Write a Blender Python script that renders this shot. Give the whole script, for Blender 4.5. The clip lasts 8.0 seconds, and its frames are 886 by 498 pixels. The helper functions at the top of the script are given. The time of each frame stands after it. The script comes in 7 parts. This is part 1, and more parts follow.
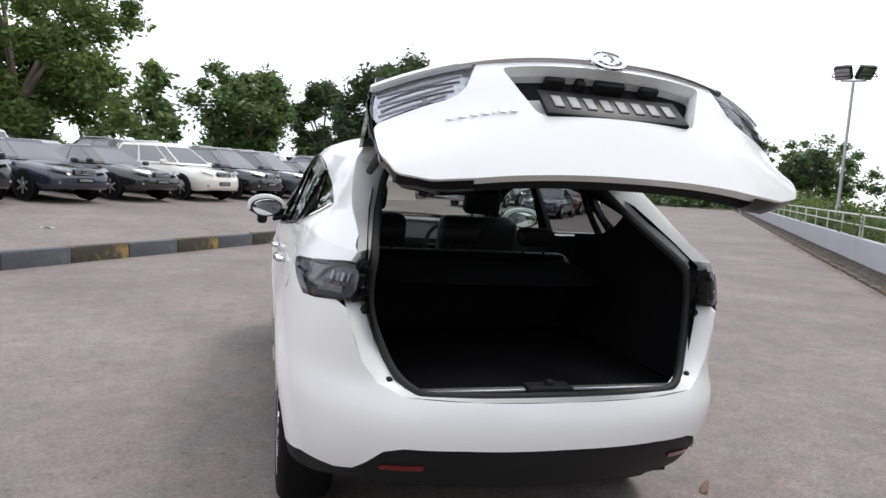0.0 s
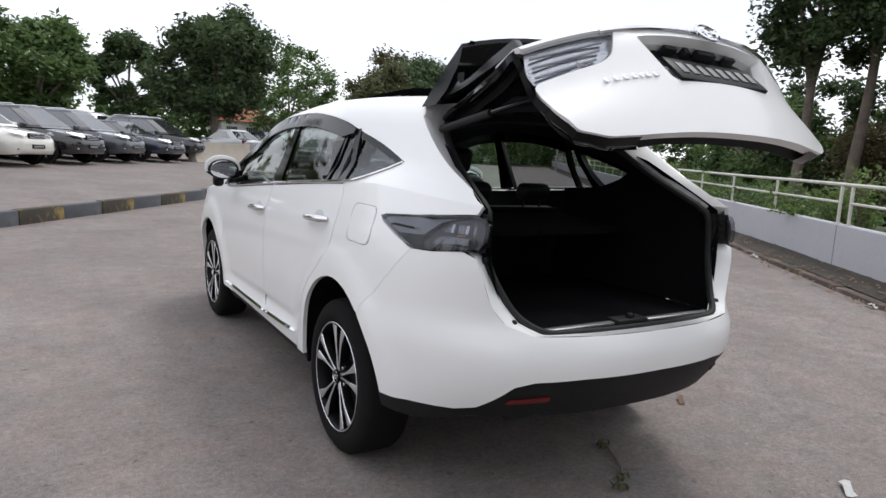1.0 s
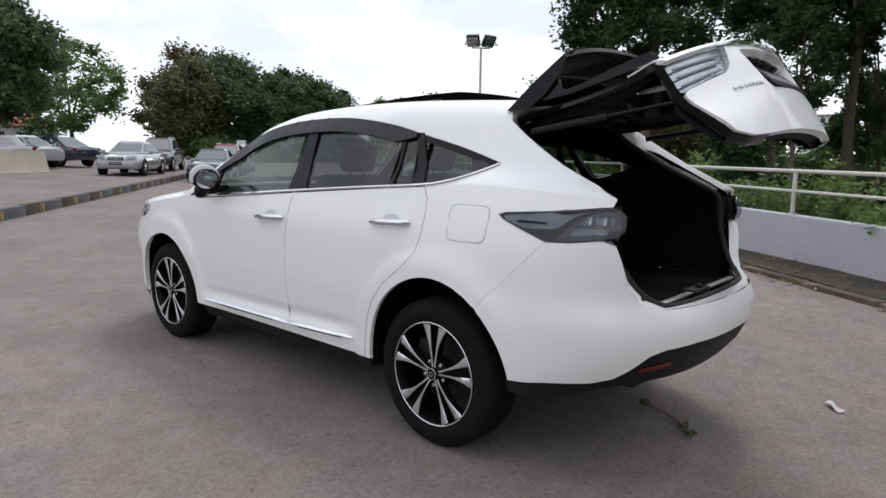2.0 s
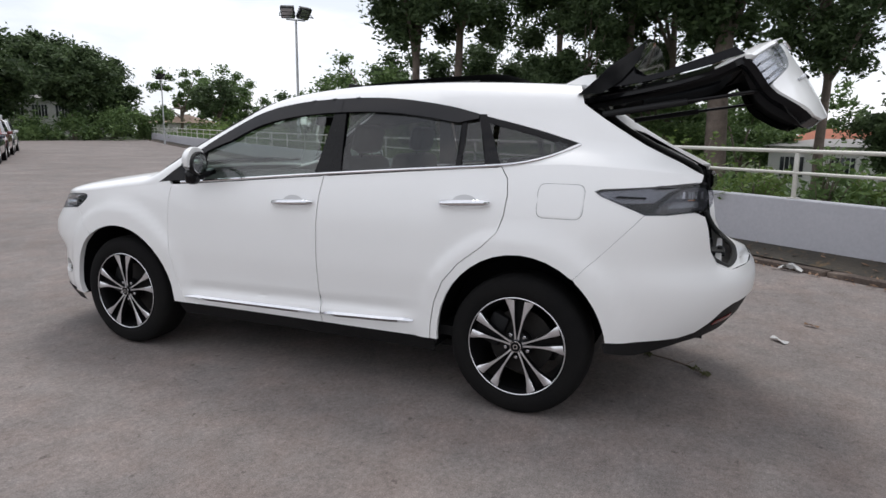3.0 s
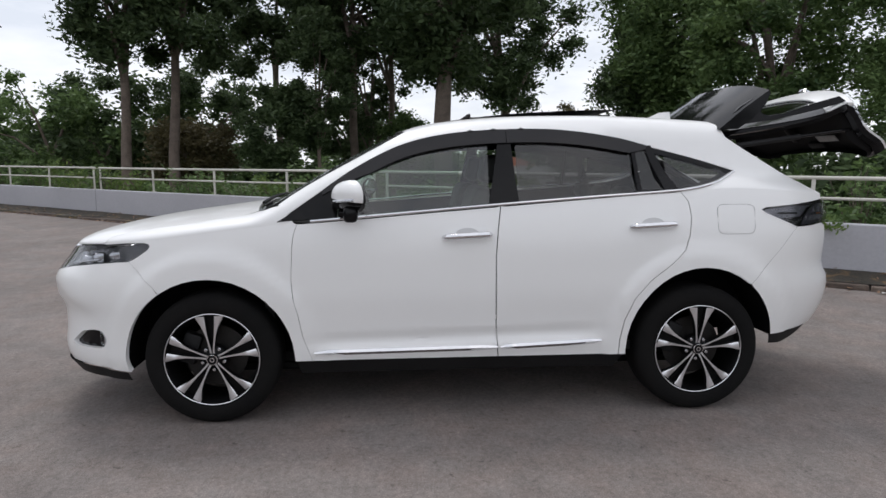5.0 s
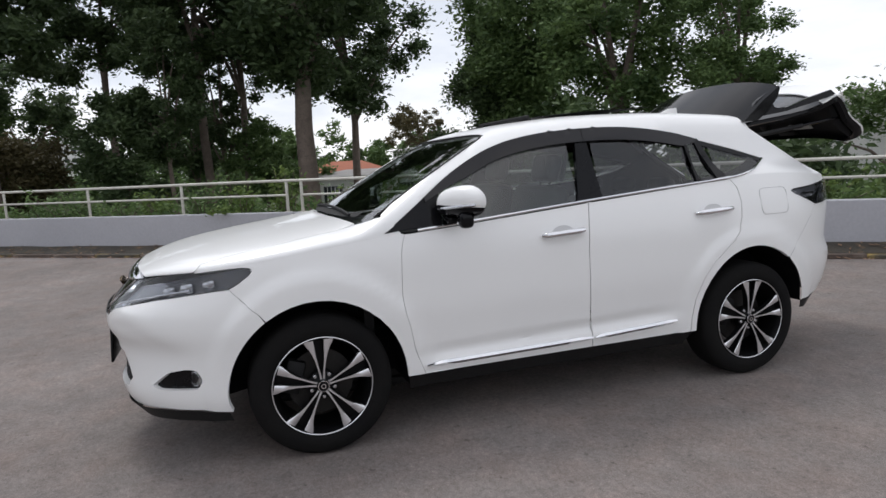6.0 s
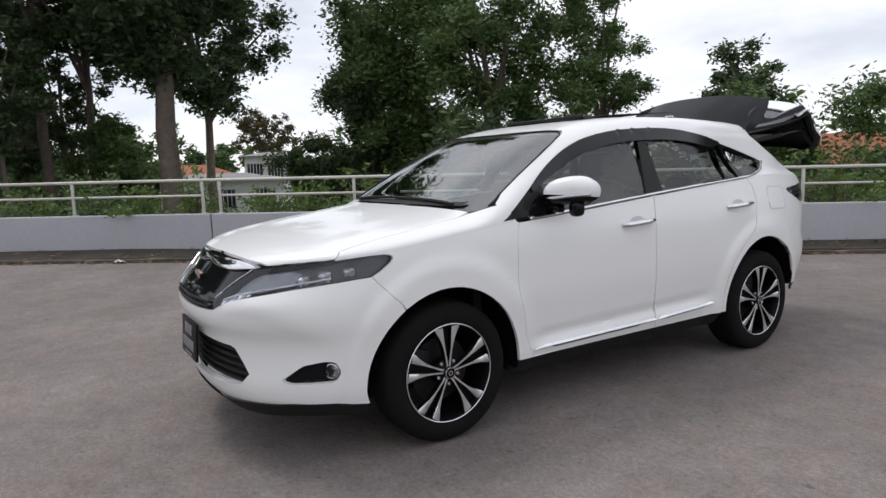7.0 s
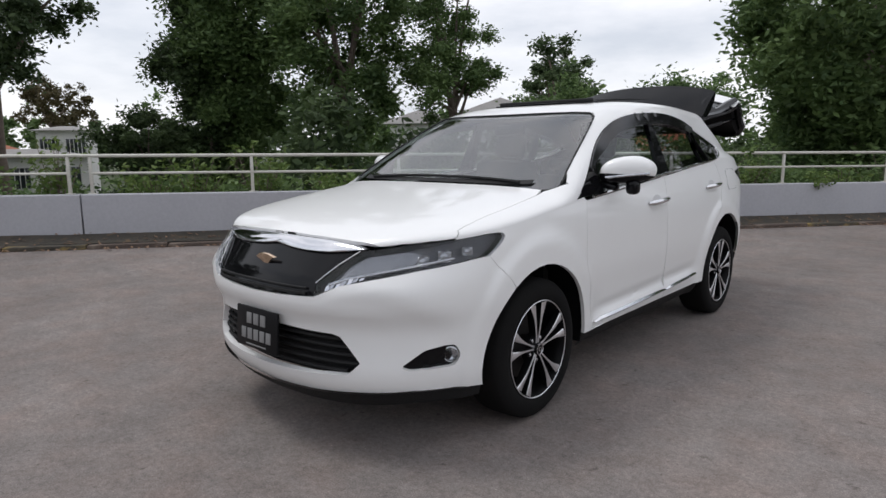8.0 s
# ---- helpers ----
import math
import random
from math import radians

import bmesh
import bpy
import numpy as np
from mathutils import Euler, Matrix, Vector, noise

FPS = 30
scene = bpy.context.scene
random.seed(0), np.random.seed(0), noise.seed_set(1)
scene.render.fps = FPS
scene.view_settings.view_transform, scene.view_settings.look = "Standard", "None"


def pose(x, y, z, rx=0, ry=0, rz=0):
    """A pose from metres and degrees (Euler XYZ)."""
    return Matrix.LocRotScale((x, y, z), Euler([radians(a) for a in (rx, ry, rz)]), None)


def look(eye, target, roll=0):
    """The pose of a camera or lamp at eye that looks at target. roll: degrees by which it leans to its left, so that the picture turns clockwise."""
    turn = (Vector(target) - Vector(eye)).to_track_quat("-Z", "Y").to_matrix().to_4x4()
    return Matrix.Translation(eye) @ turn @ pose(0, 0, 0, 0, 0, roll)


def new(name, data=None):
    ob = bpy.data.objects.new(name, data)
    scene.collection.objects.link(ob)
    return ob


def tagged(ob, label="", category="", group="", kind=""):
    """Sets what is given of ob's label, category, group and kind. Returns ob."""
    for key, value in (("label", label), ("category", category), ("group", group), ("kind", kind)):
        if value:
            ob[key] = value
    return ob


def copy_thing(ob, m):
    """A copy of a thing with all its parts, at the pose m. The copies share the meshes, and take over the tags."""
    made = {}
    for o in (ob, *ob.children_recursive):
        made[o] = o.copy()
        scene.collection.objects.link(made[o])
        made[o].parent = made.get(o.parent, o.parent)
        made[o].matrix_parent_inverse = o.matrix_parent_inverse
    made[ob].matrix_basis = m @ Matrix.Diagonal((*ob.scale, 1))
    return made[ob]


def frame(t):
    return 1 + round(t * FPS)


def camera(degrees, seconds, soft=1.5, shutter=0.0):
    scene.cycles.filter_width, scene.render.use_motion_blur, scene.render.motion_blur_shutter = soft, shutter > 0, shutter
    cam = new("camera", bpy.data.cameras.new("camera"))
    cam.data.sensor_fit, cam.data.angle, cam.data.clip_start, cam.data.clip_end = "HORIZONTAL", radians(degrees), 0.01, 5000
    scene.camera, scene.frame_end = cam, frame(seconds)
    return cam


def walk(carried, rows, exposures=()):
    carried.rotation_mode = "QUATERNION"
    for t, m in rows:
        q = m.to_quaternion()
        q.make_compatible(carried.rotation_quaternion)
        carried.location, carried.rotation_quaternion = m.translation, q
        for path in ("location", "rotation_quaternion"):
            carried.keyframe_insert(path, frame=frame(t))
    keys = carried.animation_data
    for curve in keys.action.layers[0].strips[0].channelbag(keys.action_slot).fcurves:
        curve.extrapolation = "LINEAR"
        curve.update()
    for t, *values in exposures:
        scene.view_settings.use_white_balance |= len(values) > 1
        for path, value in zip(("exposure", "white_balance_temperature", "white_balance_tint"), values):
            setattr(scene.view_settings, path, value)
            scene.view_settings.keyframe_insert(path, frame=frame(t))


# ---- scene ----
cam = camera(69.0, 8.0)
PATH = [
    (0, (-0.975, -4.247, 1.459), (-0.448, -2.328, 1.256), 3.6),
    (0.5, (-1.437, -4.231, 1.424), (-0.695, -2.391, 1.172), 3.9),
    (1, (-1.978, -3.992, 1.387), (-0.949, -2.302, 1.097), 3.1),
    (1.2, (-2.199, -3.884, 1.373), (-1.084, -2.249, 1.088), 2.5),
    (2.3, (-3.316, -3.037, 1.372), (-1.721, -1.872, 1.063), 0.7),
    (2.5, (-3.478, -2.825, 1.386), (-1.812, -1.771, 1.053), 0.8),
    (3, (-3.843, -2.209, 1.382), (-2.035, -1.427, 1.034), 0.6),
    (3.5, (-4.129, -1.614, 1.394), (-2.228, -1.096, 1.051), 0.5),
    (4, (-4.282, -0.935, 1.404), (-2.327, -0.682, 1.066), 0.6),
    (4.5, (-4.345, -0.284, 1.372), (-2.369, -0.248, 1.066), 0.7),
    (5.8, (-4.067, 1.448, 1.401), (-2.15, 0.934, 1.156), -2.5),
    (6, (-4.01, 1.718, 1.411), (-2.13, 1.086, 1.151), -3.0),
    (6.2, (-3.955, 1.967, 1.405), (-2.118, 1.212, 1.168), -2.9),
    (6.5, (-3.804, 2.356, 1.39), (-2.023, 1.48, 1.148), -2.4),
    (7, (-3.491, 3.011, 1.369), (-1.82, 1.942, 1.117), -1.7),
    (7.5, (-3.115, 3.532, 1.359), (-1.598, 2.259, 1.081), -0.7),
    (8, (-2.589, 3.989, 1.367), (-1.287, 2.504, 1.051), -0.5),
]
EXPOSURES = [(0.0, 0.92), (1.0, 0.72), (2.5, 0.50), (3.0, 0.53), (3.5, 0.53), (4.0, 0.41), (4.5, 0.37), (6.5, 0.37), (7.5, 0.32), (8.0, 0.24)]
SUN_HEIGHT, SUN_TURN, SUN_STRENGTH, CLOUD_STRENGTH = 62, 70, 0.9, 1.0
walk(cam, [(t, look(e, g, r)) for t, e, g, r in PATH], EXPOSURES)


# ---------------------------------------------------------------- light
def add_node(tree, kind, **values):
    n = tree.nodes.new(kind)
    for key, value in values.items():
        n.inputs[key.replace("_", " ")].default_value = value
    return n


def cloudy_world():
    """A bright overcast sky with soft grey cloud bases over a pale blue one."""
    w = bpy.data.worlds.new("overcast_sky")
    w.use_nodes = True
    t = w.node_tree
    t.nodes.clear()
    out = t.nodes.new("ShaderNodeOutputWorld")
    sky = t.nodes.new("ShaderNodeTexSky")
    sky.sky_type, sky.sun_disc = "NISHITA", False
    sky.sun_elevation, sky.sun_rotation = radians(SUN_HEIGHT), radians(SUN_TURN)
    back = add_node(t, "ShaderNodeBackground", Strength=0.10)
    t.links.new(sky.outputs[0], back.inputs["Color"])
    co = t.nodes.new("ShaderNodeTexCoord")
    mp = t.nodes.new("ShaderNodeMapping")
    mp.inputs["Scale"].default_value = (1.6, 1.6, 5.0)
    t.links.new(co.outputs["Generated"], mp.inputs["Vector"])
    no = add_node(t, "ShaderNodeTexNoise", Scale=1.7, Detail=7.0, Roughness=0.55)
    t.links.new(mp.outputs[0], no.inputs["Vector"])
    ramp = t.nodes.new("ShaderNodeValToRGB")
    ramp.color_ramp.elements[0].position, ramp.color_ramp.elements[1].position = 0.38, 0.66
    ramp.color_ramp.elements[0].color = (0.63, 0.66, 0.73, 1)
    ramp.color_ramp.elements[1].color = (0.985, 0.98, 1.018, 1)
    t.links.new(no.outputs["Fac"], ramp.inputs["Fac"])
    clouds = add_node(t, "ShaderNodeBackground", Strength=CLOUD_STRENGTH)
    t.links.new(ramp.outputs[0], clouds.inputs["Color"])
    mix = t.nodes.new("ShaderNodeMixShader")
    mix.inputs[0].default_value = 0.88
    t.links.new(back.outputs[0], mix.inputs[1])
    t.links.new(clouds.outputs[0], mix.inputs[2])
    t.links.new(mix.outputs[0], out.inputs["Surface"])
    scene.world = w


cloudy_world()
sun_data = bpy.data.lights.new("sun", "SUN")
sun_data.energy, sun_data.angle, sun_data.color = SUN_STRENGTH, radians(16), (1.0, 0.98, 0.95)
sun = new("sun", sun_data)
sun.matrix_world = look((0, 0, 30), Vector((0, 0, 30)) - Vector((math.sin(radians(SUN_TURN)) * math.cos(radians(SUN_HEIGHT)),
                                                                 math.cos(radians(SUN_TURN)) * math.cos(radians(SUN_HEIGHT)), math.sin(radians(SUN_HEIGHT)))))


# ---------------------------------------------------------------- materials
def material(name, base, rough=0.6, metal=0.0, second=None, scale=4.0, fine=60.0, bump=0.0, coat=0.0, spots=None, random=0.0, position=(0.35, 0.65), bump_scale=None, specular=0.5, ior=1.5):
    """A surface with a base colour that drifts to a second one at a coarse and a fine scale, with relief."""
    m = bpy.data.materials.new(name)
    m.use_nodes = True
    t = m.node_tree
    b = t.nodes["Principled BSDF"]
    b.inputs["Roughness"].default_value, b.inputs["Metallic"].default_value = rough, metal
    b.inputs["Coat Weight"].default_value, b.inputs["Coat Roughness"].default_value = coat, 0.04
    b.inputs["Specular IOR Level"].default_value, b.inputs["IOR"].default_value = specular, ior
    second = second or tuple(c * 0.82 for c in base)
    co = t.nodes.new("ShaderNodeTexCoord")
    coarse = add_node(t, "ShaderNodeTexNoise", Scale=scale, Detail=5.0, Roughness=0.6)
    grain = add_node(t, "ShaderNodeTexNoise", Scale=fine, Detail=3.0, Roughness=0.6)
    t.links.new(co.outputs["Object"], coarse.inputs["Vector"])
    t.links.new(co.outputs["Object"], grain.inputs["Vector"])
    add = t.nodes.new("ShaderNodeMath")
    add.operation = "MULTIPLY_ADD"
    add.inputs[1].default_value = 0.45
    t.links.new(grain.outputs["Fac"], add.inputs[0])
    part_of = t.nodes.new("ShaderNodeMath")
    part_of.operation = "MULTIPLY"
    part_of.inputs[1].default_value = 0.55
    t.links.new(coarse.outputs["Fac"], part_of.inputs[0])
    t.links.new(part_of.outputs[0], add.inputs[2])
    ramp = t.nodes.new("ShaderNodeValToRGB")
    ramp.color_ramp.elements[0].position, ramp.color_ramp.elements[1].position = position
    ramp.color_ramp.elements[0].color, ramp.color_ramp.elements[1].color = (*second, 1), (*base, 1)
    t.links.new(add.outputs[0], ramp.inputs["Fac"])
    colour = ramp.outputs[0]
    if spots:
        tint, size, low, high = spots
        sp = add_node(t, "ShaderNodeTexNoise", Scale=size, Detail=6.0, Roughness=0.65, Distortion=0.6)
        t.links.new(co.outputs["Object"], sp.inputs["Vector"])
        r2 = t.nodes.new("ShaderNodeMapRange")
        r2.inputs["From Min"].default_value, r2.inputs["From Max"].default_value = low, high
        t.links.new(sp.outputs["Fac"], r2.inputs["Value"])
        mx = t.nodes.new("ShaderNodeMix")
        mx.data_type = "RGBA"
        mx.inputs["B"].default_value = (*tint, 1)
        t.links.new(r2.outputs[0], mx.inputs["Factor"])
        t.links.new(colour, mx.inputs["A"])
        colour = mx.outputs["Result"]
    if random:
        info = t.nodes.new("ShaderNodeObjectInfo")
        r3 = t.nodes.new("ShaderNodeMapRange")
        r3.inputs["To Min"].default_value, r3.inputs["To Max"].default_value = 1 - random, 1 + random
        t.links.new(info.outputs["Random"], r3.inputs["Value"])
        hsv = t.nodes.new("ShaderNodeHueSaturation")
        t.links.new(r3.outputs[0], hsv.inputs["Value"])
        t.links.new(colour, hsv.inputs["Color"])
        colour = hsv.outputs[0]
    t.links.new(colour, b.inputs["Base Color"])
    if bump:
        bp = t.nodes.new("ShaderNodeBump")
        bp.inputs["Strength"].default_value, bp.inputs["Distance"].default_value = min(1.0, bump), 0.01
        bn = add_node(t, "ShaderNodeTexNoise", Scale=bump_scale or fine, Detail=4.0)
        t.links.new(co.outputs["Object"], bn.inputs["Vector"])
        t.links.new(bn.outputs["Fac"], bp.inputs["Height"])
        t.links.new(bp.outputs[0], b.inputs["Normal"])
    return m


def glass(name, tint, ior=1.45):
    """A tinted pane: lets light through, mirrors more at a slant."""
    m = bpy.data.materials.new(name)
    m.use_nodes = True
    t = m.node_tree
    t.nodes.clear()
    out = t.nodes.new("ShaderNodeOutputMaterial")
    tr = t.nodes.new("ShaderNodeBsdfTransparent")
    tr.inputs["Color"].default_value = (*tint, 1)
    gl = t.nodes.new("ShaderNodeBsdfGlossy")
    gl.inputs["Roughness"].default_value = 0.02
    lw = add_node(t, "ShaderNodeLayerWeight", Blend=0.5)
    power = t.nodes.new("ShaderNodeMath")
    power.operation = "POWER"
    power.inputs[1].default_value = 5.0
    t.links.new(lw.outputs["Facing"], power.inputs[0])
    straight = ((ior - 1) / (ior + 1)) ** 2
    fr = t.nodes.new("ShaderNodeMath")
    fr.operation = "MULTIPLY_ADD"
    fr.inputs[1].default_value, fr.inputs[2].default_value = 1 - straight, straight
    t.links.new(power.outputs[0], fr.inputs[0])
    mix = t.nodes.new("ShaderNodeMixShader")
    t.links.new(fr.outputs[0], mix.inputs[0])
    t.links.new(tr.outputs[0], mix.inputs[1])
    t.links.new(gl.outputs[0], mix.inputs[2])
    t.links.new(mix.outputs[0], out.inputs["Surface"])
    return m


def asphalt_material():
    """Worn grey asphalt: pale stone chips, broad bleached and dark patches, small oil spots."""
    m = bpy.data.materials.new("asphalt")
    m.use_nodes = True
    t = m.node_tree
    b = t.nodes["Principled BSDF"]
    b.inputs["Roughness"].default_value = 0.85
    b.inputs["Specular IOR Level"].default_value = 0.3
    co = t.nodes.new("ShaderNodeTexCoord")

    def noise_ramp(scale, low, high, dark, light, detail=6.0, kind="noise"):
        n = add_node(t, "ShaderNodeTexNoise", Scale=scale, Detail=detail, Roughness=0.62)
        t.links.new(co.outputs["Object"], n.inputs["Vector"])
        r = t.nodes.new("ShaderNodeValToRGB")
        r.color_ramp.elements[0].position, r.color_ramp.elements[1].position = low, high
        r.color_ramp.elements[0].color, r.color_ramp.elements[1].color = (*dark, 1), (*light, 1)
        t.links.new(n.outputs["Fac"], r.inputs["Fac"])
        return r.outputs[0]

    def multiply(a, c, factor=1.0):
        mx = t.nodes.new("ShaderNodeMix")
        mx.data_type, mx.blend_type = "RGBA", "MULTIPLY"
        mx.inputs["Factor"].default_value = factor
        t.links.new(a, mx.inputs["A"])
        t.links.new(c, mx.inputs["B"])
        return mx.outputs["Result"]

    broad = noise_ramp(0.35, 0.35, 0.68, (0.178, 0.159, 0.151), (0.232, 0.208, 0.198))
    stains = noise_ramp(1.1, 0.32, 0.62, (0.86, 0.85, 0.845), (1.06, 1.06, 1.06), 9.0)
    rust = noise_ramp(2.3, 0.42, 0.66, (1, 1, 1), (1.05, 0.975, 0.94), 7.0)
    worn = noise_ramp(7.0, 0.30, 0.70, (0.84, 0.835, 0.83), (1.12, 1.12, 1.12), 9.0)
    chips = noise_ramp(150.0, 0.35, 0.68, (0.76, 0.755, 0.75), (1.24, 1.24, 1.235), 2.0)
    mid = noise_ramp(38.0, 0.32, 0.68, (0.78, 0.78, 0.78), (1.20, 1.20, 1.20), 8.0)
    blots = noise_ramp(15.0, 0.285, 0.36, (0.60, 0.59, 0.58), (1, 1, 1), 3.0)
    grit = noise_ramp(60.0, 0.70, 0.735, (1, 1, 1), (1.75, 1.72, 1.68), 2.0)
    oil = noise_ramp(2.6, 0.255, 0.30, (0.50, 0.49, 0.48), (1, 1, 1), 7.0)
    colour = broad
    for layer in (stains, rust, worn, chips, mid, blots, grit, oil):
        colour = multiply(colour, layer)
    t.links.new(colour, b.inputs["Base Color"])
    bp = t.nodes.new("ShaderNodeBump")
    bp.inputs["Strength"].default_value, bp.inputs["Distance"].default_value = 0.35, 0.004
    bn = add_node(t, "ShaderNodeTexNoise", Scale=140.0, Detail=2.0)
    t.links.new(co.outputs["Object"], bn.inputs["Vector"])
    t.links.new(bn.outputs["Fac"], bp.inputs["Height"])
    t.links.new(bp.outputs[0], b.inputs["Normal"])
    return m


def leaf_material(name, light, dark):
    """Leaves that differ clump by clump, a little light passing through them."""
    m = bpy.data.materials.new(name)
    m.use_nodes = True
    t = m.node_tree
    b = t.nodes["Principled BSDF"]
    b.inputs["Roughness"].default_value = 0.6
    b.inputs["Specular IOR Level"].default_value = 0.25
    geo = t.nodes.new("ShaderNodeNewGeometry")
    ramp = t.nodes.new("ShaderNodeValToRGB")
    ramp.color_ramp.elements[0].color, ramp.color_ramp.elements[1].color = (*dark, 1), (*light, 1)
    co = t.nodes.new("ShaderNodeTexCoord")
    no = add_node(t, "ShaderNodeTexNoise", Scale=0.9, Detail=3.0)
    t.links.new(co.outputs["Object"], no.inputs["Vector"])
    add = t.nodes.new("ShaderNodeMath")
    add.operation = "MULTIPLY_ADD"
    add.inputs[1].default_value = 0.6
    t.links.new(geo.outputs["Random Per Island"], add.inputs[0])
    sub = t.nodes.new("ShaderNodeMath")
    sub.operation = "MULTIPLY_ADD"
    sub.inputs[1].default_value, sub.inputs[2].default_value = 1.2, -0.4
    t.links.new(no.outputs["Fac"], sub.inputs[0])
    t.links.new(sub.outputs[0], add.inputs[2])
    t.links.new(add.outputs[0], ramp.inputs["Fac"])
    t.links.new(ramp.outputs[0], b.inputs["Base Color"])
    tl = t.nodes.new("ShaderNodeBsdfTranslucent")
    t.links.new(ramp.outputs[0], tl.inputs["Color"])
    mix = t.nodes.new("ShaderNodeMixShader")
    mix.inputs[0].default_value = 0.32
    t.links.new(b.outputs[0], mix.inputs[1])
    t.links.new(tl.outputs[0], mix.inputs[2])
    t.links.new(mix.outputs[0], t.nodes["Material Output"].inputs["Surface"])
    return m


ASPHALT = asphalt_material()
PEARL = material("pearl_white_paint", (0.88, 0.88, 0.87), 0.36, 0.0, (0.85, 0.85, 0.845), 0.8, 900, 0, coat=0.6)
BLACK_PLASTIC = material("textured_black_plastic", (0.012, 0.012, 0.013), 0.6, 0, (0.008, 0.008, 0.0085), 8, 400, 0.15, specular=0.3)
BLACK_GLOSS = material("gloss_black_trim", (0.008, 0.008, 0.009), 0.07, 0, (0.005, 0.005, 0.006), 3, 50, specular=0.2)
SMOKE = material("smoked_visor_plastic", (0.010, 0.009, 0.011), 0.12, 0, (0.007, 0.0065, 0.008), 2, 60, specular=0.4)
RUBBER = material("tyre_rubber", (0.0065, 0.0065, 0.007), 0.9, 0, (0.011, 0.0105, 0.010), 6, 120, 0.2, specular=0.15)
SEAL = material("rubber_seal", (0.012, 0.012, 0.012), 0.7)
CHROME = material("chrome", (0.82, 0.82, 0.84), 0.07, 1.0, (0.75, 0.75, 0.77), 5, 80)
ALLOY = material("machined_alloy", (0.80, 0.80, 0.82), 0.30, 0.9, (0.72, 0.72, 0.74), 6, 200)
DARK_RIM = material("dark_painted_rim", (0.006, 0.006, 0.0065), 0.4, 0.0, specular=0.12)
STEEL = material("brake_steel", (0.030, 0.028, 0.027), 0.5, 0.5, (0.018, 0.016, 0.015), 12, 90)
CARPET = material("black_carpet", (0.009, 0.009, 0.010), 0.95, 0, (0.006, 0.006, 0.007), 10, 300, 0.4, specular=0.04)
SEAT_CLOTH = material("dark_seat_leather", (0.018, 0.017, 0.018), 0.55, 0, (0.012, 0.011, 0.012), 5, 180, 0.2)
TRIM_DARK = material("dark_interior_trim", (0.013, 0.013, 0.014), 0.6, specular=0.12)
GLASS_CLEAR = glass("clear_green_glass", (0.58, 0.69, 0.62), 1.95)
GLASS_SCREEN = glass("windscreen_glass", (0.78, 0.83, 0.82), 3.1)
GLASS_DARK = glass("privacy_glass", (0.36, 0.38, 0.38), 1.75)
GLASS_LAMP = glass("lamp_lens", (0.90, 0.91, 0.93), 1.55)
GLASS_SMOKE = glass("smoked_lamp_lens", (0.66, 0.66, 0.69), 1.6)
RED_LENS = material("red_reflector", (0.16, 0.006, 0.006), 0.2, 0, (0.10, 0.005, 0.005), 60, 200, coat=0.4)
AMBER = material("amber_lens", (0.30, 0.13, 0.06), 0.25, 0, (0.24, 0.10, 0.05), 60, 200)
LAMP_SILVER = material("lamp_reflector", (0.62, 0.63, 0.65), 0.16, 0.9, (0.40, 0.41, 0.43), 30, 120)
LAMP_GREY = material("lamp_grey_plastic", (0.075, 0.077, 0.088), 0.25, 0.2, (0.05, 0.05, 0.055), 15, 80)
PLATE_BLACK = material("black_number_plate", (0.010, 0.010, 0.011), 0.4, specular=0.15)
PLATE_GREY = material("pale_plate_bar", (0.24, 0.24, 0.24), 0.5)
CAR_GLASS = material("parked_car_glass", (0.03, 0.033, 0.035), 0.04, 0, (0.02, 0.022, 0.024), 3, 30, ior=2.7)
LAMP_PALE = material("pale_lamp_housing", (0.30, 0.31, 0.33), 0.22, 0.6, (0.18, 0.185, 0.20), 12, 80)
BOARD = material("pale_sign_board", (0.60, 0.60, 0.60), 0.6)
LABEL_PAPER = material("pale_sticker", (0.55, 0.55, 0.54), 0.5, 0, (0.38, 0.38, 0.37), 40, 200)
EMBLEM = material("bronze_emblem", (0.78, 0.62, 0.46), 0.2, 0.9, (0.45, 0.30, 0.2), 40, 100)
WALL_PAINT = material("grey_wall_paint", (0.47, 0.47, 0.50), 0.8, 0, (0.40, 0.40, 0.43), 0.7, 25, 0.15, spots=((0.22, 0.21, 0.19), 1.6, 0.66, 0.85))
CONCRETE = material("weathered_concrete", (0.120, 0.086, 0.068), 0.9, 0, (0.055, 0.042, 0.035), 2.5, 40, 0.4, spots=((0.17, 0.135, 0.11), 4.5, 0.55, 0.7))
KERB_DARK = material("dark_kerb_paint", (0.105, 0.113, 0.128), 0.85, 0, (0.06, 0.062, 0.068), 3, 50, 0.3, spots=((0.16, 0.15, 0.14), 4.0, 0.58, 0.75))
KERB_OCHRE = material("worn_ochre_kerb_paint", (0.070, 0.060, 0.042), 0.85, 0, (0.040, 0.036, 0.030), 4, 50, 0.3, spots=((0.27, 0.19, 0.06), 3.5, 0.51, 0.66))
RAIL_STEEL = material("pale_painted_steel", (0.62, 0.61, 0.56), 0.45, 0.1, (0.50, 0.48, 0.43), 3, 60, spots=((0.30, 0.20, 0.12), 9.0, 0.68, 0.8))
GALVANISED = material("galvanised_steel", (0.50, 0.51, 0.52), 0.5, 0.5, (0.40, 0.41, 0.42), 4, 70)
DIRT = material("dirt_and_moss", (0.060, 0.050, 0.038), 0.95, 0, (0.030, 0.028, 0.023), 2, 30, 0.6, spots=((0.14, 0.09, 0.045), 5.0, 0.55, 0.7))
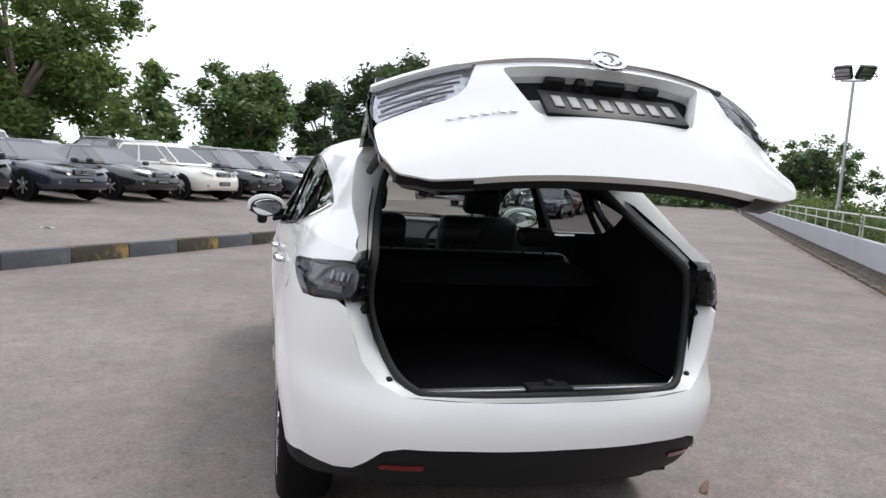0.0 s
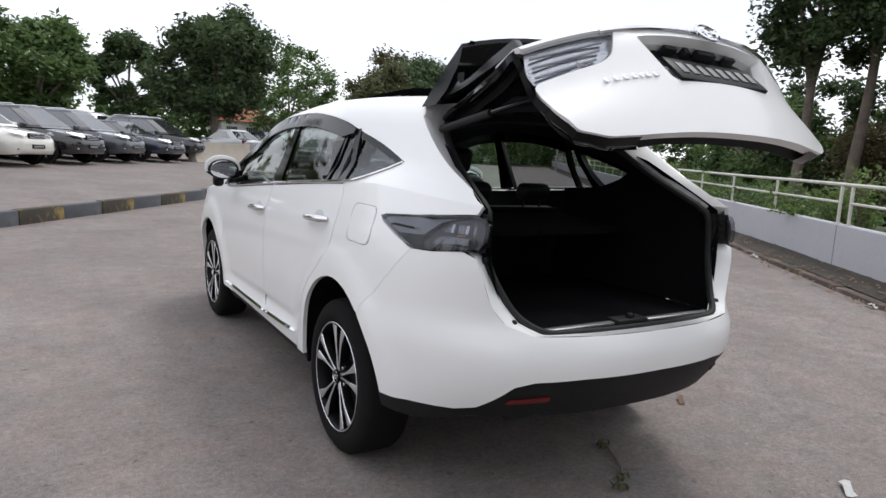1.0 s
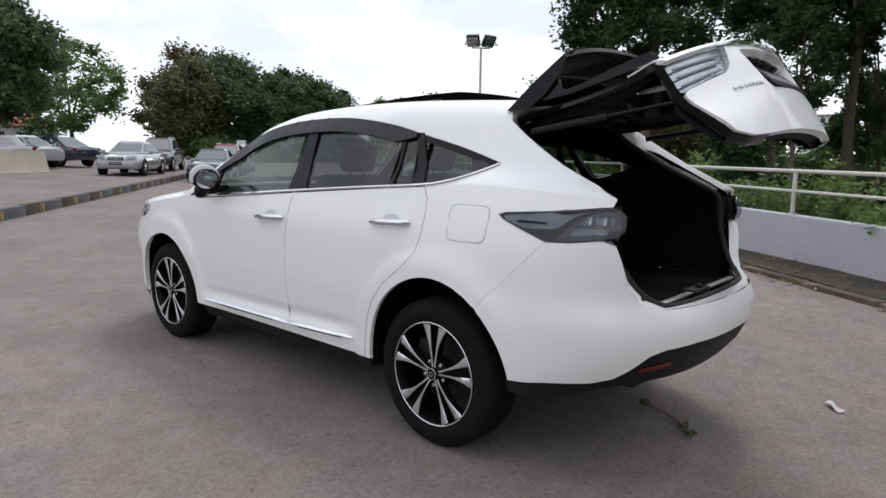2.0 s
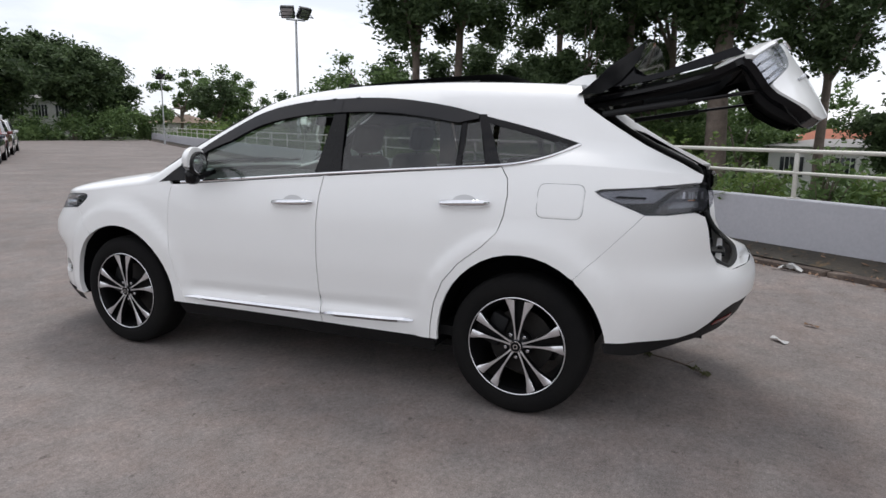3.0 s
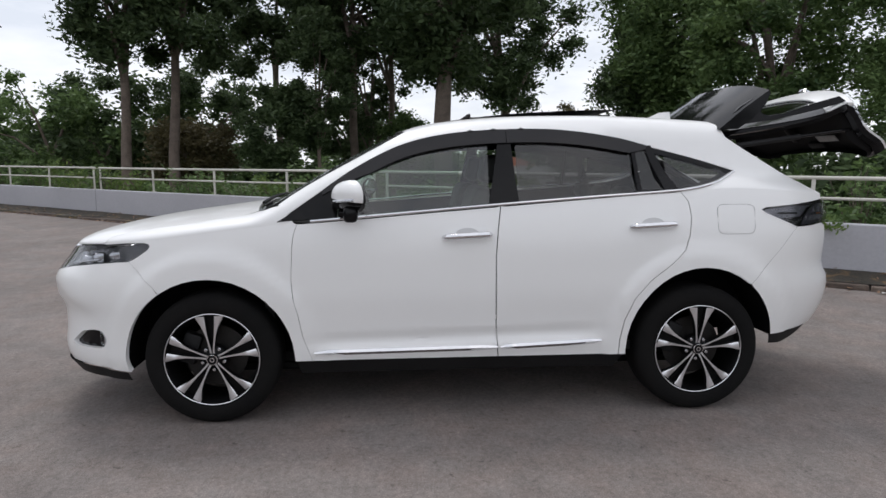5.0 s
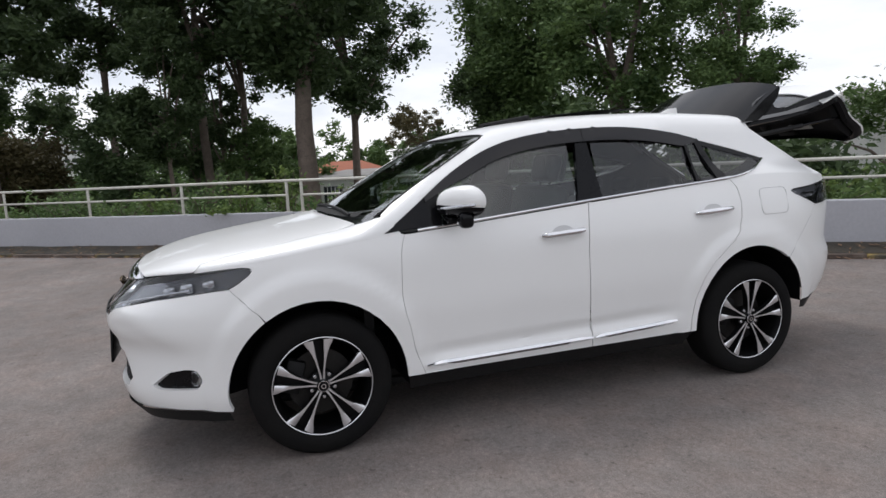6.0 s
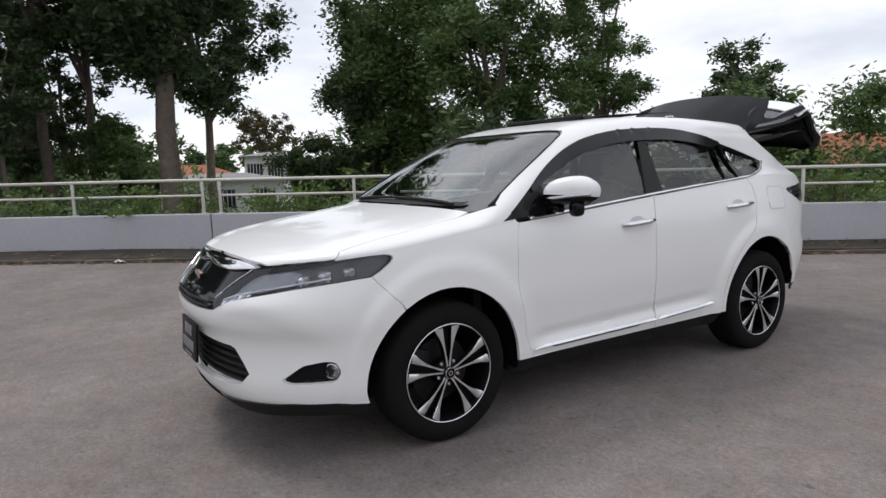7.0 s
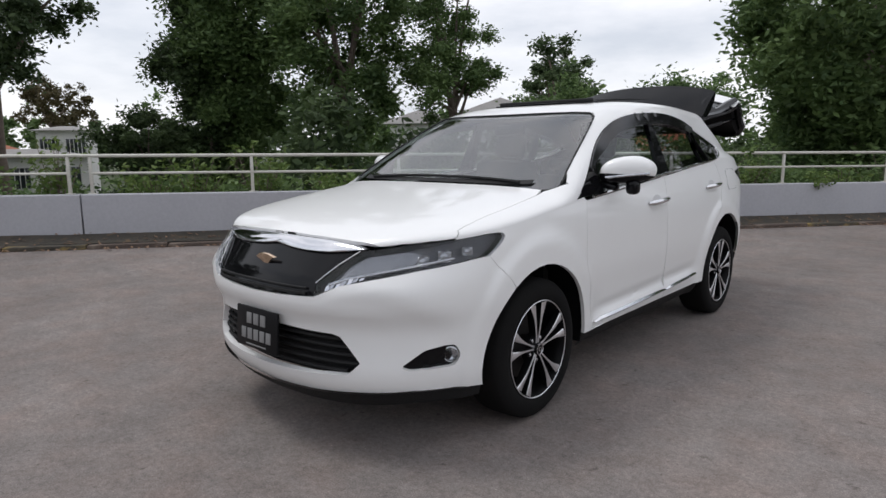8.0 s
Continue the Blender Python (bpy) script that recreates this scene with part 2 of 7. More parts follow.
GRASS_GROUND = material("grassy_ground", (0.060, 0.085, 0.030), 0.95, 0, (0.040, 0.050, 0.022), 0.6, 8, 0.6)
BARK = material("grey_brown_bark", (0.215, 0.168, 0.142), 0.95, 0, (0.105, 0.082, 0.068), 3, 25, 1.0)
LEAF_MID = leaf_material("mid_green_leaves", (0.190, 0.275, 0.098), (0.050, 0.092, 0.036))
LEAF_DARK = leaf_material("dark_green_leaves", (0.118, 0.168, 0.072), (0.030, 0.052, 0.025))
LEAF_BRIGHT = leaf_material("bright_green_leaves", (0.20, 0.27, 0.075), (0.06, 0.11, 0.03))
LEAF_DRY = leaf_material("brownish_leaves", (0.145, 0.120, 0.060), (0.060, 0.055, 0.026))
LEAF_OLIVE = leaf_material("olive_green_leaves", (0.150, 0.150, 0.070), (0.050, 0.060, 0.028))
FALLEN = leaf_material("fallen_leaves", (0.36, 0.23, 0.15), (0.13, 0.075, 0.048))


# ---------------------------------------------------------------- mesh helpers
def thing(name, label, category, group="", at=None, kind=""):
    ob = new(name)
    if at is not None:
        ob.matrix_world = at
    return tagged(ob, label, category, group, kind)


def mesh_of(name, bm, mat, smooth=True):
    me = bpy.data.meshes.new(name)
    bm.normal_update()
    bm.to_mesh(me)
    bm.free()
    for m in (mat if isinstance(mat, (list, tuple)) else [mat]):
        me.materials.append(m)
    if smooth:
        me.polygons.foreach_set("use_smooth", [True] * len(me.polygons))
        me.set_sharp_from_angle(angle=radians(38))
    return me


def part(name, bm, mat, parent=None, label="", smooth=True, shadow=True):
    ob = new(name, mesh_of(name, bm, mat, smooth))
    if parent:
        ob.parent = parent
    if label:
        ob["label"] = label
    ob.visible_shadow = shadow
    return ob


def share(ob, m, parent=None):
    """Another object on the same mesh, at the pose m."""
    o = new(ob.name.split(".")[0], ob.data)
    o.parent = parent or ob.parent
    o.matrix_local = m
    o.visible_shadow = ob.visible_shadow
    if "label" in ob:
        o["label"] = ob["label"]
    return o


def box(bm, size, m=Matrix(), bevel=0.0, segments=2):
    r = bmesh.ops.create_cube(bm, size=1.0, matrix=m @ Matrix.Diagonal((*size, 1)))
    if bevel:
        es = list({e for v in r["verts"] for e in v.link_edges})
        bmesh.ops.bevel(bm, geom=es, offset=bevel, segments=segments, affect="EDGES", profile=0.5)
    return bm


def tube(bm, path, radius, sides=10, cap=True):
    """A round bar along a path; radius may be a list."""
    path = [Vector(p) for p in path]
    radii = radius if isinstance(radius, (list, tuple)) else [radius] * len(path)
    rings = []
    side = None
    for i, p in enumerate(path):
        d = (path[min(i + 1, len(path) - 1)] - path[max(i - 1, 0)]).normalized()
        if side is None:
            side = d.orthogonal().normalized()
        side = (side - d * side.dot(d)).normalized()
        up = d.cross(side)
        rings.append([bm.verts.new(p + (side * math.cos(a) + up * math.sin(a)) * radii[i]) for a in [2 * math.pi * k / sides for k in range(sides)]])
    for a, c in zip(rings, rings[1:]):
        for k in range(sides):
            bm.faces.new((a[k], a[(k + 1) % sides], c[(k + 1) % sides], c[k]))
    if cap:
        bm.faces.new(rings[0][::-1])
        bm.faces.new(rings[-1])
    return bm


def lathe(bm, profile, sides=48, m=Matrix()):
    """Turn a profile of (radius, along) about the x axis."""
    rings = [[bm.verts.new(m @ Vector((h, r * math.cos(2 * math.pi * k / sides), r * math.sin(2 * math.pi * k / sides)))) for k in range(sides)] for r, h in profile]
    for a, c in zip(rings, rings[1:]):
        for k in range(sides):
            bm.faces.new((a[k], a[(k + 1) % sides], c[(k + 1) % sides], c[k]))
    return bm


def prism(bm, poly, depth, m=Matrix(), bevel=0.0):
    """A flat outline (in x, y) given a thickness along z."""
    lo = [bm.verts.new(m @ Vector((x, y, 0))) for x, y in poly]
    hi = [bm.verts.new(m @ Vector((x, y, depth))) for x, y in poly]
    top = bm.faces.new(hi)
    bm.faces.new(lo[::-1])
    for i in range(len(poly)):
        j = (i + 1) % len(poly)
        bm.faces.new((lo[i], lo[j], hi[j], hi[i]))
    if bevel:
        bmesh.ops.bevel(bm, geom=list(top.edges), offset=bevel, segments=2, affect="EDGES", profile=0.5)
    bmesh.ops.recalc_face_normals(bm, faces=bm.faces)
    return bm


def interp(x, points):
    return float(np.interp(x, [p[0] for p in points], [p[1] for p in points]))


def smooth_interp(x, points):
    """A smooth curve through points with rising x."""
    if x <= points[0][0]:
        return points[0][1]
    if x >= points[-1][0]:
        return points[-1][1]
    i = max(k for k in range(len(points) - 1) if points[k][0] <= x)

    def slope(k):
        a, b = points[max(k - 1, 0)], points[min(k + 1, len(points) - 1)]
        return (b[1] - a[1]) / (b[0] - a[0])
    (x0, y0), (x1, y1) = points[i], points[i + 1]
    h, t = x1 - x0, (x - x0) / (x1 - x0)
    return (2 * t**3 - 3 * t**2 + 1) * y0 + (t**3 - 2 * t**2 + t) * h * slope(i) + (3 * t**2 - 2 * t**3) * y1 + (t**3 - t**2) * h * slope(i + 1)


# ---------------------------------------------------------------- ground, wall and kerbs
# Road frame: u runs along the drive, v to its left.
WALL_V, KERB_V = -5.18, 6.5


def uv(u, v, z=0.0):
    return Vector((0.6 * u - 0.8 * v, 0.8 * u + 0.6 * v, z))


ROAD_TURN = math.degrees(math.atan2(0.8, 0.6))


def rise(u):
    return 0.010 * (max(0.0, u - 6) ** 2 / (max(0.0, u - 6) + 6))


def ease(t):
    t = max(0.0, min(1.0, t))
    return t * t * (3 - 2 * t)


def wall_rise(u):
    """Height of the ground along the wall's foot, which falls away gently beside the car."""
    return rise(u) + 0.0068 * (max(-22.0, min(u, 6.0)) - 6.0)


def ground_z(u, v):
    u = min(u, 80)
    z = rise(u) + (wall_rise(u) - rise(u)) * ease((-2.0 - v) / 2.4) + 0.07 * ease((-2.6 - v) / 1.9)
    if v > KERB_V + 0.07:
        z += 0.20 + 0.035 * min(v - KERB_V, 12)
    if v < WALL_V - 0.12:
        d = WALL_V - v
        z += 0.45 - 0.20 * max(0, min(d - 2.5, 16)) if d < 60 else -2.75
    return z


def ground_at(x, y):
    return ground_z(0.6 * x + 0.8 * y, -0.8 * x + 0.6 * y)


def build_ground():
    us = [-900, -300, -120, -60, -40, -25] + [x * 1.5 for x in range(-12, 60)] + [100, 130, 200, 400, 900]
    vs = [-900, -300, -120, -66, -64, -40, -30, -22, -18, -14, -11, -9, -8, -7, -6, WALL_V - 0.13, WALL_V - 0.11, -4.6, -4.2, -3.6, -3, -2.5, -2, 0, 2, 4, 6, KERB_V + 0.06, KERB_V + 0.08, 8, 10, 13, 16, 19, 24, 30, 60, 120, 300, 900]
    bm = bmesh.new()
    grid = [[bm.verts.new(uv(u, v, ground_z(u, v))) for v in vs] for u in us]
    for i in range(len(us) - 1):
        for j in range(len(vs) - 1):
            f = bm.faces.new((grid[i][j], grid[i + 1][j], grid[i + 1][j + 1], grid[i][j + 1]))
            f.material_index = 1 if vs[j + 1] <= WALL_V - 0.11 or us[i] >= 67 or vs[j] >= 24 else 0
    bmesh.ops.recalc_face_normals(bm, faces=bm.faces)
    ob = part("ground", bm, [ASPHALT, GRASS_GROUND], smooth=False)
    tagged(ob, "worn grey asphalt yard with stains and grass beyond", "ground", kind="structure")


build_ground()

WALL_FROM, WALL_TO = -40.0, 66.0


def build_wall():
    wall = thing("wall_road", "low grey painted concrete parapet wall with open joints", "wall", kind="structure")
    # one panel between two joints
    joints = [4.665 + 8.8 * k for k in range(-6, 8)]
    for a, c in zip(joints, joints[1:]):
        bm = bmesh.new()
        n = 6
        rows = []
        for k in range(n + 1):
            uu = a + 0.012 + (c - a - 0.024) * k / n
            zb, h = wall_rise(uu), 0.76
            rows.append([bm.verts.new(uv(uu, WALL_V + dv, zb + z)) for dv, z in ((0.0, 0.0), (0.0, h - 0.012), (-0.012, h), (-0.138, h), (-0.15, h - 0.012), (-0.15, 0.0))])
        for r, q in zip(rows, rows[1:]):
            for k in range(5):
                bm.faces.new((r[k], q[k], q[k + 1], r[k + 1]))
        bm.faces.new(rows[0])
        bm.faces.new(rows[-1][::-1])
        bmesh.ops.recalc_face_normals(bm, faces=bm.faces)
        part("panel", bm, WALL_PAINT, wall, smooth=False)


build_wall()


def build_railing():
    """Two pale rails on thin posts, in bays that end with a post on each side of a wall joint."""
    rail = thing("railing", "pale painted steel railing with two rails on a low wall", "railing", kind="structure")
    joints = [4.665 + 8.8 * k for k in range(-6, 8)]
    post = None
    for a, c in zip(joints, joints[1:]):
        lo, hi = a + 0.14, c - 0.14
        for z, r, ends in ((1.285, 0.024, 0.14), (1.045, 0.018, 0.0)):
            bm = bmesh.new()
            path = [uv(lo - ends + (hi - lo + 2 * ends) * k / 6, WALL_V - 0.075, wall_rise(lo + (hi - lo) * k / 6) + z) for k in range(7)]
            tube(bm, path, r, 10)
            part("top_rail" if ends else "middle_rail", bm, RAIL_STEEL, rail)
        n = 4
        for k in range(n + 1):
            uu = lo + (hi - lo) * k / n
            m = Matrix.Translation(uv(uu, WALL_V - 0.075, wall_rise(uu))) @ pose(0, 0, 0, 0, 0, ROAD_TURN)
            if post is None:
                bm = bmesh.new()
                box(bm, (0.045, 0.03, 0.53), pose(0, 0, 1.02), 0.004)
                box(bm, (0.11, 0.09, 0.012), pose(0, 0, 0.766), 0.003)
                post = part("post", bm, RAIL_STEEL, rail)
                post.matrix_local = m
            else:
                share(post, m, rail)


build_railing()


def build_kerbs():
    """Kerb stones at the foot of the wall, and painted ones along the upper car park."""
    strip = thing("dirt_strip", "dark strip of dirt and dead leaves at the wall's foot", "ground", kind="structure")
    bm = bmesh.new()
    rng = random.Random(5)
    rows = []
    for k in range(160):
        u = -40 + k * 0.65
        z = wall_rise(u)
        rows.append([bm.verts.new(uv(u, WALL_V + d, z + h + rng.uniform(-0.008, 0.008))) for d, h in ((-0.01, 0.222), (0.10, 0.205), (0.22, 0.165), (0.36, 0.128))])
    for r, q in zip(rows, rows[1:]):
        for k in range(3):
            bm.faces.new((r[k], r[k + 1], q[k + 1], q[k]))
    part("dirt", bm, DIRT, strip)
    kerb = thing("kerb_wall", "weathered low concrete kerb with worn yellow paint", "kerb", kind="structure")
    stones = []
    for mat in (CONCRETE, KERB_OCHRE):
        bm = bmesh.new()
        box(bm, (0.985, 0.14, 0.26), Matrix(), 0.018)
        stones.append(part("kerb_stone", bm, mat, kerb))
    for k in range(105):
        u = -38 + k
        src = stones[(k % 3 == 1 and rng.random() < 0.8) * 1]
        m = Matrix.Translation(uv(u, WALL_V + 0.42 + rng.uniform(-0.008, 0.008), wall_rise(u) - 0.005 + rng.uniform(-0.006, 0.004))) @ pose(0, 0, 0, rng.uniform(-1.5, 1.5), 0, ROAD_TURN)
        if k < 2:
            stones[k].matrix_local = m
        else:
            share(src, m, kerb)
    kerb2 = thing("kerb_park", "black and ochre painted kerb along the car park", "kerb", kind="structure")
    stones = []
    for mat in (KERB_DARK, KERB_OCHRE):
        bm = bmesh.new()
        box(bm, (0.99, 0.16, 0.46), Matrix(), 0.025)
        stones.append(part("kerb_stone", bm, mat, kerb2))
    for k in range(66):
        u = -26 + k * 1.0
        m = Matrix.Translation(uv(u, KERB_V + rng.uniform(-0.01, 0.01), rise(u) + 0.0 + rng.uniform(-0.006, 0.006))) @ pose(0, 0, 0, 0, 0, ROAD_TURN + rng.uniform(-0.6, 0.6))
        if k < 2:
            stones[k].matrix_local = m
        else:
            share(stones[k % 2], m, kerb2)


build_kerbs()


def build_lamp_post(u, v, height, turn):
    z = ground_z(u, v) + 0.02
    lamp = thing("street_lamp", "grey steel lamp post with two floodlights standing by the wall", "lamp post", "lamp posts", Matrix.Translation(uv(u, v, z)) @ pose(0, 0, 0, 0, 0, turn))
    bm = bmesh.new()
    tube(bm, [(0, 0, 0), (0, 0, 0.9), (0, 0, 0.92), (0, 0, height)], [0.075, 0.075, 0.052, 0.042], 14)
    part("pole", bm, GALVANISED, lamp)
    bm = bmesh.new()
    box(bm, (0.3, 0.3, 0.02), pose(0, 0, 0.01), 0.004)
    part("base_plate", bm, GALVANISED, lamp)
    bm = bmesh.new()
    tube(bm, [(-0.36, 0, height), (0.36, 0, height)], 0.028, 8)
    part("crossbar", bm, GALVANISED, lamp)
    for s in (-1, 1):
        head = new("floodlight")
        head.parent = lamp
        head.matrix_local = pose(s * 0.31, 0.02, height + 0.26, 52, 0, -s * 24) @ Matrix.Diagonal((1.55, 1.55, 1.55, 1))
        bm = bmesh.new()
        box(bm, (0.33, 0.30, 0.10), Matrix(), 0.02)
        for k in range(5):
            box(bm, (0.30, 0.012, 0.05), pose(0, -0.12 + 0.06 * k, 0.065))
        part("housing", bm, BLACK_PLASTIC, head)
        bm = bmesh.new()
        box(bm, (0.28, 0.24, 0.012), pose(0, 0, -0.053), 0.003)
        part("lens", bm, LAMP_SILVER, head)
        bm = bmesh.new()
        tube(bm, [(-0.18, 0, -0.02), (-0.18, 0, -0.16), (0.18, 0, -0.16), (0.18, 0, -0.02)], 0.012, 6)
        part("bracket", bm, BLACK_PLASTIC, head)
    return lamp


build_lamp_post(20.8, -5.97, 4.95, 140)
build_lamp_post(51.0, -4.62, 4.85, 250)
# ---------------------------------------------------------------- the white car
# Car frame: y ahead, x to its right, wheel axles at y = +-1.33.
import functools
from mathutils import geometry

AXLE, TYRE_R = 1.33, 0.356
WIDTHS = [(0.15, 0.80), (0.25, 0.865), (0.34, 0.889), (0.44, 0.895), (0.56, 0.905), (0.68, 0.916), (0.82, 0.915), (0.95, 0.908), (1.05, 0.893), (1.15, 0.866), (1.25, 0.828), (1.35, 0.78)]
FRONT_Y = [(0.15, 2.15), (0.24, 2.26), (0.34, 2.325), (0.50, 2.325), (0.60, 2.332), (0.67, 2.368), (0.74, 2.366), (0.785, 2.348), (0.83, 2.308), (0.88, 2.265), (0.95, 2.208), (1.02, 2.14), (1.10, 1.98), (1.2, 1.75), (1.35, 1.5)]
REAR_Y = [(0.15, -1.98), (0.28, -2.06), (0.38, -2.23), (0.48, -2.335), (0.58, -2.388), (0.68, -2.405), (0.74, -2.39), (0.79, -2.355), (0.88, -2.365), (1.05, -2.40), (1.20, -2.40), (1.35, -2.30)]
BELT_Z = [(-2.3, 1.20), (-1.6, 1.25), (-1.165, 1.235), (-0.23, 1.165), (0.57, 1.10), (0.9, 1.075), (1.2, 1.045), (1.6, 0.995), (1.9, 0.968), (2.03, 0.955), (2.11, 0.940), (2.20, 0.905), (2.31, 0.83)]
TOP_Z = [(-2.3, 1.30), (-1.9, 1.56), (-1.6, 1.640), (-1.29, 1.664), (-0.95, 1.676), (-0.6, 1.677), (-0.25, 1.666), (0.1, 1.632), (0.3, 1.586), (0.45, 1.520), (0.7, 1.385), (0.95, 1.245), (1.1, 1.170), (1.28, 1.140), (1.69, 1.084), (1.95, 1.040), (2.08, 1.008), (2.17, 0.976), (2.22, 0.948), (2.28, 0.90), (2.34, 0.84)]
# exponents of the plan curve: across the car, along the car
CORNER_F, CORNER_R, START_F, START_R = (2.2, 7.2), (2.5, 3.2), 0.55, -1.30


def plan_reach(z):
    return smooth_interp(z, WIDTHS), smooth_interp(z, FRONT_Y), smooth_interp(z, REAR_Y)


REF = None


def contour_table():
    """Arc length along a middle contour, for panels that run round the corners."""
    global REF
    REF = {}
    for sign, n, length in ((1, CORNER_F, 1.73), (-1, CORNER_R, 1.08)):
        ts = math.pi / 2 * np.linspace(0, 1, 900) ** (n[1] / 2)
        x, y = 0.91 * np.maximum(0, np.cos(ts)) ** (2 / n[0]), length * np.sin(ts) ** (2 / n[1])
        REF[sign] = (np.concatenate([[0], np.cumsum(np.hypot(np.diff(x), np.diff(y)))]), ts, x, y)


contour_table()


def s_of_y(y):
    if START_R <= y <= START_F:
        return y
    sign = 1 if y > 0 else -1
    arc, ts, xs, ys = REF[sign]
    return START_F + float(np.interp(y - START_F, ys, arc)) if sign > 0 else START_R - float(np.interp(START_R - y, ys, arc))


def s_of_x(x, sign):
    """Where the contour's end face passes x (sign: 1 nose, -1 tail)."""
    arc, ts, xs, ys = REF[sign]
    s = float(np.interp(-abs(x), -xs, arc))
    return START_F + s if sign > 0 else START_R - s


S_NOSE, S_TAIL = s_of_x(0, 1), s_of_x(0, -1)


def flare(y, z):
    """The swelling of the wings round the wheel arches."""
    r = math.hypot(abs(y) - 1.33, 0.93 * (z - 0.35))
    t = max(0.0, min(1.0, (0.570 - r) / 0.060))
    return 0.017 * t * t * (3 - 2 * t)


def cheek(x, z):
    """The hollow of the front bumper under the headlamp, down to the fog lamp."""
    d = math.hypot((x - 0.60) / 0.262, (z - 0.575) / 0.195)
    t = max(0.0, min(1.0, (1.0 - d) / 0.34))
    inner = max(0.0, min(1.0, (x - 0.36) / 0.30))
    low = max(0.0, min(1.0, (z - 0.40) / 0.16))
    return 0.017 * t * t * (3 - 2 * t) * inner * inner * (3 - 2 * inner) * low


def strip_z(y):
    """Height of the bright strip along the foot of the doors."""
    return 0.383 + 0.035 * (0.795 - y) / 1.565


def fold(y, z):
    """The doors' foot: drawn in under a crease, then kicked out over the bright strip."""
    ends = ease((0.86 - y) / 0.22) * ease((y + 0.87) / 0.30)
    up = z - strip_z(y)
    return ends * float(np.interp(up, [-0.06, -0.02, 0.0, 0.022, 0.050, 0.082, 0.100], [0.004, 0.011, 0.013, 0.006, -0.0115, -0.0075, 0.0]))


def lower(s, z, side=-1):
    """The body side below the belt, running from the tail's middle to the nose's middle."""
    w, yf, yr = plan_reach(z)
    if START_R <= s <= START_F:
        return Vector((side * (w + flare(s, z) + fold(s, z)), s, z))
    sign = 1 if s > 0 else -1
    arc, ts, xs, ys = REF[sign]
    t = float(np.interp(s - START_F if sign > 0 else START_R - s, arc, ts))
    n = CORNER_F if sign > 0 else CORNER_R
    x = w * max(0.0, math.cos(t)) ** (2 / n[0])
    y = START_F + (yf - START_F) * math.sin(t) ** (2 / n[1]) if sign > 0 else START_R - (START_R - yr) * math.sin(t) ** (2 / n[1])
    d = cheek(x, z) if sign > 0 else 0.0
    return Vector((side * (x + fold(y, z) + flare(y, z) * min(1.0, x / (0.7 * w)) - 0.45 * d), y - 0.9 * d, z))


def belt_half(y):
    z = smooth_interp(y, BELT_Z)
    w, yf, yr = plan_reach(z)
    if y > START_F:
        p, q = CORNER_F
        return w * max(0.0, 1 - (min(1.0, (y - START_F) / (yf - START_F))) ** q) ** (1 / p), z
    if y < START_R:
        p, q = CORNER_R
        return w * max(0.0, 1 - (min(1.0, (START_R - y) / (START_R - yr))) ** q) ** (1 / p), z
    return w, z


def section(y):
    """Exponents and lean of the cross section: a boxy cabin that leans inwards, a rounded hood."""
    g = ease((1.15 - y) / 0.80)
    return 2.3 + 1.7 * g, 2.3 + 13.7 * g, 0.22 * g, 0.075 * ease((-0.6 - y) / 1.0)


def on_section(y, u):
    """Share of the belt's half width at the share u of the height."""
    p, q, lean, inset = section(y)
    return max(0.0, 1 - u ** q) ** (1 / p), 1 - lean * u - inset * ease(u / 0.25)


@functools.lru_cache(maxsize=None)
def upper_at(y, a):
    w, zb = belt_half(y)
    h = max(0.004, smooth_interp(y, TOP_Z) - zb)
    p, q, lean, inset = section(y)
    c, s = max(0.0, math.cos(a * math.pi / 2)), math.sin(a * math.pi / 2)
    lo, hi = 0.5, 1.5
    for _ in range(40):
        r = (lo + hi) / 2
        if (r * c) ** p + (r * s) ** q < 1:
            lo = r
        else:
            hi = r
    u = min(1.0, lo * s)
    return w * lo * c * (1 - lean * u - inset * ease(u / 0.25)), zb + h * u


def upper(y, a, side=-1):
    """Hood, screens, roof and cabin sides: a runs from 0 at the belt to 1 at the middle line."""
    x, z = upper_at(round(float(y), 6), round(float(a), 6))
    return Vector((side * x, y, z))


def a_of_z(y, z):
    w, zb = belt_half(y)
    h = max(0.004, smooth_interp(y, TOP_Z) - zb)
    u = min(1.0, max(0.0, (z - zb) / h))
    return math.atan2(u, on_section(y, u)[0]) / (math.pi / 2)


def a_of_x(y, x):
    lo, hi = 0.0, 1.0
    for _ in range(30):
        a = (lo + hi) / 2
        if upper_at(round(float(y), 6), a)[0] > abs(x):
            lo = a
        else:
            hi = a
    return (lo + hi) / 2


def dense(poly, step, closed=True):
    out = []
    for i in range(len(poly) if closed else len(poly) - 1):
        a, b = Vector(poly[i]), Vector(poly[(i + 1) % len(poly)])
        n = max(1, math.ceil((b - a).length / step))
        out += [a.lerp(b, k / n) for k in range(n)]
    return out


def rounded(poly, r, n=4):
    """Corners of an outline cut to arcs of about the radius r."""
    out = []
    for i in range(len(poly)):
        p, a, b = Vector(poly[i]), Vector(poly[i - 1]), Vector(poly[(i + 1) % len(poly)])
        ra, rb = min(r, (a - p).length * 0.45), min(r, (b - p).length * 0.45)
        q0, q1 = p + (a - p).normalized() * ra, p + (b - p).normalized() * rb
        out += [(q0 * (1 - t) ** 2 + p * 2 * t * (1 - t) + q1 * t * t) for t in [k / n for k in range(n + 1)]]
    return out


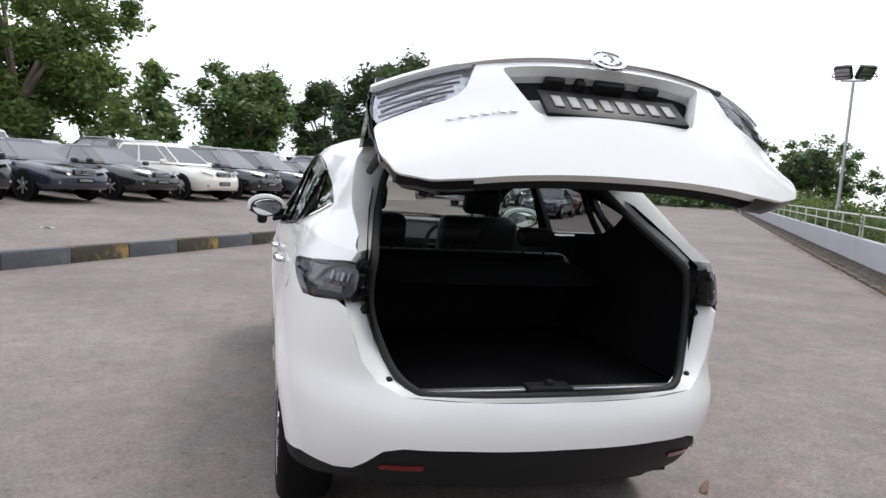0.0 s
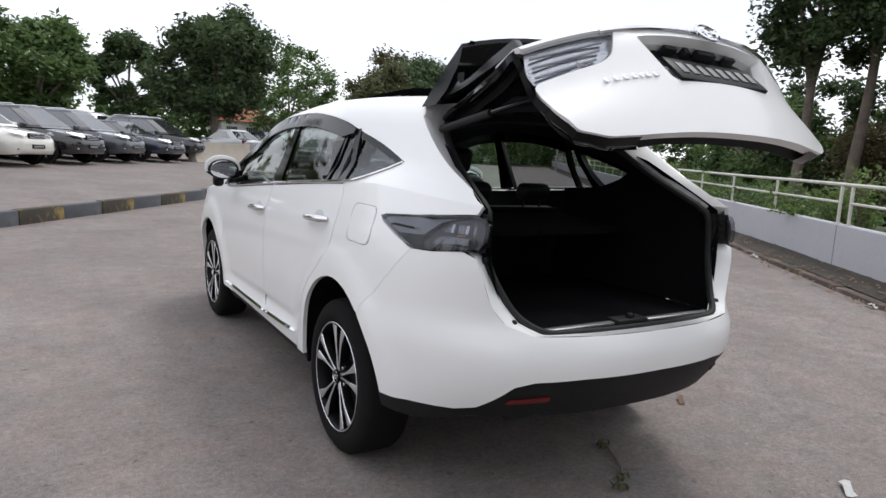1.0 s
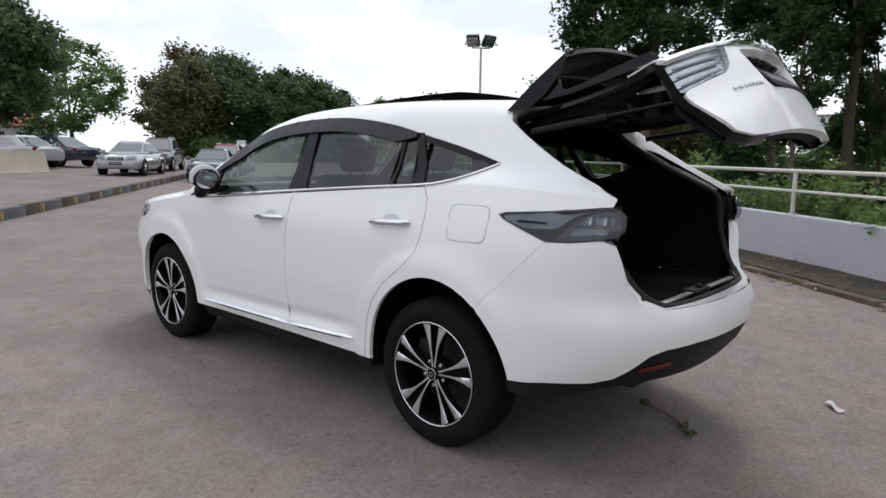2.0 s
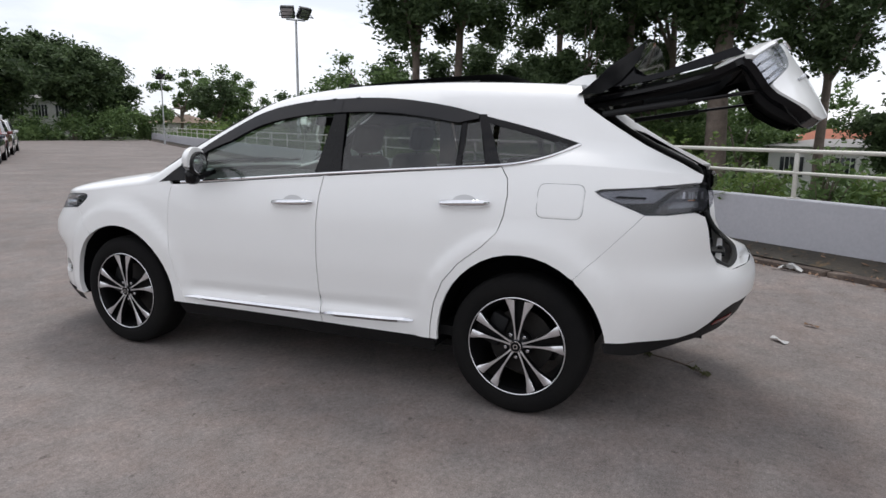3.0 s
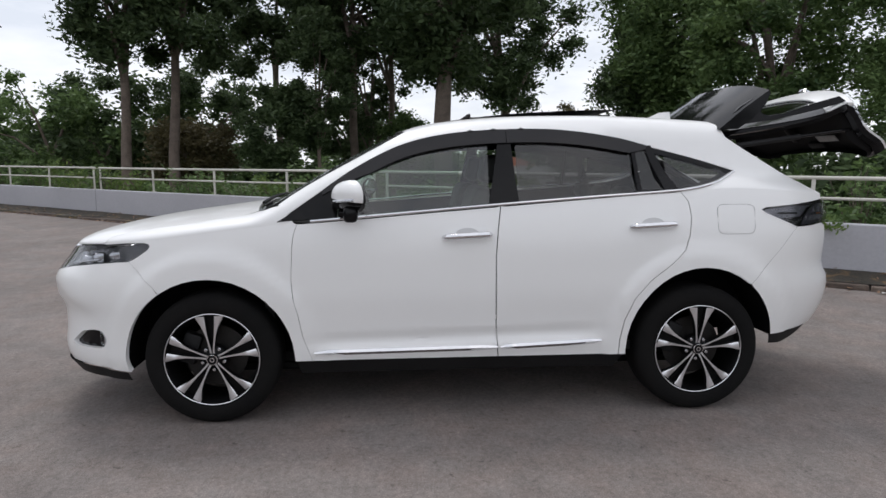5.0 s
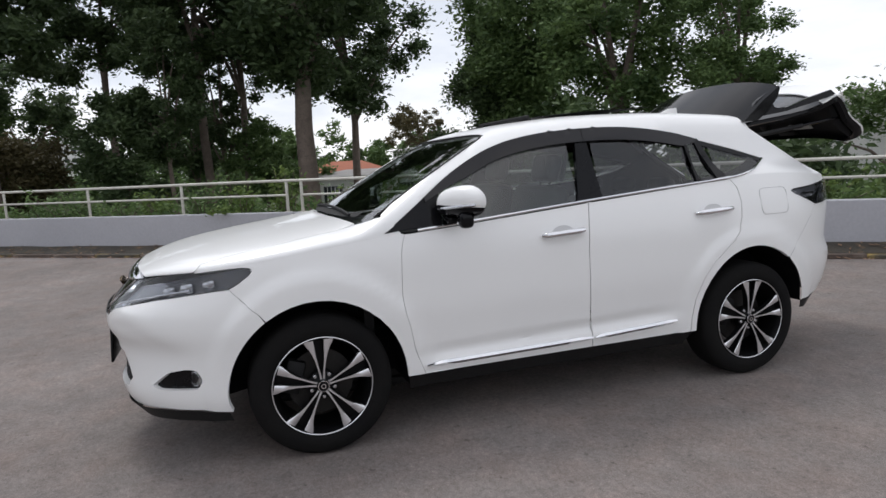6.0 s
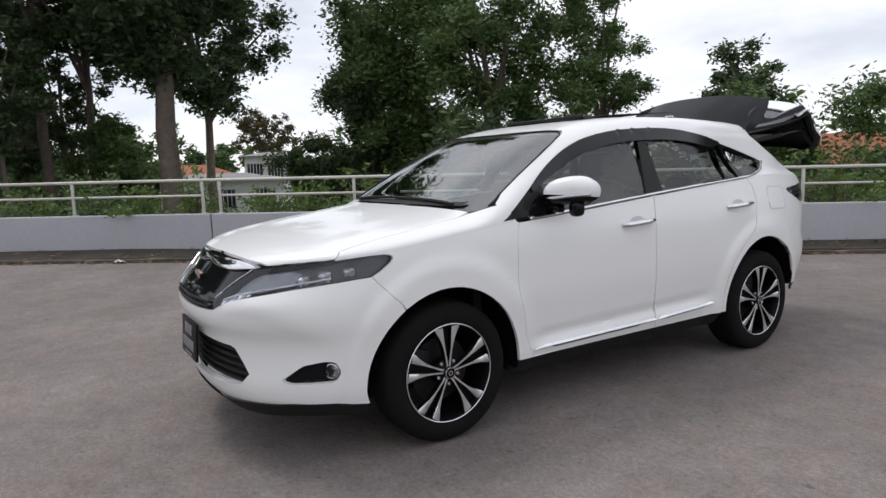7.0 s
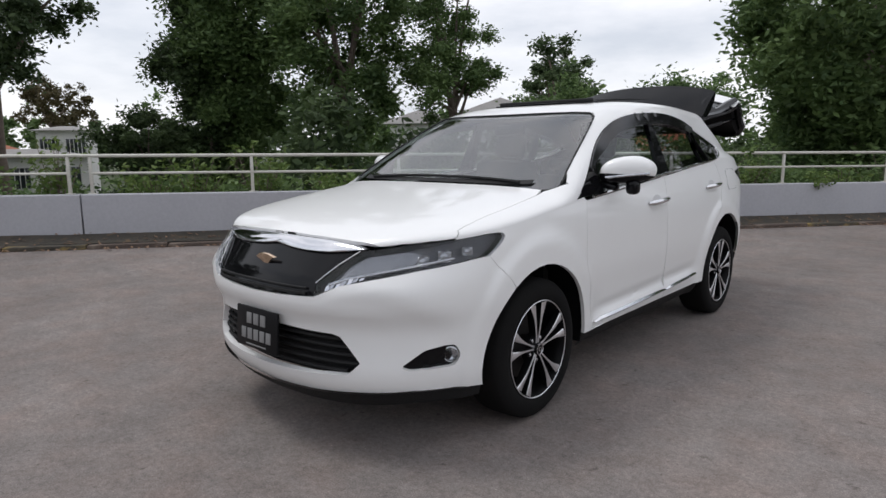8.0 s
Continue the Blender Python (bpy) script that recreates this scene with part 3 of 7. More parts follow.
def inside(p, poly):
    hit = False
    for i in range(len(poly)):
        a, b = poly[i - 1], poly[i]
        if (a[1] > p[1]) != (b[1] > p[1]) and p[0] < (b[0] - a[0]) * (p[1] - a[1]) / (b[1] - a[1]) + a[0]:
            hit = not hit
    return hit


def sheet(poly, place, step=0.05, holes=(), flange=0.02, offset=0.0, stretch=(1.0, 1.0), bm=None, inward=None):
    """A panel: an outline in a surface's own coordinates, filled finely and laid on the surface, its edges turned inwards."""
    bm = bm or bmesh.new()
    loops = []
    for loop in (poly, *holes):
        q = [Vector((p[0] * stretch[0], p[1] * stretch[1])) for p in loop]
        loops.append(dense(q, step))
    pts, edges = [], []
    for loop in loops:
        o = len(pts)
        pts += loop
        edges += [(o + i, o + (i + 1) % len(loop)) for i in range(len(loop))]
    border = np.array([tuple(p) for p in pts])
    lo, hi = border.min(0), border.max(0)
    for gx in np.arange(lo[0] + step * 0.5, hi[0], step):
        for gy in np.arange(lo[1] + step * 0.5, hi[1], step):
            if np.min(np.hypot(border[:, 0] - gx, border[:, 1] - gy)) > step * 0.45 and inside((gx, gy), loops[0]) and not any(inside((gx, gy), h) for h in loops[1:]):
                pts.append(Vector((gx, gy)))
    v2, e2, f2, *_ = geometry.delaunay_2d_cdt(pts, edges, [], 0, 1e-6)
    keep = []
    for f in f2:
        c = sum((v2[i] for i in f), Vector((0, 0))) / len(f)
        if inside(c, loops[0]) and not any(inside(c, h) for h in loops[1:]):
            keep.append(f)
    verts = {}
    for f in keep:
        for i in f:
            if i not in verts:
                verts[i] = bm.verts.new(place(v2[i][0] / stretch[0], v2[i][1] / stretch[1]))
    faces = []
    for f in keep:
        try:
            faces.append(bm.faces.new([verts[i] for i in f]))
        except ValueError:
            pass
    if not faces:
        return bm
    bm.normal_update()
    # one winding for the whole sheet, facing away from the car's middle
    centre = Vector((0, 0, 0.8)) if inward is None else Vector(inward)
    vote = sum(f.normal.dot(f.calc_center_median() - Vector((centre[0], f.calc_center_median()[1] * 0.8 if inward is None else centre[1], centre[2]))) for f in faces)
    if vote < 0:
        for f in faces:
            f.normal_flip()
        bm.normal_update()
    if offset:
        shift = {v: v.normal.copy() for v in verts.values()}
        for v, n in shift.items():
            v.co += n * offset
        bm.normal_update()
    if flange:
        mine = set(faces)
        rim = [e for v in verts.values() for e in v.link_edges if sum(f in mine for f in e.link_faces) == 1]
        rim = list(dict.fromkeys(rim))
        normals = {v: v.normal.copy() for e in rim for v in e.verts}
        g = bmesh.ops.extrude_edge_only(bm, edges=rim)
        new_verts = [x for x in g["geom"] if isinstance(x, bmesh.types.BMVert)]
        where = {tuple(round(c, 5) for c in v.co): n for v, n in normals.items()}
        for v in new_verts:
            n = where.get(tuple(round(c, 5) for c in v.co))
            if n:
                v.co -= n * flange
    return bm


def both_sides(name, build, mat, parent, label="", shadow=True):
    obs = []
    for side in (-1, 1):
        obs.append(part(name, build(side), mat, parent, label, shadow=shadow))
    return obs


def s_at(y, z):
    """Where the contour at height z passes y."""
    w, yf, yr = plan_reach(z)
    if y > START_F:
        return s_of_y(START_F + 1.73 * min(0.9999, (y - START_F) / (yf - START_F)))
    if y < START_R:
        return s_of_y(START_R - 1.08 * min(0.9999, (START_R - y) / (START_R - yr)))
    return y


def yz(points):
    return [(s_at(y, z), z) for y, z in points]


def arch(y0, z0, r, rz, lo, hi, n=14):
    """Points on a wheel arch from angle lo to hi (degrees, 0 ahead, 90 up)."""
    return [(y0 + r * math.cos(radians(lo + (hi - lo) * k / n)), z0 + rz * math.sin(radians(lo + (hi - lo) * k / n))) for k in range(n + 1)]


car = thing("suv", "pearl white five-door SUV with its tailgate raised, parked on asphalt", "car")

SILL = 0.335
ARCH_F = lambda lo, hi: arch(1.337, 0.34, 0.442, 0.452, lo, hi)
GAP = 0.0028


def belt_line(y0, y1, n=10, drop=0.0):
    return [(y0 + (y1 - y0) * k / n, smooth_interp(y0 + (y1 - y0) * k / n, BELT_Z) - drop) for k in range(n + 1)]


# front and rear doors, lower halves
FD_FRONT = [(0.867, 1.072), (0.894, 0.96), (0.899, 0.86), (0.891, 0.667), (0.851, 0.477), (0.800, SILL + 0.005)]
SPLIT = [(-0.198, SILL + 0.005), (-0.184, 0.52), (-0.180, 0.70), (-0.180, 0.90), (-0.193, 1.05), (-0.209, 1.16)]
RD_REAR = [(-1.215, 1.232), (-1.252, 1.18), (-1.262, 1.10), (-1.250, 1.00), (-1.222, 0.92), (-1.147, 0.845), (-1.03, 0.755), (-0.945, 0.655), (-0.895, 0.54), (-0.872, 0.42), (-0.868, SILL + 0.005)]


def front_door(side):
    poly = FD_FRONT + [(y + GAP, z) for y, z in SPLIT] + belt_line(-0.19, 0.84, 12, 0.008)
    return sheet(yz(poly), lambda s, z: lower(s, z, side), 0.05, stretch=(1, 2.6))


def rear_door(side):
    poly = [(y - GAP, z) for y, z in SPLIT] + belt_line(-0.24, -1.19, 10, 0.008) + [(y + GAP, z) for y, z in RD_REAR]
    return sheet(yz(poly), lambda s, z: lower(s, z, side), 0.05, stretch=(1, 2.6))


doors = []
for nm, fn in (("front_door", front_door), ("rear_door", rear_door)):
    doors.append(both_sides(nm, fn, PEARL, car))


SEAM_F = [(1.730, 0.882), (1.6668, 0.814), (1.6078, 0.754)]


def front_fender(side):
    low = [(y + GAP, z) for y, z in reversed(FD_FRONT)] + belt_line(0.885, 1.60, 10) + belt_line(1.64, 1.875, 6) + [(1.876, 0.9665), (1.79, 0.9745), (1.72, 0.9795), (1.655, 0.9805), (1.626, 0.974), (1.620, 0.960), (1.634, 0.942), (1.682, 0.908)] + [(y - 0.002, z + 0.001) for y, z in SEAM_F]
    low = low + ARCH_F(57, 176) + [(0.894, SILL + 0.005)]
    bm = sheet(yz(low), lambda s, z: lower(s, z, side), 0.032)
    top = [(y, 0.0) for y, z in belt_line(0.885, 1.60, 10)] + [(1.70, 0.0), (1.80, 0.0), (1.875, 0.0)] + [(y, a_of_x(y, x)) for y, x in ((1.845, 0.7985), (1.80, 0.7955), (1.70, 0.7915), (1.60, 0.7875), (1.35, 0.7785), (1.18, 0.768), (1.10, 0.760), (1.05, 0.788), (1.0, 0.816), (0.95, 0.848))]
    return sheet(top, lambda y, a: upper(y, a, side), 0.04, stretch=(1, 0.9), bm=bm)


both_sides("front_fender", front_fender, PEARL, car)


def hood():
    bm = bmesh.new()
    edge = [(2.182, 0.0), (2.178, 0.2), (2.166, 0.34), (2.150, 0.45), (2.132, 0.52), (2.11, -1), (2.06, -1), (2.0, -1), (1.94, -1), (1.879, -1), (1.848, 0.795), (1.80, 0.792), (1.70, 0.788), (1.60, 0.784), (1.35, 0.775), (1.18, 0.764), (1.092, 0.738), (1.13, 0.5), (1.16, 0.25), (1.165, 0.0)]
    for side in (-1, 1):
        sheet([(y, a_of_x(y, x) if x >= 0 else 0.012) for y, x in edge], lambda y, a: upper(y, a, side), 0.045, stretch=(1, 0.9), bm=bm, flange=0.0)
    bmesh.ops.remove_doubles(bm, verts=bm.verts, dist=0.002)
    bm.normal_update()
    rim = [e for e in bm.edges if e.is_boundary]
    normals = {tuple(round(c, 5) for c in v.co): v.normal.copy() for e in rim for v in e.verts}
    g = bmesh.ops.extrude_edge_only(bm, edges=rim)
    for v in [x for x in g["geom"] if isinstance(x, bmesh.types.BMVert)]:
        v.co -= normals.get(tuple(round(c, 5) for c in v.co), Vector((0, 0, 1))) * 0.02
    return bm


part("hood", hood(), PEARL, car)

# side window outline, top and bottom edges
DLO_KEYS = [(0.985, 1.075), (0.79, 1.212), (0.563, 1.366), (0.309, 1.490), (0.059, 1.548), (-0.253, 1.573), (-0.564, 1.571), (-0.876, 1.531), (-1.08, 1.481), (-1.348, 1.415), (-1.575, 1.348)]
DLO_LOW = [(-1.575, 1.342), (-1.45, 1.290), (-1.32, 1.255), (-1.20, 1.240)]


def dlo_top(y):
    return smooth_interp(-y, [(-q, z) for q, z in DLO_KEYS])


DLO_TOP = [(y, dlo_top(y)) for y in np.linspace(0.985, -1.575, 61).tolist()]


def screen_edge(y):
    """Half width of the windscreen opening."""
    return smooth_interp(y, [(0.30, 0.620), (0.38, 0.650), (0.6, 0.710), (0.8, 0.757), (0.95, 0.788), (1.05, 0.795)])


REAR_EDGE = [(-2.125, 1.215), (-2.03, 1.265), (-1.865, 1.345), (-1.664, 1.468), (-1.56, 1.54)]


def cabin_shell(side):
    up = [(y, a_of_z(y, z)) for y, z in DLO_TOP]
    low = [(y, a_of_z(y, z)) for y, z in DLO_LOW[1:]] + [(-1.22, 0.0), (-1.5, 0.0), (-1.8, 0.0), (-2.0, 0.0), (-2.125, 0.0)]
    back = [(y, a_of_z(y, z)) for y, z in REAR_EDGE] + [(-1.515, a_of_x(-1.515, 0.50)), (-1.50, a_of_x(-1.5, 0.3)), (-1.50, 1.0)]
    front = [(0.34, 1.0), (0.335, a_of_x(0.335, 0.3)), (0.315, a_of_x(0.315, 0.50)), (0.295, a_of_x(0.295, 0.60))] + [(y, a_of_x(y, screen_edge(y))) for y in (0.33, 0.38, 0.5, 0.6, 0.7, 0.8, 0.9)] + [(0.97, a_of_x(0.97, 0.818))]
    mid = [(-1.50, 1.0), (-0.95, 1.0), (-0.95, a_of_x(-0.95, 0.41)), (-0.10, a_of_x(-0.1, 0.41)), (-0.10, 1.0), (0.34, 1.0)]
    poly = up + low + back[:-1] + mid + front[1:]
    return sheet(poly, lambda y, a: upper(y, a, side), 0.05, stretch=(1, 0.9), flange=0.025)


both_sides("cabin_shell", cabin_shell, PEARL, car)


def cabin_lining(side):
    up = [(y, a_of_z(y, z)) for y, z in DLO_TOP]
    low = [(y, a_of_z(y, z)) for y, z in DLO_LOW[1:]] + [(-1.22, 0.0), (-1.5, 0.0), (-1.8, 0.0), (-1.98, 0.0)]
    back = [(-1.95, a_of_z(-1.95, 1.27)), (-1.80, a_of_z(-1.80, 1.345)), (-1.60, a_of_z(-1.6, 1.468)), (-1.5, a_of_z(-1.5, 1.54))]
    front = [(0.22, 0.60), (0.295, a_of_x(0.295, 0.60))] + [(y, a_of_x(y, screen_edge(y) + 0.005)) for y in (0.38, 0.5, 0.6, 0.7, 0.8, 0.9)] + [(0.96, a_of_x(0.96, 0.825))]
    return sheet(up + low + back + [(-1.0, 0.60), (-0.3, 0.60)] + front, lambda y, a: upper(y, a, side), 0.07, stretch=(1, 0.9), flange=0, offset=-0.028)


both_sides("cabin_lining", cabin_lining, TRIM_DARK, car)


def windscreen():
    bm = bmesh.new()
    edge = [(1.15, 0.0), (1.145, 0.25), (1.125, 0.48), (1.105, 0.64), (1.088, 0.735), (1.045, 0.780), (1.0, 0.803), (0.955, 0.800)] + [(y, screen_edge(y) - 0.003) for y in (0.9, 0.8, 0.7, 0.6, 0.5, 0.38, 0.335)] + [(0.308, 0.58), (0.328, 0.5), (0.345, 0.3), (0.35, 0.0)]
    for side in (-1, 1):
        sheet([(y, a_of_x(y, x)) for y, x in edge], lambda y, a: upper(y, a, side), 0.06, stretch=(1, 0.9), bm=bm, flange=0, offset=-0.004)
    bmesh.ops.remove_doubles(bm, verts=bm.verts, dist=0.002)
    return bm


part("windscreen", windscreen(), GLASS_SCREEN, car, "clear tinted windscreen", shadow=False)
SCREEN_RIM = [(1.0, 0.800), (0.955, 0.795)] + [(y, screen_edge(y) - 0.003) for y in (0.9, 0.8, 0.7, 0.6, 0.5, 0.42, 0.38, 0.345)] + [(0.312, 0.590), (0.328, 0.5), (0.345, 0.3), (0.35, 0.0)]
bm = bmesh.new()
for side in (-1, 1):
    tube(bm, [upper(y, a_of_x(y, x), side) for y, x in SCREEN_RIM], 0.0055, 6)
part("windscreen_seal", bm, SEAL, car, "black rubber screen seal")


def side_glass(y_front, y_rear, top_drop=0.0):
    def build(side):
        tops = [(y, smooth_interp(-y, [(-p, q) for p, q in DLO_TOP])) for y in np.linspace(y_front, y_rear, 14)]
        lows = [(y, interp(-y, [(-0.985, 1.075), (-0.57, 1.108), (0.23, 1.172), (1.20, 1.242), (1.32, 1.258), (1.45, 1.293), (1.575, 1.345)])) for y in np.linspace(y_rear, y_front, 14)]
        poly = [(y, a_of_z(y, z - top_drop)) for y, z in tops] + [(y, a_of_z(y, z)) for y, z in lows]
        clean = []
        for p in poly:
            if not clean or (Vector(p) - Vector(clean[-1])).length > 0.004:
                clean.append(p)
        return sheet(clean, lambda y, a: upper(y, a, side), 0.06, stretch=(1, 0.9), flange=0, offset=-0.006)
    return build


both_sides("front_window", side_glass(0.80, -0.15), GLASS_CLEAR, car, "pale tinted side window", shadow=False)
both_sides("rear_window", side_glass(-0.305, -0.975), GLASS_DARK, car, "dark privacy glass", shadow=False)
both_sides("vent_window", side_glass(-0.99, -1.13), GLASS_DARK, car, "dark privacy glass", shadow=False)
both_sides("quarter_window", side_glass(-1.16, -1.555), GLASS_DARK, car, "dark privacy glass", shadow=False)


def pillar(y0t, y1t, y0b, y1b, zt, zb):
    def build(side):
        poly = [(y0t, a_of_z(y0t, zt)), (y1t, a_of_z(y1t, zt)), (y1b, a_of_z(y1b, zb)), (y0b, a_of_z(y0b, zb))]
        return sheet(poly, lambda y, a: upper(y, a, side), 0.05, stretch=(1, 0.9), flange=0.03, offset=0.002)
    return build


both_sides("middle_pillar", pillar(-0.215, -0.275, -0.145, -0.310, 1.565, 1.170), BLACK_GLOSS, car)
both_sides("window_divider", pillar(-1.045, -1.085, -1.125, -1.205, 1.488, 1.243), BLACK_GLOSS, car)
both_sides("vent_divider", pillar(-0.962, -0.985, -0.972, -0.998, 1.505, 1.230), BLACK_GLOSS, car)


def sail(side):
    poly = [(0.975, a_of_z(0.975, 1.082)), (0.88, a_of_z(0.88, 1.146)), (0.79, a_of_z(0.79, 1.205)), (0.70, a_of_z(0.70, 1.266)), (0.655, a_of_z(0.655, 1.290)), (0.665, a_of_z(0.665, 1.105))]
    return sheet(poly, lambda y, a: upper(y, a, side), 0.05, stretch=(1, 0.9), flange=0.02, offset=0.003)


both_sides("mirror_triangle", sail, BLACK_GLOSS, car)


def frame_band(side):
    """The black door frame under the roof edge."""
    top = [(y, z - 0.002) for y, z in DLO_TOP]
    low = [(y, max(z - 0.030, interp(-y, [(-0.985, 1.078), (-0.57, 1.106), (0.23, 1.172), (1.20, 1.242), (1.32, 1.257), (1.45, 1.292), (1.6, 1.345)]))) for y, z in DLO_TOP[1:-1]]
    poly = [(y, a_of_z(y, z)) for y, z in top] + [(y, a_of_z(y, z)) for y, z in reversed(low)]
    return sheet(poly, lambda y, a: upper(y, a, side), 0.05, stretch=(1, 0.9), flange=0.02, offset=-0.002)


both_sides("door_frame", frame_band, BLACK_GLOSS, car)


def visor(y_front, y_rear):
    """A rain visor under the window's upper edge, drawn in to a point at its outer end."""
    def build(side):
        ys = np.linspace(y_front, y_rear, 24).tolist()
        depth = [0.074 * min(1.0, 0.35 + max(0.0, 0.74 - y) / 0.40, 0.30 + max(0.0, y + 1.05) / 0.16) for y in ys]
        poly = [(y, a_of_z(y, dlo_top(y) - 0.004)) for y in ys] + [(y, a_of_z(y, dlo_top(y) - 0.004 - d)) for y, d in zip(reversed(ys), reversed(depth))]
        return sheet(poly, lambda y, a: upper(y, a, side), 0.03, stretch=(1, 0.9), flange=0.02, offset=0.014)
    return build


both_sides("window_visor", visor(0.74, -0.2535), SMOKE, car, "smoked plastic rain visor")
both_sides("window_visor", visor(-0.2565, -1.05), SMOKE, car, "smoked plastic rain visor")

CHROME_LINE = [(0.80, 1.088), (0.57, 1.106), (0.2, 1.137), (-0.23, 1.172), (-0.7, 1.207), (-1.18, 1.240), (-1.32, 1.257), (-1.45, 1.292), (-1.57, 1.345)]
for side in (-1, 1):
    bm = bmesh.new()
    ys = np.linspace(0.80, -1.57, 40)
    tube(bm, [upper(y, a_of_z(y, smooth_interp(-y, [(-q, z) for q, z in CHROME_LINE])), side) + Vector((side * 0.004, 0, -0.001)) for y in ys], 0.0085, 8)
    part("window_strip", bm, CHROME, car, "chrome strip below the windows")


def quarter_panel(side):
    rear = [(y - GAP, z) for y, z in reversed(RD_REAR)]
    top = belt_line(-1.22, -2.125, 12)
    tail = [(-2.12, 1.184), (-2.06, 1.178), (-1.9, 1.160), (-1.70, 1.146), (-1.672, 1.134), (-1.70, 1.115), (-1.80, 1.075), (-1.895, 1.036)]
    poly = rear + top + tail + [(-1.80, 0.932), (-1.70, 0.826), (-1.602, 0.727)]
    a = arch(-1.335, 0.36, 0.428, 0.462, 127, 2)
    poly = poly + a + [(-0.908, SILL + 0.005)]
    return sheet(yz(poly), lambda s, z: lower(s, z, side), 0.045)


both_sides("rear_quarter_panel", quarter_panel, PEARL, car)


def fuel_flap(side):
    if side > 0:
        return None
    poly = rounded(yz([(-1.415, 1.158), (-1.415, 1.008), (-1.618, 1.008), (-1.625, 1.158)]), 0.035)
    return sheet(poly, lambda s, z: lower(s, z, side), 0.035, flange=0.004, offset=0.0022)


part("fuel_flap", fuel_flap(-1), PEARL, car)
bm = bmesh.new()
flap_line = rounded(yz([(-1.410, 1.163), (-1.410, 1.003), (-1.623, 1.003), (-1.630, 1.163)]), 0.038)
tube(bm, [lower(p[0], p[1]) for p in flap_line + flap_line[:1]], 0.0009, 6)
part("flap_gap", bm, SEAL, car)

# rear bumper, all round the tail
BUMP_TOP = 0.765


def rear_bumper(side, bm):
    poly = yz([(-1.6028, 0.7262), (-1.7007, 0.8253), (-1.8007, 0.9313), (-1.8957, 1.0350), (-1.99, 1.036), (-2.06, 1.045), (-2.10, 1.05)])
    s0 = s_of_x(0.66, -1)
    poly += [(s_of_x(0.725, -1), 1.03), (s_of_x(0.70, -1), 0.97), (s_of_x(0.66, -1), 0.86), (s_of_x(0.61, -1), 0.795), (s_of_x(0.53, -1), BUMP_TOP), (S_TAIL, BUMP_TOP)]
    poly += [(S_TAIL, 0.615), (s_of_x(0.35, -1), 0.613), (s_of_x(0.53, -1), 0.600), (s_of_x(0.59, -1), 0.577), (s_of_x(0.64, -1), 0.518), (s_of_x(0.68, -1), 0.474), (s_of_x(0.735, -1), 0.452)] + yz([(-1.95, 0.442), (-1.88, 0.436), (-1.82, 0.432), (-1.757, 0.430)])
    poly += yz(arch(-1.335, 0.36, 0.428, 0.462, 170, 128)[1:-1])
    return sheet(poly, lambda s, z: lower(s, z, side), 0.045, bm=bm, flange=0.0)


bm = bmesh.new()
for side in (-1, 1):
    rear_bumper(side, bm)
bmesh.ops.remove_doubles(bm, verts=bm.verts, dist=0.003)
part("rear_bumper", bm, PEARL, car)


def valance(side, bm):
    poly = [(S_TAIL, 0.612), (s_of_x(0.35, -1), 0.610), (s_of_x(0.53, -1), 0.597), (s_of_x(0.59, -1), 0.574), (s_of_x(0.64, -1), 0.515), (s_of_x(0.68, -1), 0.471), (s_of_x(0.735, -1), 0.449)] + yz([(-1.95, 0.439), (-1.88, 0.433), (-1.82, 0.429), (-1.757, 0.427), (-1.765, 0.375), (-1.90, 0.360)])
    poly += [(s_of_x(0.76, -1), 0.385), (s_of_x(0.68, -1), 0.42), (s_of_x(0.50, -1), 0.44), (S_TAIL, 0.44)]
    return sheet(poly, lambda s, z: lower(s, z, side) + Vector((0, 0.012, 0)), 0.06, bm=bm, flange=0.0)


bm = bmesh.new()
for side in (-1, 1):
    valance(side, bm)
bmesh.ops.remove_doubles(bm, verts=bm.verts, dist=0.003)
part("rear_valance", bm, BLACK_PLASTIC, car, "black plastic lower bumper")
for side in (-1, 1):
    poly = rounded([(s_of_x(0.600, -1), 0.498), (s_of_x(0.46, -1), 0.518), (s_of_x(0.46, -1), 0.538), (s_of_x(0.590, -1), 0.518)], 0.008)
    part("reflector", sheet(poly, lambda s, z: lower(s, z, side) + Vector((0, 0.010, 0)), 0.04, flange=0.004, offset=0.0035), RED_LENS, car, "red rear reflector")


# ---- boot opening
def jamb_y(x, z):
    return smooth_interp(z, [(0.70, -2.30), (0.76, -2.255), (0.83, -2.19), (1.0, -2.125), (1.10, -2.115), (1.19, -2.09), (1.24, -1.99), (1.35, -1.765), (1.47, -1.57), (1.56, -1.48), (1.62, -1.44)]) + 0.10 * (abs(x) / 0.7) ** 2.5 - 0.03


OPENING = rounded([(-0.53, 0.76), (0.53, 0.76), (0.635, 1.00), (0.625, 1.18), (0.515, 1.47), (0.45, 1.565), (-0.45, 1.565), (-0.515, 1.47), (-0.625, 1.18), (-0.635, 1.00)], 0.11, 6)


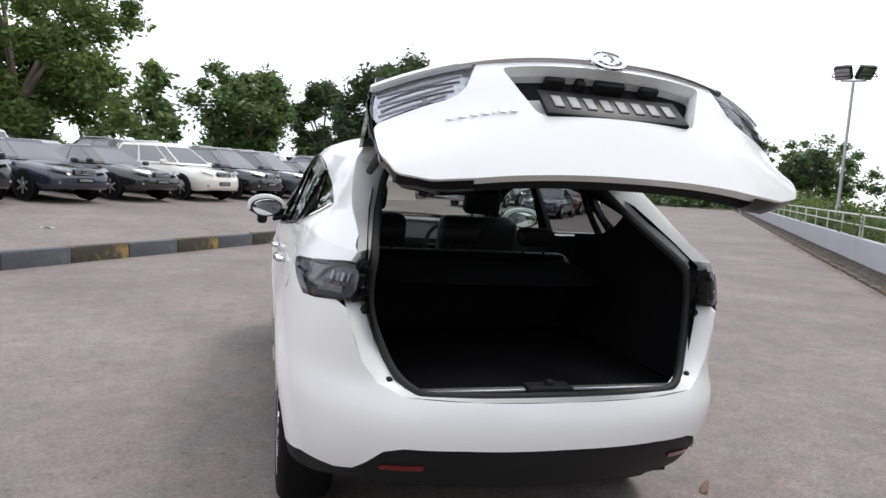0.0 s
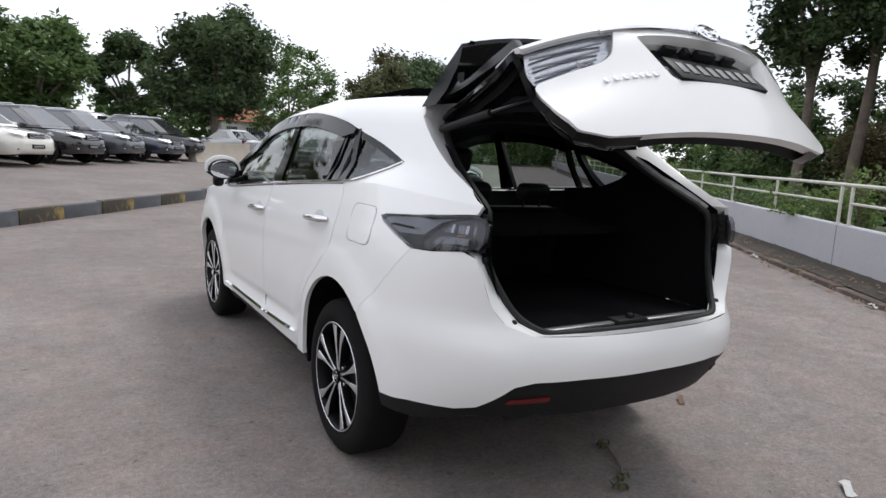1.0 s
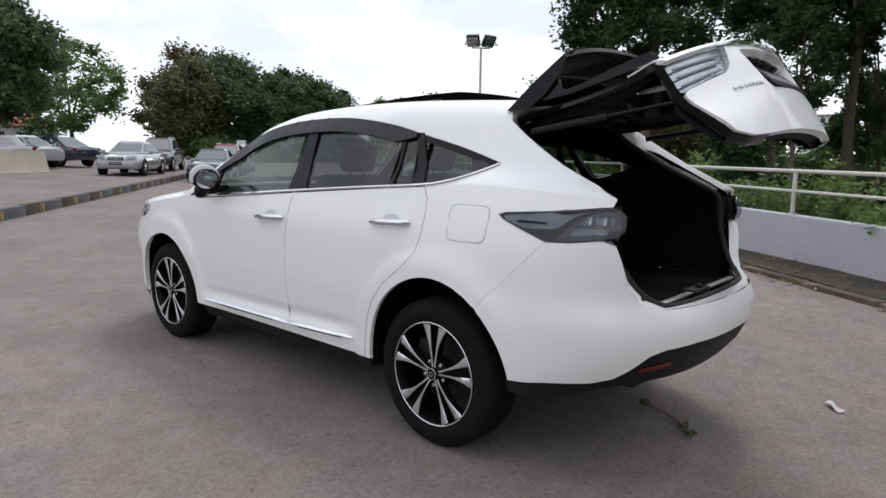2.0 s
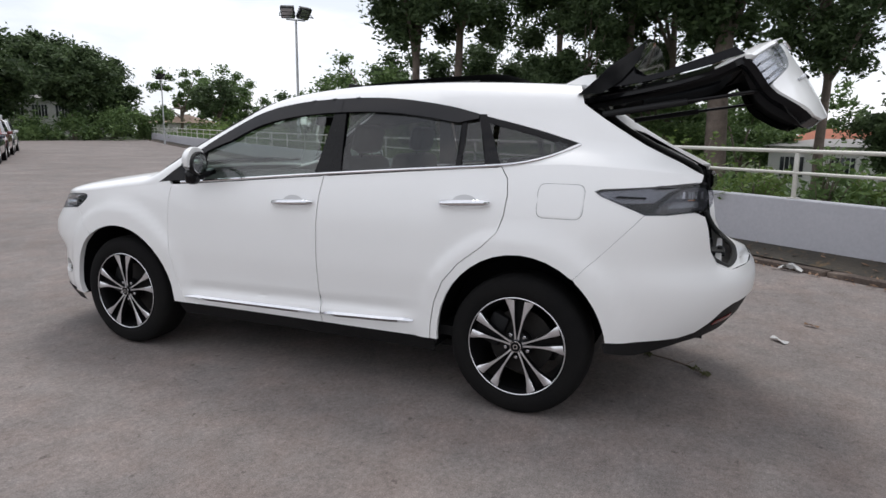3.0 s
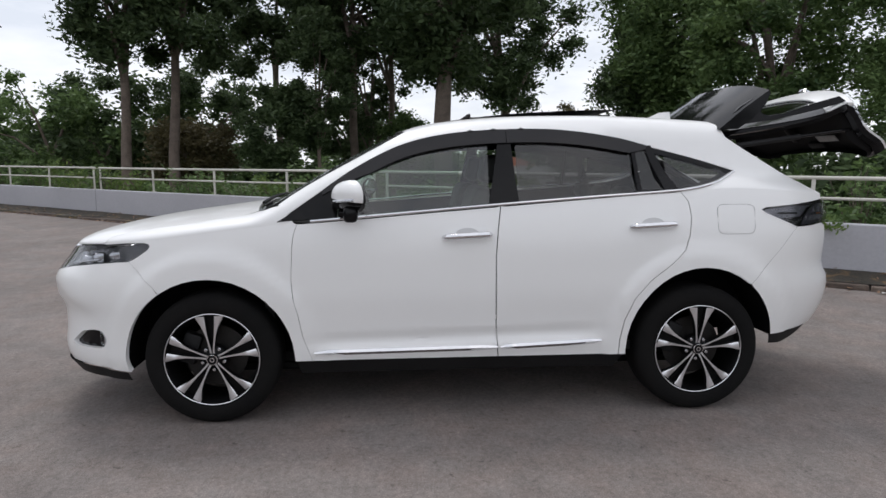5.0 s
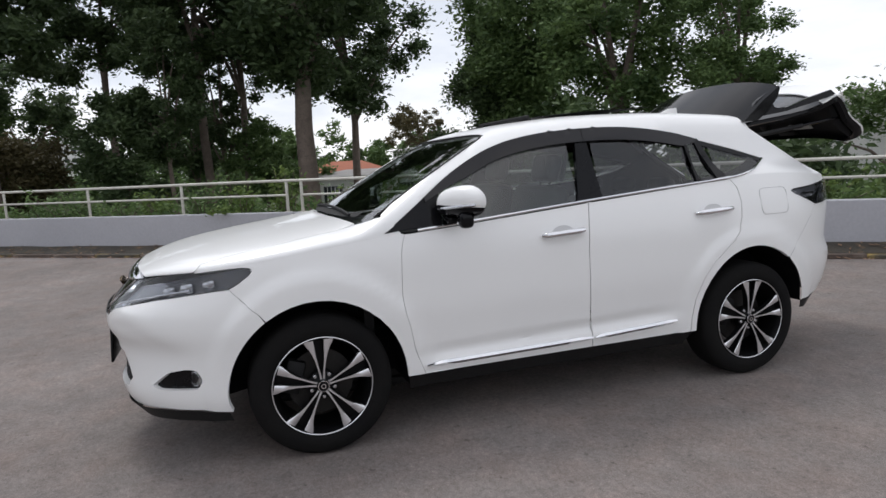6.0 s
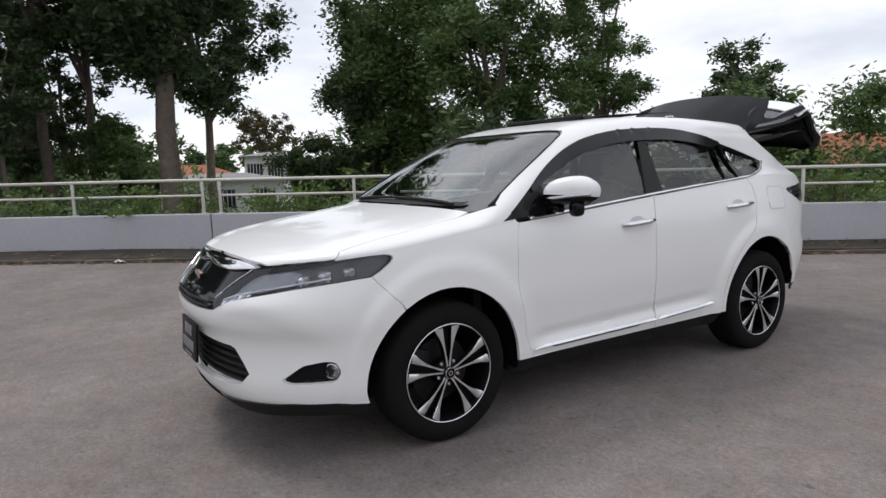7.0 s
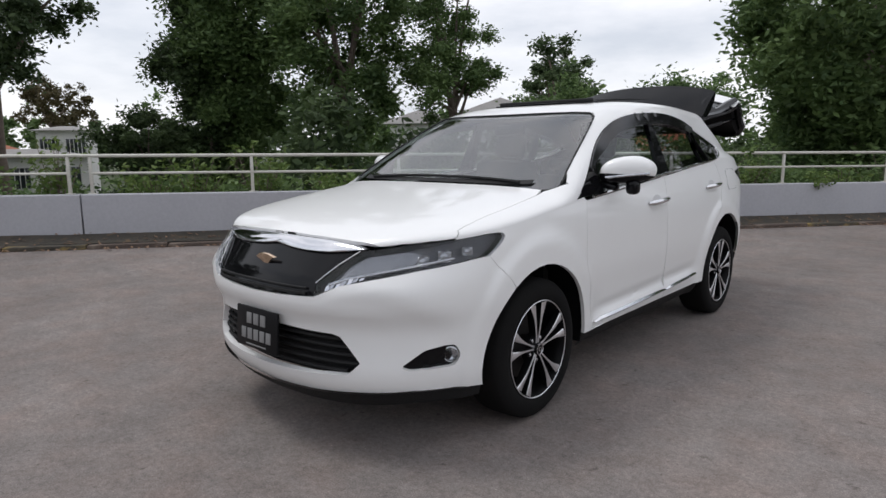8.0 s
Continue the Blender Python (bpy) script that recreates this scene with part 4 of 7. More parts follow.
def boot_surround():
    """White frame between the body's rear edge and the boot opening."""
    pairs = []
    for x, zo, xi, zi in ((0.0, BUMP_TOP, 0.0, 0.76), (0.30, BUMP_TOP, 0.27, 0.76), (0.53, BUMP_TOP, 0.44, 0.762), (0.61, 0.795, 0.52, 0.80), (0.66, 0.86, 0.565, 0.87), (0.70, 0.97, 0.615, 0.96), (0.725, 1.03, 0.63, 1.02)):
        pairs.append((lower(s_of_x(x, -1), zo), Vector((-xi, jamb_y(xi, zi), zi))))
    for y, z, xi, zi in ((-2.10, 1.058, 0.633, 1.06), (-2.12, 1.12, 0.631, 1.12), (-2.11, 1.175, 0.625, 1.18)):
        pairs.append((lower(s_at(y, z), z), Vector((-xi, jamb_y(xi, zi), zi))))
    for (y, z), (xi, zi) in zip(REAR_EDGE, ((0.614, 1.215), (0.594, 1.26), (0.563, 1.34), (0.520, 1.455), (0.492, 1.515))):
        pairs.append((upper(y, a_of_z(y, z)), Vector((-xi, jamb_y(xi, zi), zi))))
    for y, x, xi, zi in ((-1.515, 0.50, 0.46, 1.563), (-1.50, 0.30, 0.28, 1.565), (-1.50, 0.0, 0.0, 1.565)):
        pairs.append((upper(y, a_of_x(y, x)), Vector((-xi, jamb_y(xi, zi), zi))))
    bm = bmesh.new()
    for side in (1, -1):
        rows = []
        for o, q in pairs:
            back = 0.035 if 1.05 < o.z < 1.18 else 0.0
            o, q = Vector((o.x * side * (1 - back), o.y + back, o.z)), Vector((q.x * side, q.y, q.z))
            rows.append([bm.verts.new(v) for v in (o, o.lerp(q, 0.12) + Vector((0, -0.004, 0)), o.lerp(q, 0.8) + Vector((0, 0.004, 0)), q)])
        for a, c in zip(rows, rows[1:]):
            for k in range(3):
                bm.faces.new((a[k], a[k + 1], c[k + 1], c[k]))
    bmesh.ops.remove_doubles(bm, verts=bm.verts, dist=0.001)
    bmesh.ops.recalc_face_normals(bm, faces=bm.faces)
    return bm


part("boot_surround", boot_surround(), PEARL, car)
bm = bmesh.new()
tube(bm, [Vector((x, jamb_y(x, z) - 0.008, z)) for x, z in dense([tuple(p) for p in OPENING], 0.04)] + [Vector((OPENING[0][0], jamb_y(*OPENING[0]) - 0.008, OPENING[0][1]))], 0.016, 8)
part("boot_seal", bm, SEAL, car, "black rubber door seal")
for side in (-1, 1):
    for x, y, z in ((0.571, -2.196, 0.795), (0.648, -2.104, 1.017)):
        bm = bmesh.new()
        bmesh.ops.create_uvsphere(bm, u_segments=12, v_segments=8, radius=0.016, matrix=pose(side * x, y, z, 0, 0, 0) @ Matrix.Diagonal((1, 0.8, 1, 1)))
        part("rubber_stop", bm, BLACK_PLASTIC, car)
    # dark lamp backing between the lamp's end and the opening, with two bulb sockets
    bm = bmesh.new()
    rows = []
    for z in np.linspace(1.048, 1.182, 7):
        o = lower(s_at(-2.150, z), z, side) + Vector((-side * 0.012, 0.010, 0))
        q = Vector((side * 0.636, jamb_y(0.636, z) - 0.012, z))
        rows.append([bm.verts.new(v) for v in (o + Vector((0, 0.05, 0)), o, o.lerp(q, 0.25) + Vector((side * 0.004, -0.012, 0)), o.lerp(q, 0.6) + Vector((0, -0.016, 0)), q + Vector((0, -0.006, 0)), q + Vector((0, 0.03, 0)))])
    for a, c in zip(rows, rows[1:]):
        for k in range(5):
            bm.faces.new((a[k], a[k + 1], c[k + 1], c[k]))
    bm.faces.new(rows[0])
    bm.faces.new(rows[-1])
    bmesh.ops.recalc_face_normals(bm, faces=bm.faces)
    part("lamp_backing", bm, BLACK_PLASTIC, car)
    for z in (1.083, 1.147):
        o, q = lower(s_at(-2.150, z), z, side) + Vector((-side * 0.012, 0.010, 0)), Vector((side * 0.636, jamb_y(0.636, z) - 0.012, z))
        bm = bmesh.new()
        lathe(bm, [(0.020, 0.01), (0.020, -0.006), (0.015, -0.008), (0.012, 0.002), (0.0005, 0.003)], 20, Matrix.Translation(o.lerp(q, 0.6) + Vector((0, -0.014, 0))) @ pose(0, 0, 0, 0, 0, 90))
        part("lamp_socket", bm, TRIM_DARK, car)

# boot interior: floor, side trims, wheel boxes, sill plate, cover
bm = bmesh.new()
box(bm, (1.14, 0.95, 0.03), pose(0, -1.70, 0.735), 0.008)
part("boot_floor", bm, CARPET, car, "black carpeted boot floor")
bm = bmesh.new()
box(bm, (0.40, 0.032, 0.012), pose(-0.29, -2.215, 0.762), 0.005)
box(bm, (0.40, 0.032, 0.012), pose(0.29, -2.215, 0.762), 0.005)
part("sill_plate", bm, ALLOY, car, "brushed metal sill plates")
bm = bmesh.new()
box(bm, (0.17, 0.075, 0.03), pose(0, -2.21, 0.762), 0.01)
box(bm, (0.03, 0.03, 0.035), pose(0, -2.22, 0.778), 0.008)
part("striker", bm, BLACK_PLASTIC, car)
for side in (-1, 1):
    bm = bmesh.new()
    sheet([(-2.17, 0.75), (-2.10, 1.20), (-1.72, 1.41), (-1.62, 1.44), (-1.60, 1.36), (-1.50, 1.305), (-1.35, 1.255), (-1.05, 1.23), (-1.05, 0.75)], lambda y, z: Vector((side * (smooth_interp(z, [(0.75, 0.575), (1.0, 0.632), (1.2, 0.645), (1.47, 0.555), (1.55, 0.50)]) - 0.05 * max(0, 1 - ((y + 1.38) / 0.4) ** 2) * max(0, 1.1 - z)), y, z)), 0.08, bm=bm, flange=0.0, inward=(side * 5, -1.6, 1))
    part("boot_trim", bm, CARPET, car)
bm = bmesh.new()
rows = []
for k in range(9):
    x = -0.55 + 1.1 * k / 8
    bow = 0.07 * (1 - (x / 0.55) ** 2)
    rows.append([bm.verts.new((x, y, z)) for y, z in ((-1.06, 1.09), (-1.40, 1.075), (-1.62 - bow, 1.06), (-1.65 - bow, 1.045), (-1.62 - bow, 1.035), (-1.06, 1.06))])
for a, c in zip(rows, rows[1:]):
    for k in range(5):
        bm.faces.new((a[k], a[k + 1], c[k + 1], c[k]))
bmesh.ops.recalc_face_normals(bm, faces=bm.faces)
box(bm, (0.14, 0.05, 0.022), pose(0, -1.70, 1.055), 0.01)
tube(bm, [(-0.56, -1.08, 1.08), (0.56, -1.08, 1.08)], 0.035, 12)
part("luggage_cover", bm, CARPET, car, "black roller luggage cover")
bm = bmesh.new()
for side in (-1, 1):
    sheet([(0.28, 0.62), (0.30, 1.0), (-1.49, 1.0), (-1.49, 0.54), (-1.0, 0.54), (-0.3, 0.54), (0.1, 0.54)], lambda y, a: upper(y, a, side) - Vector((0, 0, 0.04)), 0.1, stretch=(1, 0.9), bm=bm, flange=0, inward=(0, -0.6, 3))
part("headliner", bm, TRIM_DARK, car)
for side in (-1, 1):
    bm = bmesh.new()
    sheet(yz([(0.85, 0.34), (0.85, 1.07), (-0.2, 1.15), (-1.1, 1.22), (-1.1, 0.9), (-0.9, 0.6), (-0.9, 0.34)]), lambda s, z: lower(s, z, side) * 1.0 - Vector((side * 0.07, 0, 0)), 0.1, bm=bm, flange=0, inward=(side * 5, 0, 0.8))
    part("door_trim", bm, TRIM_DARK, car)
bm = bmesh.new()
box(bm, (1.60, 1.90, 0.05), pose(0, -0.10, 0.36))
box(bm, (1.10, 3.3, 0.06), pose(0, 0.0, 0.27))
box(bm, (1.5, 0.05, 0.7), pose(0, 1.05, 0.72))
box(bm, (1.08, 0.62, 0.30), pose(0, -1.86, 0.56))
box(bm, (1.10, 3.1, 0.05), pose(0, 0.10, 0.205), 0.02)
box(bm, (1.36, 1.60, 0.05), pose(0, 0.0, 0.225), 0.02)
part("floor_pan", bm, BLACK_PLASTIC, car)
for y0 in (AXLE, -AXLE):
    for side in (-1, 1):
        bm = bmesh.new()
        rows = []
        for k in range(17):
            a = radians(-8 + (196 if y0 > 0 else 180) * k / 16)
            y, z = y0 + 0.450 * math.cos(a), 0.35 + 0.468 * math.sin(a)
            edge = abs(lower(s_at(y, z), z).x) - 0.022
            rows.append([bm.verts.new(v) for v in ((side * edge, y, z), (side * 0.58, y, z), (side * 0.56, y0 + 0.5 * (y - y0), 0.35 + 0.5 * (z - 0.35)), (side * 0.555, y0, 0.33))])
        for a, c in zip(rows, rows[1:]):
            for k in range(3):
                bm.faces.new((a[k], a[k + 1], c[k + 1], c[k]))
        part("wheel_well", bm, CARPET, car)


def seat(x, y, width, tilt=14):
    s = new("seat")
    s.parent = car
    s.matrix_local = pose(x, y, 0.40)
    bm = bmesh.new()
    box(bm, (width, 0.50, 0.22), pose(0, 0.05, 0.20, 6), 0.06, 3)
    part("cushion", bm, SEAT_CLOTH, s)
    bm = bmesh.new()
    box(bm, (width, 0.15, 0.62 if width < 0.8 else 0.50), pose(0, -0.30, 0.55 if width < 0.8 else 0.47, tilt), 0.06, 3)
    part("backrest", bm, SEAT_CLOTH, s)
    n = 1 if width < 0.8 else 3
    for k in range(n):
        bm = bmesh.new()
        hx = 0 if n == 1 else (-0.42, 0, 0.42)[k]
        hz = 0.955 if n == 1 else 0.80
        box(bm, (0.25, 0.10, 0.17) if n == 1 else (0.22, 0.09, 0.10), pose(hx, -0.41, hz, tilt), 0.04, 3)
        for d in (-0.06, 0.06):
            tube(bm, [(hx + d, -0.39, hz - 0.15), (hx + d, -0.405, hz - 0.035)], 0.007, 6)
        part("headrest", bm, SEAT_CLOTH, s)
    return s


seat(-0.38, 0.20, 0.54)
seat(0.38, 0.20, 0.54)
seat(0.0, -0.62, 1.30, 20)

bm = bmesh.new()
poly = [(1.10, 1.12), (0.78, 1.10), (0.60, 1.03), (0.56, 0.93), (0.62, 0.70), (1.05, 0.60)]
rows = [[bm.verts.new((x, y, z - 0.06 * abs(x) ** 2)) for y, z in poly] for x in np.linspace(-0.76, 0.76, 11)]
for a, c in zip(rows, rows[1:]):
    for k in range(len(poly) - 1):
        bm.faces.new((a[k], a[k + 1], c[k + 1], c[k]))
bmesh.ops.recalc_face_normals(bm, faces=bm.faces)
part("dashboard", bm, TRIM_DARK, car)
bm = bmesh.new()
ring = [Vector((0.19 * math.cos(a), 0.19 * math.sin(a), 0)) for a in np.linspace(0, 2 * math.pi, 33)]
m = pose(0.38, 0.50, 0.98, 66)
tube(bm, [m @ p for p in ring], 0.016, 10, cap=False)
tube(bm, [m @ Vector((-0.18, 0, 0)), m @ Vector((0.18, 0, 0))], 0.018, 8)
tube(bm, [m @ Vector((0, 0, 0)), m @ Vector((0, -0.18, 0))], 0.018, 8)
box(bm, (0.15, 0.13, 0.06), m, 0.02)
tube(bm, [m @ Vector((0, 0, -0.02)), m @ Vector((0, 0, -0.30))], 0.03, 10)
part("steering_wheel", bm, TRIM_DARK, car)
bm = bmesh.new()
box(bm, (0.25, 0.04, 0.065), pose(0, 0.33, 1.47, 10), 0.02)
part("rear_view_mirror", bm, TRIM_DARK, car)

# ---- nose


def nose_bumper(side, bm):
    poly = [(S_NOSE, 0.717), (s_of_x(0.2, 1), 0.722), (s_of_x(0.33, 1), 0.728), (s_of_x(0.386, 1), 0.731), (s_of_x(0.50, 1), 0.785), (s_of_x(0.61, 1), 0.811), (s_of_x(0.75, 1), 0.846)]
    poly += yz([(1.92, 0.865), (1.80, 0.878)] + SEAM_F)
    poly += yz(arch(1.337, 0.34, 0.442, 0.452, 56, 3)) + yz([(1.760, 0.290), (1.90, 0.308)])
    poly += [(s_of_x(0.75, 1), 0.317), (s_of_x(0.56, 1), 0.304), (s_of_x(0.32, 1), 0.282), (S_NOSE, 0.265)]
    poly += [(S_NOSE, 0.360), (s_of_x(0.35, 1), 0.371), (s_of_x(0.515, 1), 0.386), (s_of_x(0.567, 1), 0.441), (s_of_x(0.475, 1), 0.552), (s_of_x(0.44, 1), 0.563), (S_NOSE, 0.572)]
    return sheet(poly, lambda s, z: lower(s, z, side), 0.03, holes=[FOG], bm=bm, flange=0.03)


FOG = rounded(yz([(2.122, 0.428), (2.044, 0.497), (1.955, 0.514), (1.908, 0.508), (1.882, 0.457), (1.908, 0.413), (2.090, 0.411)]), 0.02)
bm = bmesh.new()
for side in (-1, 1):
    nose_bumper(side, bm)
bmesh.ops.remove_doubles(bm, verts=bm.verts, dist=0.0025)
part("front_bumper", bm, PEARL, car)
bm = bmesh.new()
for side in (-1, 1):
    sheet([(S_NOSE, 0.263), (s_of_x(0.32, 1), 0.280), (s_of_x(0.56, 1), 0.302), (s_of_x(0.75, 1), 0.315)] + yz([(1.90, 0.306), (1.760, 0.288), (1.745, 0.24)]) + [(s_of_x(0.75, 1), 0.25), (s_of_x(0.5, 1), 0.225), (S_NOSE, 0.20)], lambda s, z: lower(s, z, side) + Vector((0, 0.015, 0)), 0.06, bm=bm, flange=0)
part("front_lip", bm, BLACK_PLASTIC, car)
for side in (-1, 1):
    lamp = new("fog_lamp")
    lamp.parent = car
    part("bezel", sheet([tuple(p) for p in FOG], lambda s, z: lower(s, z, side), 0.03, flange=0, offset=-0.025), BLACK_GLOSS, lamp)
    c = lower(s_at(1.932, 0.462), 0.462, side)
    n = Vector((side * 0.70, 0.714, 0))
    m = Matrix.Translation(c - n * 0.012) @ n.to_track_quat("X", "Z").to_matrix().to_4x4()
    bm = bmesh.new()
    lathe(bm, [(0.036, -0.03), (0.036, -0.006), (0.031, -0.004), (0.028, -0.014), (0.0005, -0.022)], 24, m)
    part("reflector", bm, LAMP_SILVER, lamp)
    bm = bmesh.new()
    lathe(bm, [(0.031, -0.006), (0.024, -0.001), (0.0005, 0.003)], 24, m)
    part("lens", bm, GLASS_LAMP, lamp, shadow=False)

# upper grille of dark glossy slabs with a chrome wing along the hood's edge
def grille_face(side, bm):
    poly = [(S_NOSE, 0.721), (s_of_x(0.2, 1), 0.726), (s_of_x(0.33, 1), 0.731), (s_of_x(0.380, 1), 0.735), (s_of_x(0.380, 1), 0.79), (s_of_x(0.445, 1), 0.861), (s_of_x(0.512, 1), 0.920), (s_of_x(0.42, 1), 0.938), (s_of_x(0.2, 1), 0.952), (S_NOSE, 0.958)]
    return sheet(poly, lambda s, z: lower(s, z, side), 0.04, bm=bm, flange=0, offset=-0.008)


bm = bmesh.new()
for side in (-1, 1):
    grille_face(side, bm)
bmesh.ops.remove_doubles(bm, verts=bm.verts, dist=0.0025)
grille = part("upper_grille", bm, BLACK_GLOSS, car, "gloss black grille panel")
for k, z in enumerate((0.742, 0.764)):
    bm = bmesh.new()
    xs = [x for x in np.linspace(-0.34, 0.34, 17)]
    tube(bm, [lower(s_of_x(x, 1), z, 1 if x > 0 else -1) + Vector((0, -0.002, 0)) for x in xs], 0.006, 6)
    part("grille_bar", bm, BLACK_PLASTIC, grille)
WING_TOP = [(0.0, 0.963), (0.2, 0.959), (0.36, 0.954), (0.46, 0.944), (0.53, 0.929)]
WING_LOW = [(0.0, 0.926), (0.15, 0.912), (0.33, 0.908), (0.45, 0.918), (0.53, 0.927)]
bm = bmesh.new()
rows = []
for x in np.linspace(-0.53, 0.53, 61).tolist():
    zt, zb = smooth_interp(abs(x), WING_TOP), smooth_interp(abs(x), WING_LOW)
    row = []
    for t, out in ((0.0, -0.02), (0.0, 0.003), (0.15, 0.008), (0.5, 0.010), (0.85, 0.008), (1.0, 0.003), (1.0, -0.02)):
        z = zt + (zb - zt) * t
        row.append(bm.verts.new(lower(s_of_x(x, 1), z, 1 if x > 0 else -1) + Vector((0, out, 0))))
    rows.append(row)
for q, r in zip(rows, rows[1:]):
    for k in range(6):
        bm.faces.new((q[k], q[k + 1], r[k + 1], r[k]))
bmesh.ops.recalc_face_normals(bm, faces=bm.faces)
part("grille_wing", bm, CHROME, car, "chrome wing along the hood edge")
# bird-shaped badge, kept as a plain shape
bm = bmesh.new()
prism(bm, [(-0.078, 0.012), (-0.045, 0.030), (-0.01, 0.034), (0.03, 0.030), (0.078, 0.020), (0.045, 0.008), (0.02, -0.004), (0.01, -0.030), (-0.012, -0.012), (-0.045, -0.004)], 0.012, Matrix.Translation(lower(S_NOSE, 0.848) + Vector((0, -0.006, 0))) @ pose(0, 0, 0, 90, 0, 180) @ pose(0, 0, 0, 10), 0.003)
part("badge", bm, EMBLEM, car, "plain bronze-coloured badge")

low_grille = new("lower_grille")
low_grille.parent = car
bm = bmesh.new()
for side in (-1, 1):
    sheet([(S_NOSE, 0.35), (s_of_x(0.41, 1), 0.366), (s_of_x(0.56, 1), 0.395), (s_of_x(0.61, 1), 0.448), (s_of_x(0.49, 1), 0.575), (S_NOSE, 0.59)], lambda s, z: lower(s, z, side) - Vector((0, 0.07, 0)), 0.06, bm=bm, flange=0)
part("grille_back", bm, BLACK_PLASTIC, low_grille)
for z, half in ((0.395, 0.49), (0.43, 0.56), (0.465, 0.55), (0.50, 0.52), (0.535, 0.49)):
    bm = bmesh.new()
    tube(bm, [lower(s_of_x(x, 1), z, 1 if x > 0 else -1) - Vector((0, 0.035, 0)) for x in np.linspace(-half, half, 19)], 0.010, 6)
    part("grille_bar", bm, BLACK_PLASTIC, low_grille)
plate = new("number_plate")
plate.parent = car
plate.matrix_local = pose(0, 2.362, 0.527, 86, 0, 180)
bm = bmesh.new()
box(bm, (0.33, 0.195, 0.014), Matrix(), 0.004)
part("plate", bm, PLATE_BLACK, plate)
for x, y, w in ((-0.055, 0.045, 0.04), (0.0, 0.045, 0.04), (0.055, 0.045, 0.04), (-0.10, -0.030, 0.036), (-0.05, -0.030, 0.036), (0.0, -0.030, 0.036), (0.05, -0.030, 0.036), (0.10, -0.030, 0.036)):
    bm = bmesh.new()
    box(bm, (w, 0.052, 0.004), pose(x, y, 0.009), 0.001)
    part("character_bar", bm, PLATE_GREY, plate)
bm = bmesh.new()
box(bm, (0.16, 0.006, 0.003), pose(0, -0.080, 0.008))
part("character_bar", bm, PLATE_GREY, plate)

# headlamps
HEAD_LOW = [("x", 0.388, 0.735), ("x", 0.50, 0.789), ("x", 0.61, 0.815), ("x", 0.75, 0.850), ("y", 1.92, 0.869), ("y", 1.80, 0.882), ("y", 1.737, 0.886), ("y", 1.685, 0.911), ("y", 1.638, 0.944), ("y", 1.625, 0.960), ("y", 1.632, 0.972)]
HEAD_TOP = [("y", 1.66, 0.978), ("y", 1.72, 0.977), ("y", 1.79, 0.972), ("y", 1.875, 0.9645), ("y", 1.92, 0.962), ("x", 0.76, 0.957), ("x", 0.69, 0.946), ("x", 0.64, 0.938), ("x", 0.57, 0.926), ("x", 0.52, 0.920), ("x", 0.448, 0.866), ("x", 0.390, 0.795)]
HEAD_S = [(s_of_x(q, 1) if k == "x" else s_at(q, z), z) for k, q, z in HEAD_LOW + HEAD_TOP]


for side in (-1, 1):
    lamp = new("headlight")
    lamp.parent = car
    part("housing", sheet(HEAD_S, lambda s, z: lower(s, z, side), 0.04, flange=0.0, offset=-0.055), LAMP_GREY, lamp)
    inner = [(s_of_x(0.455, 1), 0.800), (s_of_x(0.52, 1), 0.822), (s_of_x(0.62, 1), 0.846), (s_of_x(0.72, 1), 0.868), (s_of_x(0.745, 1), 0.915), (s_of_x(0.70, 1), 0.932), (s_of_x(0.62, 1), 0.920), (s_of_x(0.54, 1), 0.908), (s_of_x(0.48, 1), 0.870)]
    part("inner_panel", sheet(rounded(inner, 0.012), lambda s, z: lower(s, z, side), 0.03, flange=0.008, offset=-0.030), LAMP_PALE, lamp, "pale silver inner panel")
    for k in range(7):
        s0, z0 = s_of_x(0.425 + 0.022 * k, 1), 0.762 + 0.0085 * k
        facet = [(s0, z0), (s0 - 0.018, z0 + 0.006), (s0 - 0.020, z0 + 0.030), (s0 - 0.002, z0 + 0.024)]
        part("facet", sheet(facet, lambda s, z: lower(s, z, side), 0.02, flange=0.006, offset=-0.016 + 0.004 * (k % 2)), (CHROME, LAMP_SILVER)[k % 2], lamp)
    part("lens", sheet(HEAD_S, lambda s, z: lower(s, z, side), 0.04, flange=0.05, offset=0.001), GLASS_LAMP, lamp, "clear headlamp lens", shadow=False)
    for y, z, r in ((2.04, 0.878, 0.023), (1.96, 0.894, 0.026), (1.86, 0.910, 0.020)):
        c = lower(s_at(y, z), z, side)
        d = Vector((side * 0.35, 0.93, 0)).normalized()
        m = Matrix.Translation(c - d * 0.052) @ d.to_track_quat("X", "Z").to_matrix().to_4x4()
        bm = bmesh.new()
        box(bm, (0.03, r * 2.4, r * 1.9), m, 0.006)
        lathe(bm, [(r, 0.01), (r, 0.022), (r * 0.8, 0.02), (r * 0.5, 0.034), (0.0005, 0.038)], 20, m)
        part("projector", bm, LAMP_SILVER, lamp)
    bm = bmesh.new()
    lo = [(s_of_x(0.44, 1), 0.772), (s_of_x(0.51, 1), 0.800), (s_of_x(0.63, 1), 0.828), (s_of_x(0.75, 1), 0.856), (s_at(1.92, 0.875), 0.875)]
    tube(bm, [lower(s, z + 0.012, side) - Vector((side * 0.005, 0.012, 0)) for s, z in lo], 0.006, 8)
    part("light_strip", bm, LAMP_SILVER, lamp)
for side in (-1, 1):
    bm = bmesh.new()
    tube(bm, [lower(s_of_x(x, 1), z, side) + Vector((0, 0.006, 0)) for x, z in ((0.386, 0.790), (0.42, 0.832), (0.447, 0.864), (0.48, 0.893), (0.515, 0.921))], 0.0035, 8)
    part("lamp_strip", bm, CHROME, car)

